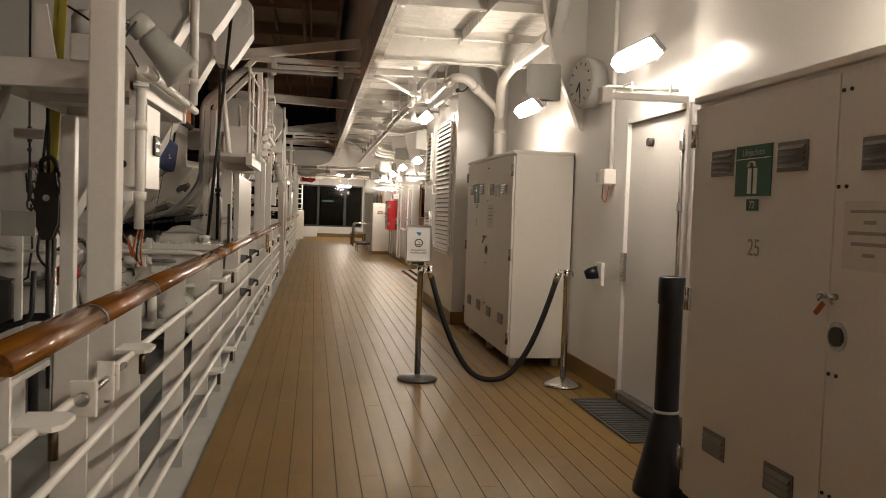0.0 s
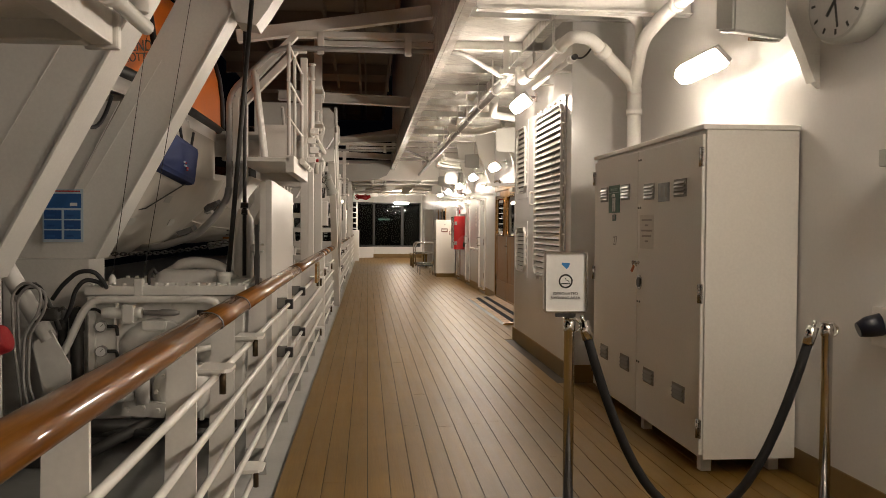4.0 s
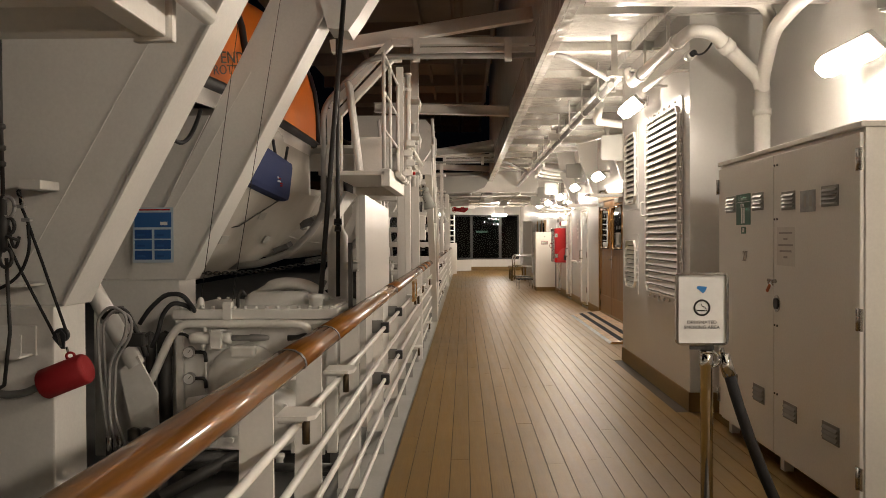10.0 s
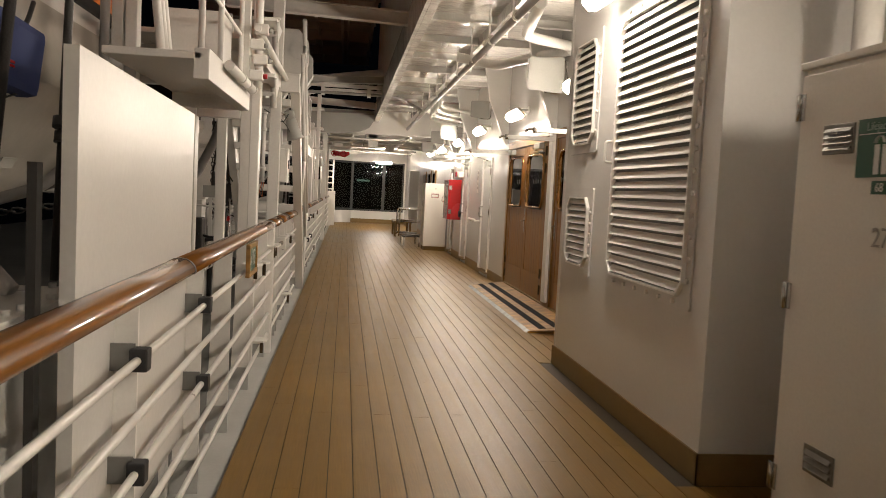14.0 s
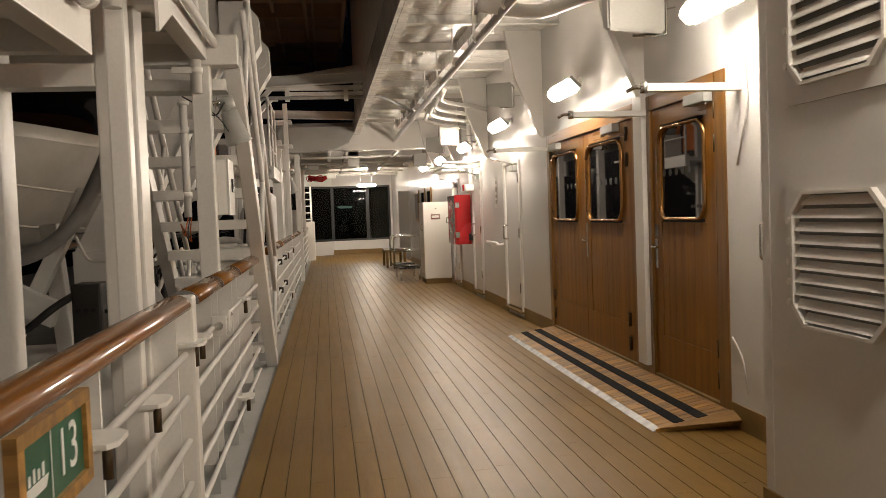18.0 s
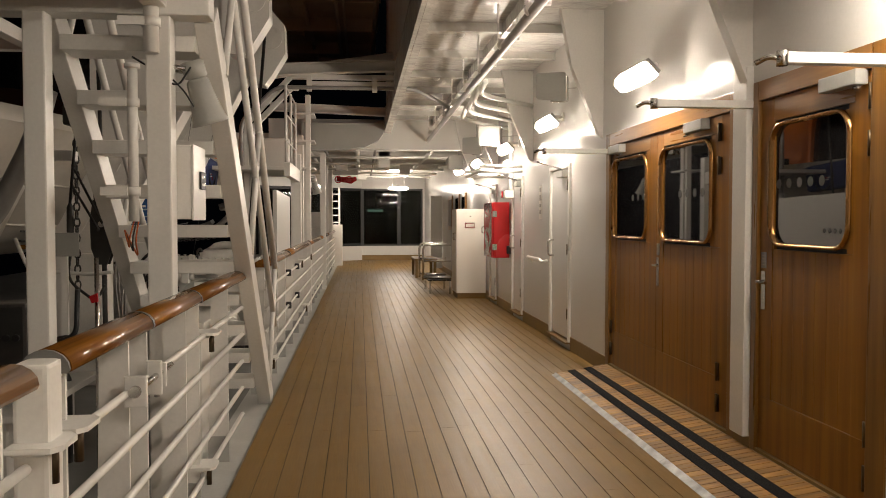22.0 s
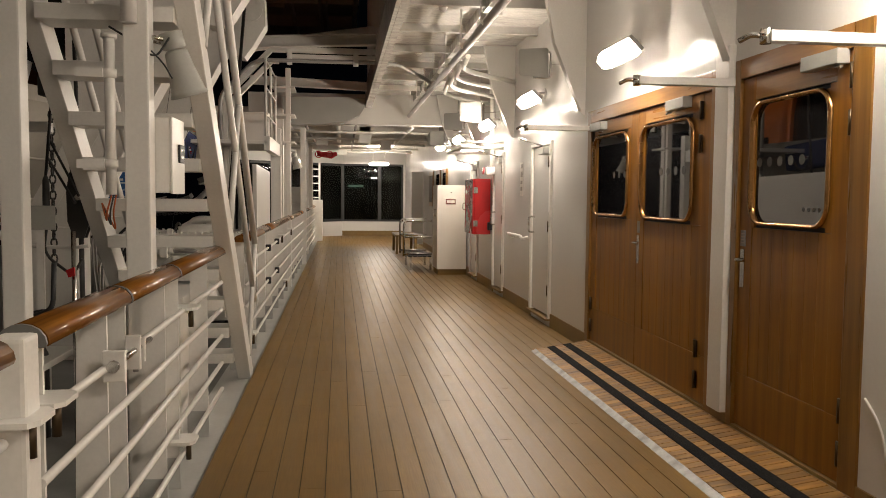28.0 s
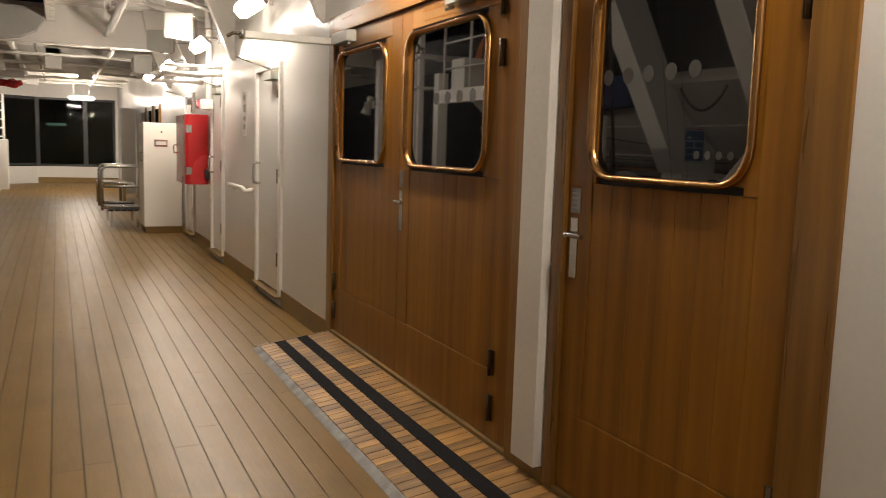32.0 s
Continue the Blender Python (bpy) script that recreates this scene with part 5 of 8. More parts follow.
part("cable", tube(B(), bend([(W - 0.012, 14.30, 2.2), (W - 0.012, 14.26, 1.95), (W - 0.012, 14.40, 1.6)], 0.1), 0.007, 6), WHITE, t)
part("cable", tube(B(), bend([(W - 0.008, 14.51, 0.555), (W - 0.008, 14.39, 0.455), (W - 0.008, 14.335, 0.24)], 0.12), 0.006, 6), WHITE, t)
t = thing("call_point", (W, 13.5, 1.6), "small red fire call point on the hatch wall", "call point")
part("box", box(B(), W - 0.05, W - 0.011, 13.66, 13.76, 1.49, 1.59, 0.006), RED, t)
for y0, z0, r, n, d in ((15.106, 1.612, 0.026, 5, 0.104), (14.941, 1.363, 0.012, 4, 0.045), (16.40, 1.60, 0.030, 5, 0.13), (17.55, 1.60, 0.026, 4, 0.13)):
    t = bpy.data.objects["door_2" if y0 < 15.5 else "door_3"]
    for k in range(n):
        part("glass_dot", disc(B(), (LEAF - 0.0135, y0 + d * k, z0), (1, 0, 0), r, 0.0012, 18), FROST, t, "pale dot on the glass")

# ---------------------------------------------------------------- the ship's rail
RX = -0.660
BARS = (0.845, 0.67, 0.495, 0.32, 0.15)


def handrail(name_y0, y1, joints, posts=(), group="teak handrails", ends=()):
    y0 = name_y0
    t = thing("deck_rail", (RX, (y0 + y1) / 2, 0), "white steel deck rail with a varnished teak handrail", "railing", group)
    cuts = [y0] + list(joints) + [y1]
    for a, b in zip(cuts, cuts[1:]):
        bm = B()
        prof = [(0.061 * math.cos(q), 0.050 * math.sin(q) - 0.016 if math.sin(q) > -0.01 else max(0.030 * math.sin(q), -0.010) - 0.016) for q in (i * math.pi / 8 for i in range(16))]
        n = max(2, int((b - a) / 0.6))
        rings = [[bm.verts.new((RX + px, a + 0.012 + (b - a - 0.024) * k / n, 1.055 + pz)) for px, pz in prof] for k in range(n + 1)]
        for r, s in zip(rings, rings[1:]):
            for k in range(16):
                bm.faces.new((r[k], r[(k + 1) % 16], s[(k + 1) % 16], s[k])).smooth = True
        bm.faces.new(rings[0][::-1])
        bm.faces.new(rings[-1])
        part("handrail", bm, RAILWOOD, t, "glossy varnished teak handrail")
    for j in joints:
        bm = B()
        prof = [(0.0630 * math.cos(q), 0.0520 * math.sin(q) - 0.016 if math.sin(q) > -0.01 else max(0.030 * math.sin(q), -0.0115) - 0.016) for q in (i * math.pi / 8 for i in range(16))]
        rings = [[bm.verts.new((RX + px, yy, 1.055 + pz)) for px, pz in prof] for yy in (j - 0.012, j + 0.012)]
        for k in range(16):
            bm.faces.new((rings[0][k], rings[0][(k + 1) % 16], rings[1][(k + 1) % 16], rings[1][k]))
        bm.faces.new(rings[0][::-1])
        bm.faces.new(rings[1])
        part("joint_band", bm, DARKSTEEL, t, "dark joint band")
    for yy in ends:
        prof = [(0.0615 * math.cos(q), 0.0505 * math.sin(q) - 0.016 if math.sin(q) > -0.01 else max(0.030 * math.sin(q), -0.0105) - 0.016) for q in (i * math.pi / 8 for i in range(16))]
        cap = part("end_cap", slab(B(), [(RX + px, yy, 1.055 + pz) for px, pz in prof], -0.010), CLAMPGREY, t, "grey metal end plate")
        for px in (-0.042, 0.042):
            part("screw", disc(B(), (RX + px, yy - 0.001, 1.046), (0, 1, 0), 0.005, 0.002, 8), STEEL, cap)
    part("rail_flat", box(B(), RX - 0.025, RX + 0.025, y0 + 0.03, y1 - 0.03, 1.013, 1.028), WHITE, t)
    for z in BARS:
        part("rail_bar", tube(B(), [(RX + 0.03, y0 + 0.02, z), (RX + 0.03, y1 - 0.02, z)], 0.0135, 8), WHITE, t)
    n = max(1, round((y1 - y0 - 0.2) / 0.93))
    for y in posts or [y0 + 0.10 + (y1 - y0 - 0.2) * k / n for k in range(n + 1)]:
        bm = B()
        slab(bm, [(RX - 0.10, y, 0.13), (RX + 0.015, y, 0.13), (RX + 0.015, y, 1.012), (RX - 0.08, y, 1.012)], 0.014)
        st = part("rail_post", bm, WHITE, t, "flat white rail stanchion")
        part("post_foot", box(B(), RX - 0.105, RX + 0.018, y - 0.003, y + 0.018, -0.03, 0.129), GREYDECK, st, "grey painted foot")
    return t


def ear(t, y, z, s=1):
    """A white bolted flange on the rail."""
    bm = B()
    slab(bm, [(RX - 0.03, y - 0.09, z), (RX + 0.075, y - 0.09, z), (RX + 0.095, y - 0.06, z), (RX + 0.095, y + 0.04, z), (RX + 0.07, y + 0.07, z), (RX - 0.03, y + 0.07, z)], 0.014)
    part("flange", bm, WHITE, t, "white bolted flange plate")
    part("flange_bolt", disc(B(), (RX + 0.055, y - 0.01, z - 0.105), (0, 0, 1), 0.013, 0.09, 10), BRONZE, t, "rusty drop bolt")
    part("lower_plate", box(B(), RX - 0.03, RX + 0.05, y - 0.05, y + 0.05, z - 0.032, z - 0.016, 0.004), WHITE, t)


r1 = handrail(1.88, 13.215, (2.72, 3.60, 5.95, 6.66, 9.6), (2.0, 2.66, 3.45, 4.60, 5.68, 6.48, 7.62, 8.90, 10.06, 11.0, 12.0, 13.10))
for y, z in ((2.2, 0.86), (3.3, 0.86), (3.3, 0.24), (5.98, 0.885), (6.0, 0.24), (6.88, 0.885), (6.9, 0.24), (11.9, 0.86), (12.5, 0.82), (12.5, 0.24)):
    ear(r1, y, z)
for y in (8.86, 10.03):
    for z in (0.845, 0.495):
        part("clamp_plate", box(B(), RX - 0.115, RX + 0.018, y - 0.006, y + 0.002, z - 0.036, z + 0.048), CLAMPGREY, r1, "grey clamp plate")
        part("clamp", box(B(), RX + 0.005, RX + 0.06, y - 0.03, y + 0.03, z - 0.035, z + 0.035, 0.006), BLACK, r1, "black plastic clamp")
r2 = handrail(13.41, 16.70, (14.27, 15.18), (13.50, 14.10, 14.34, 15.02, 15.32, 16.20), ends=(13.41,))
for y, z in ((13.31, 0.885), (13.49, 0.885), (15.45, 0.86), (15.35, 0.22)):
    ear(r2, y, z)
r0 = handrail(-4.9, 1.68, (-2.0, 0.3))
for y, z in ((1.45, 0.86), (1.45, 0.24)):
    ear(r0, y, z)
r3 = handrail(18.0, 38.6, (20.2, 24.0, 27.5, 31.0))
for y, z in ((18.4, 0.9), (18.4, 0.24), (22.0, 0.9), (22.8, 0.24), (24.0, 0.9)):
    ear(r3, y, z)
for y in (20.2, 21.4):
    for z in (0.845, 0.495):
        part("clamp", box(B(), RX + 0.005, RX + 0.06, y - 0.03, y + 0.03, z - 0.035, z + 0.035, 0.006), BLACK, r3, "black plastic clamp")
# hinge of the opening sections: block with a pin
for y, rr in ((2.45, r1), (14.02, r2)):
    part("hinge_plate", box(B(), RX + 0.024, RX + 0.098, y - 0.012, y + 0.006, 0.80, 0.905, 0.005), WHITE, rr)
    part("hinge_eye", box(B(), RX + 0.028, RX + 0.082, y + 0.26, y + 0.278, 0.785, 0.91, 0.005), WHITE, rr)
    part("hinge_eye", box(B(), RX + 0.028, RX + 0.082, y + 0.33, y + 0.348, 0.80, 0.89, 0.005), WHITE, rr)
    part("pin", tube(B(), [(RX + 0.062, y - 0.02, 0.855), (RX + 0.062, y + 0.50, 0.855)], 0.011, 8), STEEL, rr, "bright hinge pin")
    part("bolt_head", disc(B(), (RX + 0.062, y - 0.034, 0.855), (0, 1, 0), 0.020, 0.02, 12), STEEL, rr)
    part("drop_bolt", tube(B(), [(RX + 0.055, y + 0.30, 0.77), (RX + 0.055, y + 0.30, 0.85)], 0.010, 8), GREYPIPE, rr)
for y in (1.71, 13.27):
    solid("gate_post", box(B(), RX - 0.03, RX + 0.055, y, y + 0.10, -0.03, 1.075, 0.012), WHITE, "white box post at the rail opening", "post", "gate posts in the rail")

t = thing("station_sign", (RX + 0.07, 11.3, 0.84), "green station 13 sign in a wooden frame on the rail", "sign")
QX = RX + 0.068
part("board", box(B(), QX, QX + 0.012, 11.25, 11.615, 0.862, 1.006, 0.002), GREEN, t)
bm = B()
for a, b, c, d in ((11.22, 11.645, 0.835, 0.863), (11.22, 11.645, 1.005, 1.032), (11.22, 11.252, 0.863, 1.005), (11.613, 11.645, 0.863, 1.005)):
    box(bm, QX - 0.002, QX + 0.022, a, b, c, d)
part("sign_frame", bm, RAMPWOOD, t, "light wooden frame")
words("numeral", "13", 0.135, SIGNWHITE, t, Matrix.Translation((QX + 0.0132, 11.51, 0.933)) @ FACE_WALL)
bm = B()
slab(bm, [(QX + 0.0125, 11.285, 0.902), (QX + 0.0125, 11.375, 0.902), (QX + 0.0125, 11.392, 0.924), (QX + 0.0125, 11.27, 0.924)], -0.001)
for k in range(4):
    box(bm, QX + 0.0125, QX + 0.0137, 11.285 + 0.024 * k, 11.297 + 0.024 * k, 0.927, 0.946 + 0.006 * (k % 2))
part("boat_symbol", bm, SIGNWHITE, t, "white lifeboat symbol")
part("divider", box(B(), QX + 0.0125, QX + 0.0137, 11.408, 11.412, 0.87, 1.0), SIGNWHITE, t)


# ---------------------------------------------------------------- boat stations
def post(x, y, z1, w=0.14, name="support_post", z0=-0.03, label="white painted square steel post", at=None):
    return solid(name, box(B(), x - w / 2, x + w / 2, y - w / 2, y + w / 2, z0, z1, 0.008), WHITE, label, "post", "steel support posts", at=(x, y, 0))


def horn_speaker(x, y, z, aim):
    t = thing("horn_loudspeaker", (x, y, z), "grey horn loudspeaker hanging from a post", "loudspeaker", "horn loudspeakers")
    d = Vector(aim).normalized()
    c = Vector((x, y, z))
    part("driver", tube(B(), [c - d * 0.05, c - d * 0.045, c + d * 0.03, c + d * 0.035], [0.035, 0.055, 0.055, 0.045], 18), GREYBOX, t)
    part("horn", tube(B(), [c + d * 0.036, c + d * 0.05, c + d * 0.14, c + d * 0.235, c + d * 0.26, c + d * 0.25], [0.04, 0.054, 0.064, 0.082, 0.092, 0.08], 20), GREYBOX, t)
    part("mouth", tube(B(), [c + d * 0.2505, c + d * 0.252], 0.078, 18), DARKSTEEL, t, "dark horn mouth")
    part("bracket", tube(B(), bend([c + Vector((-0.03, -0.058, 0.0)), c + Vector((-0.10, -0.058, 0.01)), c + Vector((-0.12, 0.0, 0.01)), c + Vector((-0.10, 0.058, 0.01)), c + Vector((-0.03, 0.058, 0.0))], 0.02), 0.012, 6), STEEL, t)
    part("wire", tube(B(), bend([c + Vector((0, -0.05, 0.02)), c + Vector((-0.06, -0.10, -0.10)), c + Vector((-0.16, -0.13, -0.02)), c + Vector((-0.26, -0.12, 0.04))], 0.05), 0.005, 6), BLACK, t)
    part("wire", tube(B(), bend([c + Vector((-0.08, -0.09, -0.06)), c + Vector((-0.02, -0.12, -0.12)), c + Vector((0.02, -0.12, -0.19))], 0.03), 0.004, 6), BLACK, t)
    return t


def control_box(x, y, z):
    """Electric cabinet on the far side of a post; its door looks to the deck."""
    t = thing("control_cabinet", (x, y, z), "white electric control cabinet with a black maker's plate and key lock", "cabinet", "control cabinets on the posts")
    part("body", box(B(), x - 0.13, x - 0.012, y - 0.15, y + 0.15, z, z + 0.36, 0.006), WHITE, t)
    part("door", box(B(), x - 0.011, x, y - 0.155, y + 0.155, z - 0.005, z + 0.365, 0.004), WHITE, t)
    part("plate", box(B(), x + 0.001, x + 0.012, y - 0.02, y + 0.10, z + 0.15, z + 0.24, 0.003), INK, t, "black label plate")
    for k in range(2):
        part("text_line", box(B(), x + 0.0121, x + 0.0132, y, y + 0.08, z + 0.17 + 0.035 * k, z + 0.185 + 0.035 * k), STEEL, t)
    part("lock", disc(B(), (x - 0.1, y - 0.17, z + 0.1), (0, 1, 0), 0.018, 0.02, 10), BLACK, t)
    return t


def conduit_pipe(x, y, z0, z1, r=0.036, wires=True):
    t = thing("conduit", (x, y, z0), "white cable conduit clamped beside a post", "conduit", "cable conduits")
    part("pipe", tube(B(), [(x, y, z0), (x, y, z1)], r, 14), WHITE, t)
    part("cap", tube(B(), [(x, y, z1 - 0.001), (x, y, z1 + 0.02)], r + 0.012, 14), WHITE, t)
    for z in (z0 + 0.14, z1 - 0.16):
        bm = B()
        tube(bm, [(x, y, z - 0.02), (x, y, z + 0.02)], r + 0.008, 14)
        box(bm, x - 0.14, x - 0.02, y - 0.04, y - 0.02, z - 0.02, z + 0.02)
        part("clip", bm, WHITE, t)
    for k, c in enumerate((WIRE, DARKSTEEL, WIRE) if wires else ()):
        part("wire", tube(B(), bend([(x + 0.01 * k, y, z0), (x - 0.02 + 0.015 * k, y - 0.02, z0 - 0.09), (x - 0.03 + 0.02 * k, y + 0.03, z0 - 0.13 - 0.02 * k), (x - 0.06, y + 0.06, z0 - 0.04)], 0.03), 0.004, 6), c, t)
    return t


def davit(y, yb, lean=1.0):
    """A lifeboat davit arm: column, inclined plate girder with a bright flange, and a sheave head. Past 1, lean is how far out its plate reaches."""
    t = thing("boat_davit", (-2.2, y, 0), "white steel lifeboat davit arm leaning over the deck", "davit", "lifeboat davits")
    xr, zc = (-2.095, 1.12) if lean > 1 else (-2.025, 1.17)
    part("column", box(B(), -2.62, xr, y - 0.14, yb, -0.03, zc, 0.01), WHITE, t)
    bot, top = Vector((xr + 0.01, 0, zc)), Vector((xr + 0.01 + 0.54 * (3.22 - zc), 0, 3.22))
    back = [(-1.10, 3.75), (-lean, 3.75), (-lean, 1.9), (-2.62, zc + 0.001)] if lean > 1 else [(-1.0, 3.65), (-1.12, 3.65), (-2.42, zc + 0.001)]
    part("web", slab(B(), [(xr, y - 0.02, zc + 0.001), (top.x, y - 0.02, 3.22)] + [(px, y - 0.02, pz) for px, pz in back], -0.02), WHITE, t)
    part("flange", beam(B(), bot + Vector((0, y + 0.08, 0)), top + Vector((0, y + 0.08, 0)), 0.30, 0.016, up=(0.87, 0, -0.48), bevel=0.003), WHITE, t)
    if lean <= 1:
        part("gusset_plate", slab(B(), [(-2.62, y + 0.02, zc + 0.001), (-2.44, y + 0.02, zc + 0.001), (-1.86, y + 0.02, 2.31), (-2.62, y + 0.02, 2.31)], 0.018), WHITE, t)
    part("seam", beam(B(), (-2.3, y - 0.044, 1.3), (-1.55, y - 0.044, 2.6), 0.008, 0.004, up=(0, 1, 0)), WHITE, t)
    bm = B()
    slab(bm, [(-1.06, y - 0.09, 3.05), (-1.01, y - 0.09, 2.88), (-0.87, y - 0.09, 2.86), (-0.79, y - 0.09, 2.97), (-0.65, y - 0.09, 3.20), (-0.66, y - 0.09, 3.50), (-0.80, y - 0.09, 3.66), (-1.06, y - 0.09, 3.66)], 0.28)
    part("head", bm, WHITE, t, "white sheave head")
    part("sheave", disc(B(), (-0.80, y - 0.11, 3.36), (0, 1, 0), 0.12, 0.018, 20), MACHINE, t)
    return t


def winch(y):
    """Boat winch: cast gear case with a bolted lid, brake cylinder, gauges, pipes and a motor at its foot."""
    t = thing("boat_winch", (-1.4, y + 0.4, 0), "white boat winch gear case with bolted cover, gauges and pipework", "winch", "boat winches")
    x0, x1 = -1.88, -0.86
    case = part("gear_case", box(B(), x0 + 0.03, x1 - 0.03, y + 0.03, y + 0.8, 0.14, 0.955, 0.03), MACHINE, t)
    part("case_rim", box(B(), x1 - 0.075, x1 - 0.006, y - 0.012, y + 0.028, 0.14, 0.955, 0.012), MACHINE, case)
    part("case_rim", box(B(), x0 + 0.02, x0 + 0.07, y - 0.004, y + 0.028, 0.30, 0.955, 0.010), MACHINE, case)
    for x, z0, z1 in ((-1.02, 0.18, 0.72), (-1.14, 0.14, 0.40), (-1.42, 0.14, 0.34), (-1.60, 0.14, 0.46)):
        part("rib", box(B(), x - 0.012, x + 0.012, y - 0.015, y + 0.031, z0, z1, 0.004), MACHINE, case)
    cover = part("cover", box(B(), x0, x1, y, y + 0.86, 0.957, 1.02, 0.010), MACHINE, t, "bolted flange cover")
    for k in range(15):
        x = x0 + 0.045 + (x1 - x0 - 0.09) * k / 14
        part("bolt", disc(B(), (x, y + 0.035, 1.02), (0, 0, 1), 0.013, 0.016, 6), MACHINE, cover)
        part("bolt", disc(B(), (x, y + 0.82, 1.02), (0, 0, 1), 0.013, 0.016, 6), MACHINE, cover)
    for k in range(7):
        part("bolt", disc(B(), (x1 - 0.03, y + 0.12 + 0.11 * k, 1.02), (0, 0, 1), 0.013, 0.016, 6), MACHINE, cover)
    part("vent_plug", lathe(B(), (-1.72, y + 0.06, 1.02), [(0.026, 0.0), (0.024, 0.04), (0.014, 0.065), (0.004, 0.07)], 12), MACHINE, t)
    part("lifting_lug", box(B(), -1.565, -1.51, y - 0.012, y + 0.05, 0.93, 1.065, 0.008), MACHINE, t)
    part("oil_cap", lathe(B(), (-1.03, y + 0.2, 1.02), [(0.045, 0.0), (0.045, 0.045), (0.055, 0.05), (0.055, 0.075), (0.01, 0.08)], 18), MACHINE, t)
    bm = B()
    tube(bm, [(-1.52, y + 0.42, 0.98), (-1.48, y + 0.42, 0.98), (-1.14, y + 0.42, 0.98), (-1.10, y + 0.42, 0.98)], [0.10, 0.125, 0.125, 0.10], 24)
    part("drum_guard", bm, MACHINE, t)
    part("cover_sheet", tube(B(), bend([(-1.56, y + 0.62, 1.04), (-1.36, y + 0.60, 1.15), (-1.16, y + 0.62, 1.13), (-1.02, y + 0.62, 1.03)], 0.14), [0.05] * 2 + [0.07] * 11 + [0.04], 12, squash=0.6), DULL, t, "stained white drum cover")
    part("hook", tube(B(), bend([(-1.50, y + 0.10, 1.0), (-1.50, y + 0.10, 1.09), (-1.47, y + 0.10, 1.13), (-1.45, y + 0.10, 1.09)], 0.02), 0.012, 8), DARKSTEEL, t, "dark steel hook")
    # pipe along the front, dropping at the end
    part("drain_pipe", tube(B(), bend([(-1.02, y + 0.02, 0.80), (-1.04, y - 0.035, 0.92), (-1.12, y - 0.045, 0.935), (-1.80, y - 0.045, 0.935), (-1.87, y - 0.05, 0.86), (-1.97, y - 0.06, 0.63), (-2.01, y - 0.07, 0.56), (-2.06, y - 0.08, 0.485)], 0.05), 0.025, 12), MACHINE, t)
    bm = B()
    tube(bm, [(-1.75, y - 0.05, 0.85), (-1.74, y - 0.05, 0.85), (-1.62, y - 0.05, 0.85)], [0.03, 0.037, 0.037], 14)
    box(bm, -1.62, -1.545, y - 0.10, y + 0.02, 0.785, 0.905, 0.010)
    tube(bm, [(-1.545, y - 0.05, 0.85), (-1.50, y - 0.05, 0.85)], 0.035, 12)
    tube(bm, [(-1.66, y - 0.05, 0.88), (-1.66, y - 0.05, 0.915)], 0.014, 8)
    tube(bm, [(-1.67, y - 0.05, 0.82), (-1.67, y - 0.05, 0.775)], 0.014, 8)
    part("brake_cylinder", bm, MACHINE, t)
    for x, z in ((-1.61, 0.795), (-1.555, 0.795), (-1.61, 0.895), (-1.555, 0.895)):
        part("bolt", disc(B(), (x, y - 0.108, z), (0, 1, 0), 0.009, 0.01, 6), MACHINE, t)
    part("lever", tube(B(), [(-1.495, y - 0.05, 0.85), (-1.39, y - 0.05, 0.85), (-1.385, y - 0.05, 0.85), (-1.30, y - 0.05, 0.85), (-1.27, y - 0.05, 0.85)], [0.018, 0.018, 0.024, 0.020, 0.012], 10), GREYPIPE, t, "dark brake rod")
    part("lever", tube(B(), [(-1.16, y - 0.03, 0.845), (-1.10, y - 0.03, 0.85), (-1.04, y - 0.03, 0.87)], [0.02, 0.014, 0.012], 8), DARKSTEEL, t)
    part("sight_plug", disc(B(), (-1.365, y + 0.005, 0.895), (0, 1, 0), 0.034, 0.03, 18), MACHINE, t)
    for z in (0.76, 0.60):
        g = part("gauge", disc(B(), (-1.765, y - 0.045, z), (0, 1, 0), 0.036, 0.04, 20), GREYPIPE, t, "round pressure gauge")
        part("dial", disc(B(), (-1.765, y - 0.049, z), (0, 1, 0), 0.030, 0.004, 18), SIGNWHITE, g)
        part("needle", beam(B(), (-1.765, y - 0.051, z), (-1.748, y - 0.051, z + 0.018), 0.003, 0.002, up=(0, 1, 0)), INK, g)
        part("gauge_pipe", tube(B(), bend([(-1.73, y - 0.02, z), (-1.67, y - 0.02, z), (-1.665, y - 0.02, z - 0.06)], 0.02), 0.012, 6), DARKSTEEL, t)
    part("small_pipe", tube(B(), [(-1.665, y - 0.02, 0.70), (-1.665, y - 0.02, 0.52), (-1.665, y + 0.04, 0.50)], 0.007, 6), MACHINE, t)
    bm = B()
    tube(bm, [(-1.43, y + 0.04, 0.56), (-1.43, y - 0.01, 0.56), (-1.43, y - 0.03, 0.56)], [0.25, 0.24, 0.16], 28)
    part("bearing_cover", bm, MACHINE, t)
    part("boss", box(B(), -1.51, -1.36, y - 0.05, y + 0.03, 0.73, 0.80, 0.015), MACHINE, t)
    bm = B()
    tube(bm, [(-1.25, y + 0.05, 0.36), (-1.25, y - 0.13, 0.36), (-1.25, y - 0.16, 0.36)], [0.19, 0.175, 0.12], 26)
    part("motor_cover", bm, MACHINE, t)
    for k in range(8):
        a = k * math.pi / 4
        part("bolt", disc(B(), (-1.25 + 0.14 * math.cos(a), y - 0.17, 0.36 + 0.14 * math.sin(a)), (0, 1, 0), 0.014, 0.022, 6), MACHINE, t)
    bm = B()
    tube(bm, [(-1.72, y - 0.16, 0.40), (-1.52, y - 0.14, 0.42)], [0.11, 0.12], 20)
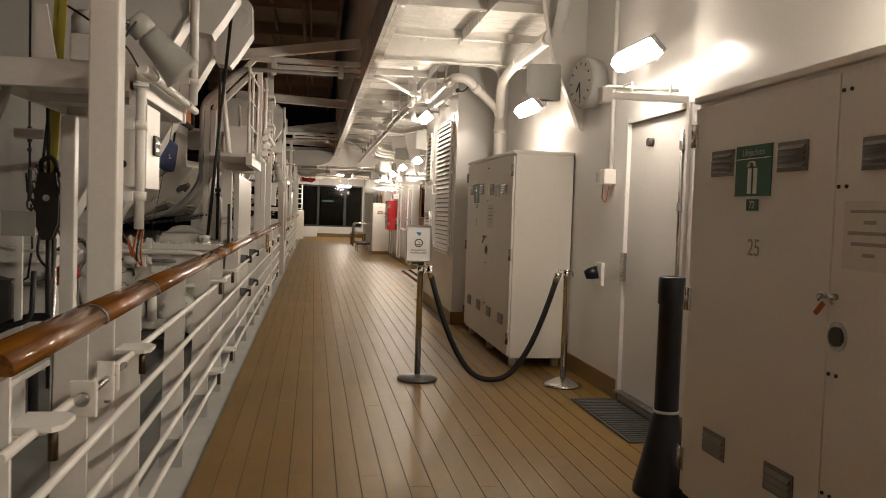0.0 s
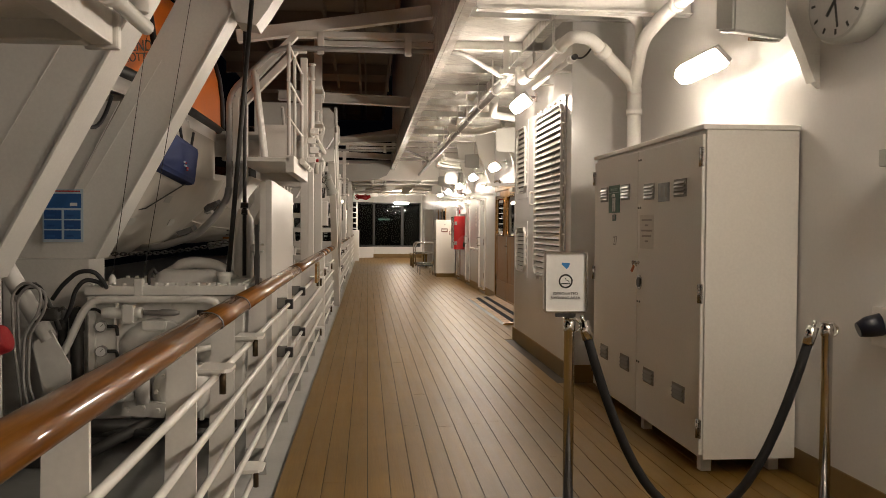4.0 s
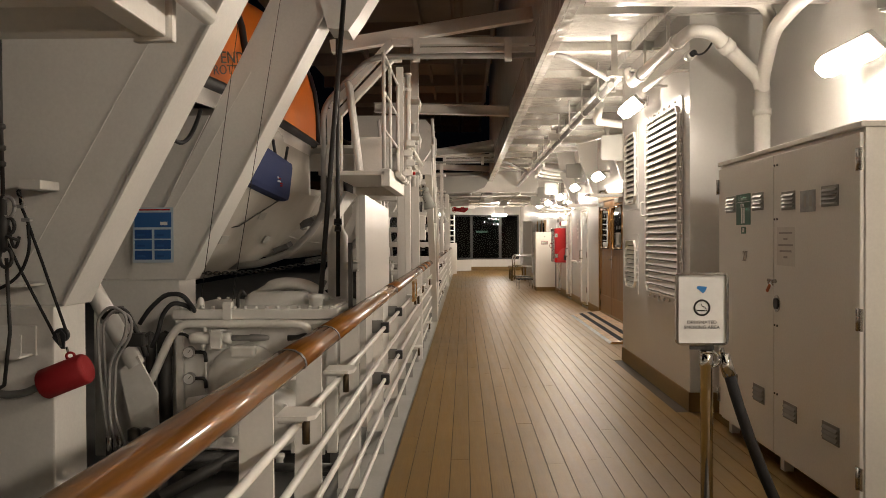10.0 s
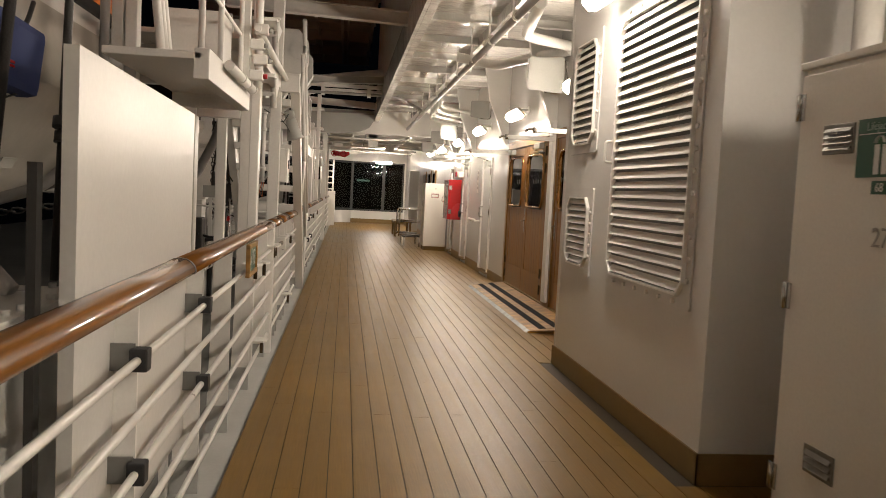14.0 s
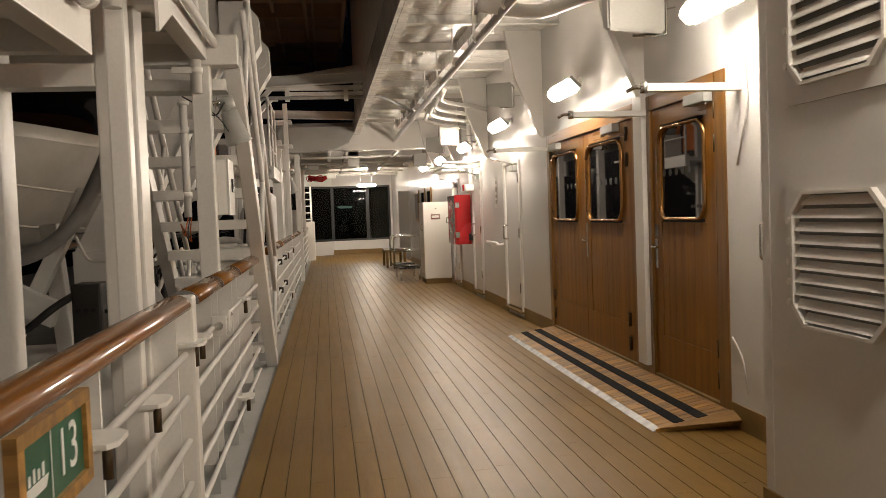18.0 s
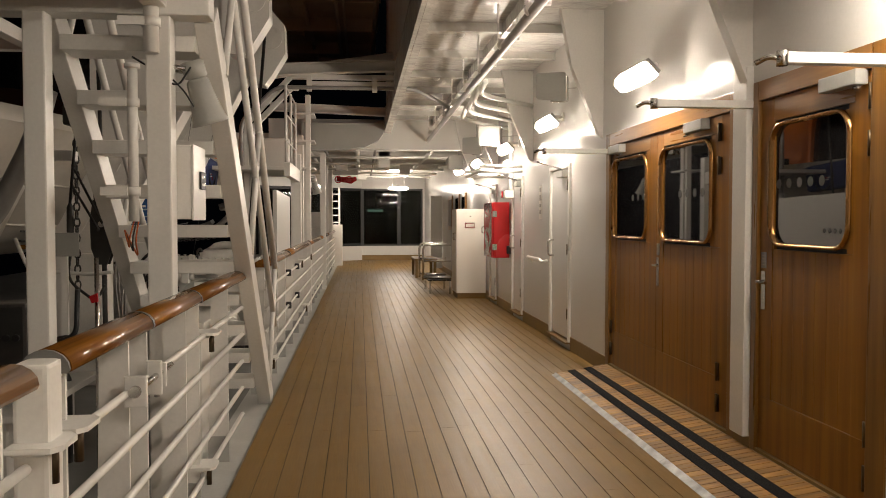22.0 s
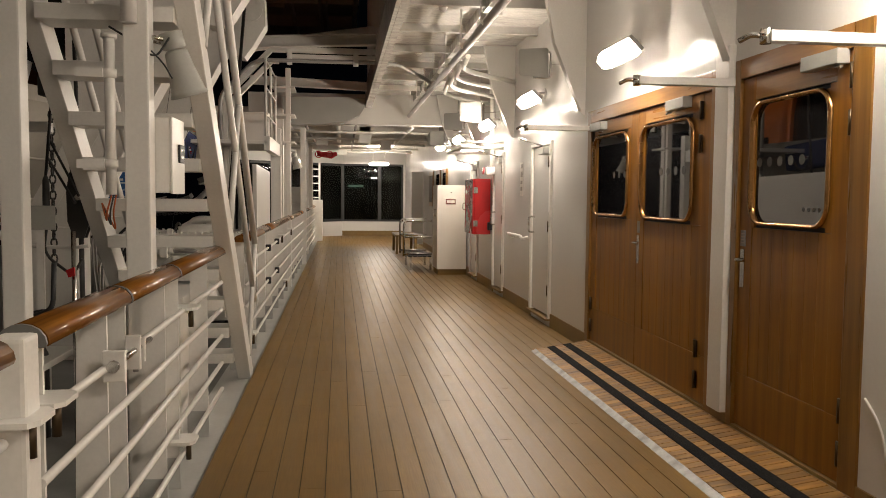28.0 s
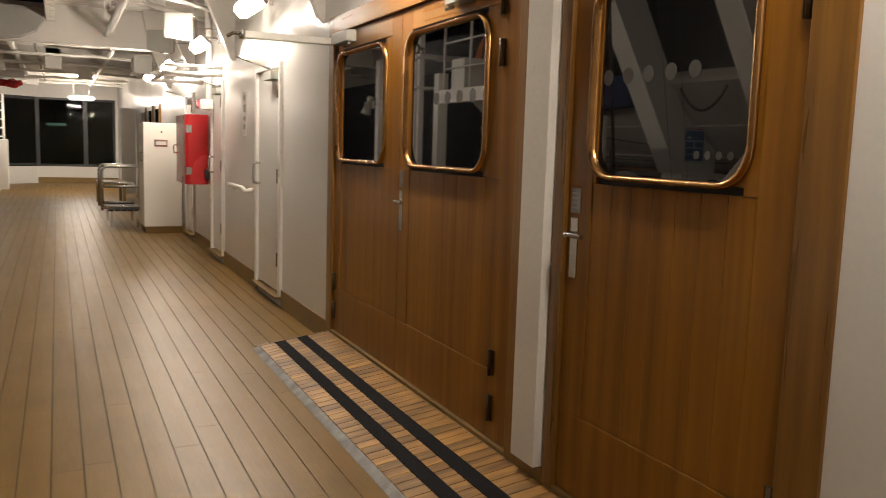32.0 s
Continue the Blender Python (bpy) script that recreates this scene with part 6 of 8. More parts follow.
    tube(bm, [(-1.52, y - 0.14, 0.42), (-1.44, y - 0.12, 0.42)], [0.15, 0.15], 20)
    part("motor", bm, MACHINE, t, "white hydraulic motor")
    part("mounting_plate", slab(B(), [(-1.60, y - 0.19, 0.22), (-1.34, y - 0.19, 0.20), (-1.32, y - 0.19, 0.29), (-1.58, y - 0.19, 0.33)], 0.03), MACHINE, t)
    for x, z in ((-1.56, 0.26), (-1.46, 0.27), (-1.37, 0.25)):
        part("bolt", disc(B(), (x, y - 0.225, z), (0, 1, 0), 0.017, 0.03, 6), MACHINE, t)
    part("pressure_pipe", tube(B(), bend([(-1.30, y - 0.14, 0.50), (-1.30, y - 0.14, 0.60), (-1.12, y - 0.10, 0.62), (-1.05, y + 0.03, 0.62)], 0.04), 0.020, 10), MACHINE, t)
    part("pressure_pipe", tube(B(), bend([(-1.0, y - 0.01, 0.86), (-1.0, y - 0.03, 0.62), (-0.95, y - 0.03, 0.52), (-0.95, y - 0.03, 0.14)], 0.05), 0.012, 8), MACHINE, t)
    part("drain_cock", lathe(B(), (-1.20, y - 0.10, 0.06), [(0.012, 0.0), (0.022, 0.03), (0.022, 0.07), (0.03, 0.08), (0.03, 0.10)], 10), MACHINE, t)
    for x in (-1.70, -0.98):
        part("foot", box(B(), x - 0.05, x + 0.05, y + 0.1, y + 0.75, -0.03, 0.139), DARKSTEEL, t)
    # dark accumulators at the end of the case
    for x, rr in ((-1.93, 0.042), (-2.02, 0.030)):
        part("accumulator", lathe(B(), (x, y + 0.02, 0.0), [(rr * 0.6, 0.0), (rr, 0.03), (rr, 0.68), (rr * 0.9, 0.72), (rr * 1.1, 0.73), (rr * 1.1, 0.86), (rr * 0.4, 0.88)], 14), DARKSTEEL, t, "black oil cylinder")
    part("accumulator_pipe", tube(B(), bend([(-1.93, y + 0.02, 0.88), (-1.90, y, 0.87), (-1.80, y - 0.01, 0.87), (-1.76, y - 0.03, 0.85)], 0.03), 0.010, 6), DARKSTEEL, t)
    for pts in ([(-2.04, y - 0.1, 0.94), (-1.98, y - 0.1, 1.03), (-1.88, y - 0.1, 1.12), (-1.78, y - 0.1, 1.12), (-1.74, y - 0.06, 1.05), (-1.74, y + 0.05, 0.98)], [(-1.97, y - 0.1, 0.80), (-1.93, y - 0.1, 0.88), (-1.90, y - 0.1, 1.00), (-1.84, y - 0.1, 1.07), (-1.77, y - 0.06, 1.05), (-1.76, y + 0.05, 1.0)]):
        part("hose", tube(B(), bend(pts, 0.06), 0.014, 8), BLACK, t, "black hydraulic hose")
    valve = part("valve_pipe", tube(B(), bend([(-2.22, y - 0.2, 0.99), (-2.14, y - 0.2, 1.04), (-2.08, y - 0.2, 1.03), (-2.0, y - 0.2, 0.88), (-1.96, y - 0.2, 0.76)], 0.03), 0.017, 8), DARKSTEEL, t, "dark rusty valve pipe")
    part("valve_body", box(B(), -2.06, -1.96, y - 0.24, y - 0.16, 0.82, 0.90, 0.015), DARKSTEEL, valve)
    part("valve_handle", beam(B(), (-2.10, y - 0.21, 0.81), (-1.93, y - 0.21, 0.90), 0.02, 0.02), DARKSTEEL, valve)
    part("valve_nut", disc(B(), (-2.12, y - 0.24, 1.035), (0, 1, 0), 0.022, 0.08, 6), DARKSTEEL, valve)
    # thick pipe and gusset between the davit columns
    part("deck_pipe", tube(B(), [(-2.45, y - 0.10, 1.385), (-2.312, y - 0.10, 1.137), (-2.06, y - 0.10, 0.69)], 0.055, 14), MACHINE, t)
    part("gusset", slab(B(), [(-2.15, y - 0.12, 0.666), (-2.038, y - 0.12, 0.755), (-1.92, y - 0.12, 0.53), (-1.91, y - 0.12, -0.03), (-2.083, y - 0.12, -0.03), (-2.083, y - 0.12, 0.369)], 0.02), MACHINE, t)
    return t


def under_pipes(y):
    t = thing("hydraulic_pipes", (-1.3, y, 0), "dark hydraulic pipes crossing under the winch", "pipes", "hydraulic pipes under the winches")
    for k, (a, b) in enumerate((((-1.9, y - 0.35, 0.22), (-1.0, y + 0.3, 0.06)), ((-1.75, y - 0.5, 0.05), (-1.1, y + 0.4, 0.30)), ((-2.0, y - 0.2, 0.14), (-0.85, y - 0.15, 0.12)))):
        part("pipe", tube(B(), [a, b], 0.045 - 0.01 * k, 10), DARKSTEEL, t)


def cable_mast(y):
    """Round-footed post with conduits, and the gantry that carries them across to the ceiling."""
    t = thing("gantry", (-1.37, y, 0), "white double-bar gantry with a grey conduit over the deck", "gantry", "gantries over the deck")
    for nm, pts in (("outer_bar", ((-1.412, -0.03), (-1.412, 2.735), (-0.800, 3.392), (0.62, 3.392))), ("inner_bar", ((-1.332, -0.03), (-1.332, 2.675), (-0.795, 3.235), (-0.70, 3.235)))):
        for (xa, za), (xb, zb) in zip(pts, pts[1:]):
            part(nm, beam(B(), (xa, y, za), (xb, y, zb), 0.10, 0.068, up=(0, 0, 1) if xa != xb else (1, 0, 0), bevel=0.008), WHITE, t)
    part("web", box(B(), -1.376, -1.368, y - 0.02, y + 0.02, -0.03, 2.66), WHITE, t)
    part("girder", beam(B(), (-0.53, y, 3.305), (0.62, y, 3.305), 0.09, 0.05, bevel=0.006), WHITE, t)
    part("girder", beam(B(), (-1.45, y + 0.3, 3.42), (0.62, y + 0.3, 3.74), 0.12, 0.13, bevel=0.006), WHITE, t, "rising cross girder")
    part("drum", lathe(B(), (-1.12, y - 1.5, -0.03), [(0.085, 0.0), (0.085, 1.40), (0.082, 1.50), (0.055, 1.55), (0.045, 1.58)], 20), WHITE, t, "round white casing")
    for z in (1.18, 1.24):
        part("casing_bracket", box(B(), -1.04, -0.955, y - 1.56, y - 1.44, z, z + 0.018, 0.003), WHITE, t)
    pts = bend([(-1.478, y - 0.07, 1.80), (-1.475, y - 0.07, 2.76), (-1.0, y - 0.07, 3.235), (0.9, y - 0.02, 3.245), (1.44, y + 0.35, 3.05), (1.46, y + 1.15, 3.0)], 0.14, 6)
    part("conduit", tube(B(), pts, 0.029, 12), GREYPIPE, t, "grey cable conduit")
    part("duct", tube(B(), bend([(-1.478, y - 0.07, 1.80), (-1.49, y - 0.08, 1.70), (-1.60, y - 0.10, 1.51), (-1.80, y - 0.10, 1.31), (-2.13, y - 0.08, 1.20), (-2.5, y + 0.1, 1.17)], 0.10, 5), 0.036, 12), GREYPIPE, t, "curved grey cable duct")
    for x in (-0.55, 0.35):
        part("hanger", box(B(), x - 0.035, x + 0.035, y - 0.075, y - 0.045, 3.18, 3.40, 0.006), WHITE, t)
    return t


def boat(y0, start=0.27, lo=0.0, chine=True):
    """An enclosed lifeboat lying along the deck: white hull, orange canopy, fender strip, straps and a fender bag."""
    t = thing("lifeboat", (-3.6, y0 + 5.1, 0.9), "white hulled lifeboat with an orange canopy hanging in its davits" if chine else "round bowed white lifeboat with an orange canopy in its davits", "lifeboat", "lifeboats")
    L = 9.9
    n, m = 28, 10
    def half(u):
        k = abs(2 * u - 1)
        return 1.74 * (1 - k ** (11 if u > 0.5 else 1.6)) ** 0.5 + 0.03
    def sheer(u):
        if not chine:
            return 2.14 + 0.06 * abs(2 * u - 1) ** 2
        return 2.40 + (0.0 if u > 0.5 else -0.34) * abs(2 * u - 1) ** 2
    def keel(u):
        return 1.05 + 0.5 * abs(2 * u - 1) ** 4
    def skin(bm, prof_fn, first=lo, last=1.0):
        rings = []
        for i in range(n + 1):
            u = min(max(first + (last - first) * i / n, 0.004), 0.996)
            rings.append([bm.verts.new(p) for p in prof_fn(u)])
        for a, b in zip(rings, rings[1:]):
            for k in range(len(a) - 1):
                bm.faces.new((a[k], a[k + 1], b[k + 1], b[k])).smooth = True
        bm.faces.new(rings[0])
        bm.faces.new(rings[-1][::-1])
    def hull_prof(u):
        h, s, kz = half(u), sheer(u), keel(u)
        out = []
        for k in range(-m, m + 1):
            v = abs(k) / m
            w = h * (v ** 0.8)
            z = kz + (s - kz) * (v ** 1.5)
            out.append((-3.6 + math.copysign(w, k) if k else -3.6, y0 + u * L, z))
        return out
    def top_prof(u):
        h, s = half(u) * 0.985, sheer(u)
        rise = (1.28 + 0.35 * min(1.0, max(0.0, (u - 0.58) / 0.2))) * ((1 - abs(2 * u - 1) ** 6) if u > 0.5 else min(1.0, max(0.0, (u - start) / 0.18)) ** 0.6) + 0.06
        out = []
        for k in range(-m, m + 1):
            a = math.pi / 2 * k / m
            out.append((-3.6 + math.copysign(h * abs(math.sin(a)) ** 0.5, a), y0 + u * L, s + 0.10 + rise * math.cos(a) ** 0.62))
        return out
    def bilge_prof(u):
        h, s, kz = half(u), sheer(u), keel(u)
        cz = kz + (s - kz) * 0.645
        side = [(0.0, kz - 0.03), (0.30, kz - 0.01), (0.57, kz + 0.02), (0.68, kz + 0.13), (0.80, kz + 0.32), (0.91, cz - 0.27), (0.985, cz - 0.05), (1.0, cz)]
        return [(-3.6 - h * w, y0 + u * L, z) for w, z in side[:0:-1]] + [(-3.6 + h * w, y0 + u * L, z) for w, z in side]
    def side_prof(u):
        h, s, kz = half(u), sheer(u), keel(u)
        cz = kz + (s - kz) * 0.645
        return [(-3.6 - h, y0 + u * L, s), (-3.6 - h, y0 + u * L, cz + 0.003), (-3.6 + h, y0 + u * L, cz + 0.003), (-3.6 + h, y0 + u * L, s)]
    def top_prof_front(u):
        h, s = half(u) * 0.97, sheer(u)
        rise = 0.25 + 1.05 * min(1.0, max(0.0, (u - 0.22) / 0.10))
        return [(-3.6 + math.copysign(h * abs(math.sin(math.pi / 2 * k / m)) ** 0.5, k), y0 + u * L, s + 0.10 + rise * math.cos(math.pi / 2 * k / m) ** 0.62) for k in range(-m, m + 1)]
    bm = B()
    if chine:
        skin(bm, bilge_prof, 0.45, 0.895)
        part("hull_bottom", bm, HULL, t, "stained off-white hull bottom")
        bm = B()
        skin(bm, side_prof, 0.45, 0.79)
        part("hull_side", bm, HULL, t, "white hull side above the chine")
    else:
        skin(bm, hull_prof)
        part("hull", bm, HULL, t, "off-white hull")
    bm = B()
    skin(bm, lambda u: [(-3.6 + half(u) * 1.004 * sg, y0 + u * L, sheer(u) + dz) for sg, dz in ((-1, -0.02), (-1, 0.10), (1, 0.10), (1, -0.02))], last=0.79 if chine else 1.0)
    part("gunwale", bm, WHITE if chine else HULL, t, "white gunwale")
    for v in () if chine else (0.42, 0.70):
        bm = B()
        tube(bm, [(-3.6 + half(u) * v ** 0.8 + 0.004, y0 + u * L, keel(u) + (sheer(u) - keel(u)) * v ** 1.5) for u in (lo + 0.05 + (0.9 - lo) * k / 36 for k in range(37))], 0.012, 6)
        part("hull_seam", bm, HULL, t)
    bm = B()
    skin(bm, top_prof, start)
    part("canopy", bm, ORANGE, t, "orange canopy")
    if not chine:
        bm = B()
        skin(bm, top_prof_front, 0.22, start - 0.004)
        part("windscreen", bm, GLAZING, t, "black glazed front of the canopy")
    for dz, r, mt, nm in ((0.15, 0.05, BLACK, "fender_strip"),):
        bm = B()
        tube(bm, [(-3.6 + half(u) * 0.985 + 0.02, y0 + u * L, sheer(u) + dz) for u in (start + 0.06 + (0.91 - start) * k / 40 for k in range(41))], r, 8)
        part(nm, bm, mt, t, "black rubber fender strip")
    for x, yy, z in ((-2.02, y0 + 8.45, 1.70), (-2.23, y0 + 8.0, 1.385)):
        vent = part("hull_vent", slab(B(), [(x - 0.05, yy - 0.16, z - 0.05), (x + 0.10, yy - 0.10, z + 0.01), (x + 0.11, yy + 0.10, z + 0.04), (x + 0.02, yy + 0.22, z - 0.06), (x - 0.08, yy + 0.12, z - 0.10)], 0.06), DARKSTEEL, t, "dark hull vent hood")
        part("vent_mouth", box(B(), x - 0.06, x + 0.03, yy + 0.0, yy + 0.16, z - 0.14, z - 0.06, 0.012), GREYBOX, vent)
    for u0 in (0.34, 0.58):
        part("grab_line", tube(B(), [p + Vector((half(u0) * 0.0 + 0.06, 0, 0)) for p in sag((-3.6 + half(u0), y0 + u0 * L, sheer(u0) - 0.08), (-3.6 + half(u0 + 0.06), y0 + (u0 + 0.06) * L, sheer(u0 + 0.06) - 0.08), 0.24)], 0.014, 8), BLACK, t, "black grab line")
    for u in (0.52, 0.86):
        part("strap", tube(B(), [Vector(p) + Vector((0.02, 0, 0.02)) for p in top_prof(u)[m + 2:2 * m + 1]], 0.03, 6), BLACK, t)
    for k in range(1, 5):
        u, v = 0.40 + 0.075 * k, (0.50, 0.62)[k % 2]
        x, z = -3.6 + half(u) * v ** 0.8, keel(u) + (sheer(u) - keel(u)) * v ** 1.5
        if chine:
            x, z = (-1.975, 1.66) if k % 2 else (-2.12, 1.44)
        part("hatch_plate", beam(B(), (x - 0.022, y0 + u * L, z - 0.03), (x + 0.012, y0 + u * L, z + 0.035), 0.22, 0.006, up=(0.9, 0, -0.45)), GREYBOX, t)
    for k in range(4):
        bm = B()
        c = Vector((-3.6 + half(0.3 + 0.13 * k) * 0.90, y0 + (0.3 + 0.13 * k) * L, 2.95))
        slab(bm, [c + Vector((0, a, b)) for a, b in rounded(0, 0, 0.42, 0.2, 0.06)], 0.03)
        part("canopy_window", bm, DARKSTEEL, t, "dark canopy window")
    xs = -3.6 + half(0.5) * 0.985
    if chine:
        for text, dy, z, size in (("END", 4.78, 2.83, 0.125), ("ROTTE", 4.66, 2.715, 0.095)):
            words("lettering", text, size, INK, t, Matrix.Translation((xs + 0.006, y0 + dy, z)) @ FACE_WALL @ Matrix.Rotation(radians(12), 4, "Z") @ Matrix.Diagonal((2.6, 1, 1, 1)), label="black painted letters")
    # keel wires and lashing chain under the hull
    for k in range(34):
        c = sag((-2.30, y0 + 5.45, 1.16), (-1.24, y0 + 6.05, 1.30), 0.05, 34)[k]
        part("chain_link", tube(B(), [c + (Vector((0.026 * math.cos(q), 0.02 * math.cos(q), 0.014 * math.sin(q))) if k % 2 else Vector((0.026 * math.cos(q), 0.012 * math.sin(q), 0.0))) for q in (i * math.pi / 4 for i in range(9))], 0.005, 5), DARKSTEEL, t)
    part("skid_board", box(B(), -2.78, -2.66, y0 + 2.5, y0 + 8.3, 1.16, 1.20, 0.006), RAILWOOD, t, "wooden skid under the hull")
    part("keel_wire", tube(B(), sag((-2.66, y0 + 2.2, 1.24), (-2.64, y0 + 8.8, 1.28), 0.06, 20), 0.012, 6), CABLE, t)
    part("keel_wire", tube(B(), sag((-2.65, y0 + 2.2, 1.32), (-2.64, y0 + 8.8, 1.36), 0.05, 20), 0.009, 6), CABLE, t)
    return t


def fender_bag(y):
    t = thing("fender_bag", (-2.0, y, 1.9), "navy blue canvas bag lashed to the boat's side", "bag", "fender bags")
    bm = B()
    box(bm, -1.96, -1.775, y - 1.30, y + 0.44, 1.83, 2.20, 0.05)
    for v in bm.verts:
        v.co.z += (v.co.y - y) * -0.05
        v.co.x += (v.co.z - 1.9) * 0.12
    part("bag", bm, BLUE, t)
    for dy, dz, w, mt in ((-0.20, 0.0, 0.05, SIGNWHITE), (-0.14, -0.005, 0.05, RED), (-0.17, -0.03, 0.10, SIGNWHITE), (-0.06, -0.045, 0.07, RED), (-0.04, -0.065, 0.05, RED)):
        xx = -1.773 + (0.10 + dz) * 0.12
        part("print_bar", box(B(), xx - 0.004, xx + 0.006, y + dy, y + dy + w, 2.0 + dz - 0.007, 2.0 + dz + 0.007), mt, t, "small printed stripe")
    for yy in (y - 0.9, y + 0.36):
        part("lashing", tube(B(), sag((-1.95, yy, 2.26), (-2.05, yy + 0.06, 2.48), 0.02, 4), 0.008, 6), BLACK, t)
    part("rope_tail", tube(B(), [(-1.84, y + 0.30, 1.83), (-2.03, y - 0.5, 1.56), (-2.4, y - 1.6, 1.42)], 0.006, 6), BLACK, t)
    return t


def poster(y):
    t = thing("poster", (-2.1, y, 1.3), "blue illustrated launching instruction poster on the davit", "poster")
    x0, x1, z0, z1 = -2.372, -2.092, 1.288, 1.668
    part("sheet", box(B(), x0, x1, y - 0.006, y - 0.001, z0, z1), POSTERPALE, t)
    w, h = x1 - x0, z1 - z0
    part("panel", box(B(), x0 + 0.012, x1 - 0.012, y - 0.008, y - 0.0062, z1 - h * 0.36, z1 - h * 0.09), POSTER, t)
    part("motif", box(B(), x0 + w * 0.68, x0 + w * 0.86, y - 0.0092, y - 0.0082, z1 - h * 0.32, z1 - h * 0.26), SIGNWHITE, t)
    for r in range(3):
        for c in range(2):
            zc = z1 - h * (0.40 + 0.19 * r)
            p = part("panel", box(B(), x0 + 0.012 + c * w * 0.49, x0 + w * 0.47 + c * w * 0.47, y - 0.008, y - 0.0062, zc - h * 0.165, zc), POSTER if (r + c) % 2 else POSTERDK, t)
            part("motif", box(B(), x0 + 0.03 + c * w * 0.49, x0 + w * 0.3 + c * w * 0.47, y - 0.0092, y - 0.0082, zc - h * 0.12, zc - h * 0.085), POSTERDK if (r + c) % 2 else POSTER, p)
    part("title_bar", box(B(), x0 + 0.02, x1 - 0.02, y - 0.008, y - 0.0062, z1 - h * 0.055, z1 - h * 0.03), RED, t)
    return t


def falls(y, x=-0.80):
    t = thing("boat_falls", (x, y, 2.0), "black greased wire falls running down to the winch", "wire rope", "boat falls")
    part("wire", tube(B(), [(-0.855, y - 0.20, 3.36), (-1.045, y - 0.26, 1.03)], 0.017, 8), CABLE, t)
    part("wire", tube(B(), [(-1.05, y + 0.62, 3.36), (-1.00, y + 0.22, 1.03)], 0.015, 8), CABLE, t)
    for z, r in ((1.55, 0.030), (1.50, 0.024)):
        part("wire_clamp", tube(B(), [(-1.01, y + 0.29, z), (-1.01, y + 0.30, z + 0.035)], r, 10), DARKSTEEL, t)
    return t


def guy_wires(y):
    t = thing("guy_wires", (-1.6, y, 1.2), "thin steel trigger wires beside the davit", "wire rope", "trigger wires")
    for k, (a, b) in enumerate((((-1.35, y - 0.2, 3.9), (-1.75, y - 0.25, 1.05)), ((-1.08, y - 0.2, 3.9), (-1.55, y - 0.25, 1.05)))):
        part("wire", tube(B(), [a, b], 0.0024, 5), DARKSTEEL, t)


def pulley_set(x, y, z):
    """Block and hook on a wire, with a lashed shackle."""
    t = thing("boat_block", (x, y, z), "dark steel pulley block hanging on a wire", "pulley", "hanging pulley blocks")
    for dy in (-0.035, 0.025):
        part("cheek", slab(B(), [(x - 0.05, y + dy, z + 0.20), (x + 0.05, y + dy, z + 0.20), (x + 0.07, y + dy, z + 0.08), (x + 0.065, y + dy, z - 0.10), (x + 0.03, y + dy, z - 0.20), (x - 0.03, y + dy, z - 0.20), (x - 0.065, y + dy, z - 0.10), (x - 0.07, y + dy, z + 0.08)], 0.012), DARKSTEEL, t)
    part("wheel", disc(B(), (x, y - 0.022, z + 0.05), (0, 1, 0), 0.06, 0.045, 18), DARKSTEEL, t)
    part("axle", disc(B(), (x, y - 0.055, z + 0.05), (0, 1, 0), 0.02, 0.11, 10), STEEL, t)
    part("hook", tube(B(), bend([(x - 0.04, y, z + 0.19), (x - 0.05, y, z + 0.27), (x + 0.01, y, z + 0.30), (x + 0.05, y, z + 0.25), (x + 0.03, y, z + 0.19)], 0.03), 0.016, 8), DARKSTEEL, t)
    part("shank", tube(B(), [(x, y, z - 0.15), (x, y, z - 0.5), (x + 0.01, y, z - 1.1)], 0.016, 8), DARKSTEEL, t)
    part("wire", tube(B(), [(x, y, z + 0.12), (x - 0.02, y, z + 1.0)], 0.012, 6), CABLE, t)
    return t


def chain_lash(x, y, z0, z1):
    t = thing("lashing_chain", (x, y, z0), "dark lashing chain with a turnbuckle hanging by the davit", "chain", "lashing chains")
    n = int((z1 - z0) / 0.05)
    for k in range(n):
        zc = z0 + 0.05 * k
        bm = B()
        a0 = (0.018, 0.0) if k % 2 else (0.0, 0.018)
        tube(bm, [(x + a0[0] * math.cos(q), y + a0[1] * math.cos(q), zc + 0.03 * math.sin(q)) for q in (i * math.pi / 4 for i in range(9))], 0.006, 5)
        part("link", bm, DARKSTEEL, t)
    return t


P = 11.35
post(-0.80, 3.50, 4.2, 0.115)
post(-0.80, 15.28, 4.2, 0.115)
horn_speaker(-0.72, 3.72, 2.165, (0.15, 0.06, -0.16))
horn_speaker(-0.66, 15.36, 2.14, (0.07, 0.06, -0.26))
t = control_box(-0.70, 3.95, 1.48)
for dy in (-0.1, 0.06):
    part("hanger", box(B(), -0.790, -0.750, 3.950 + dy, 3.990 + dy, 1.841, 1.953, 0.003), WHITE, t)
control_box(-0.665, 15.50, 1.42)
conduit_pipe(-0.70, 3.66, 1.30, 1.90, 0.021)
conduit_pipe(-0.91, 15.20, 1.41, 2.12, 0.024)
conduit_pipe(-0.82, 15.19, 2.19, 3.1, 0.036, False)
for k in (0, 1):
    o = P * k
    davit(7.42 + o, 7.62 + o, 2.2 if k else 2.62)
    davit(9.0 + o, 9.2 + o, 1.0)
    winch(8.30 + o)
    under_pipes(8.2 + o)
    cable_mast(11.5 + o)
    boat(4.8 + o, 0.66 if k else 0.30, 0.0 if k else 0.27, k == 0)
    fender_bag(10.86 + o)
    poster(8.94 + o)
    falls(9.0 + o)
    guy_wires(8.7 + o)
boat(4.8 - P, 0.3, 0.27)
davit(9.0 - P, 9.2 - P, 1.0)
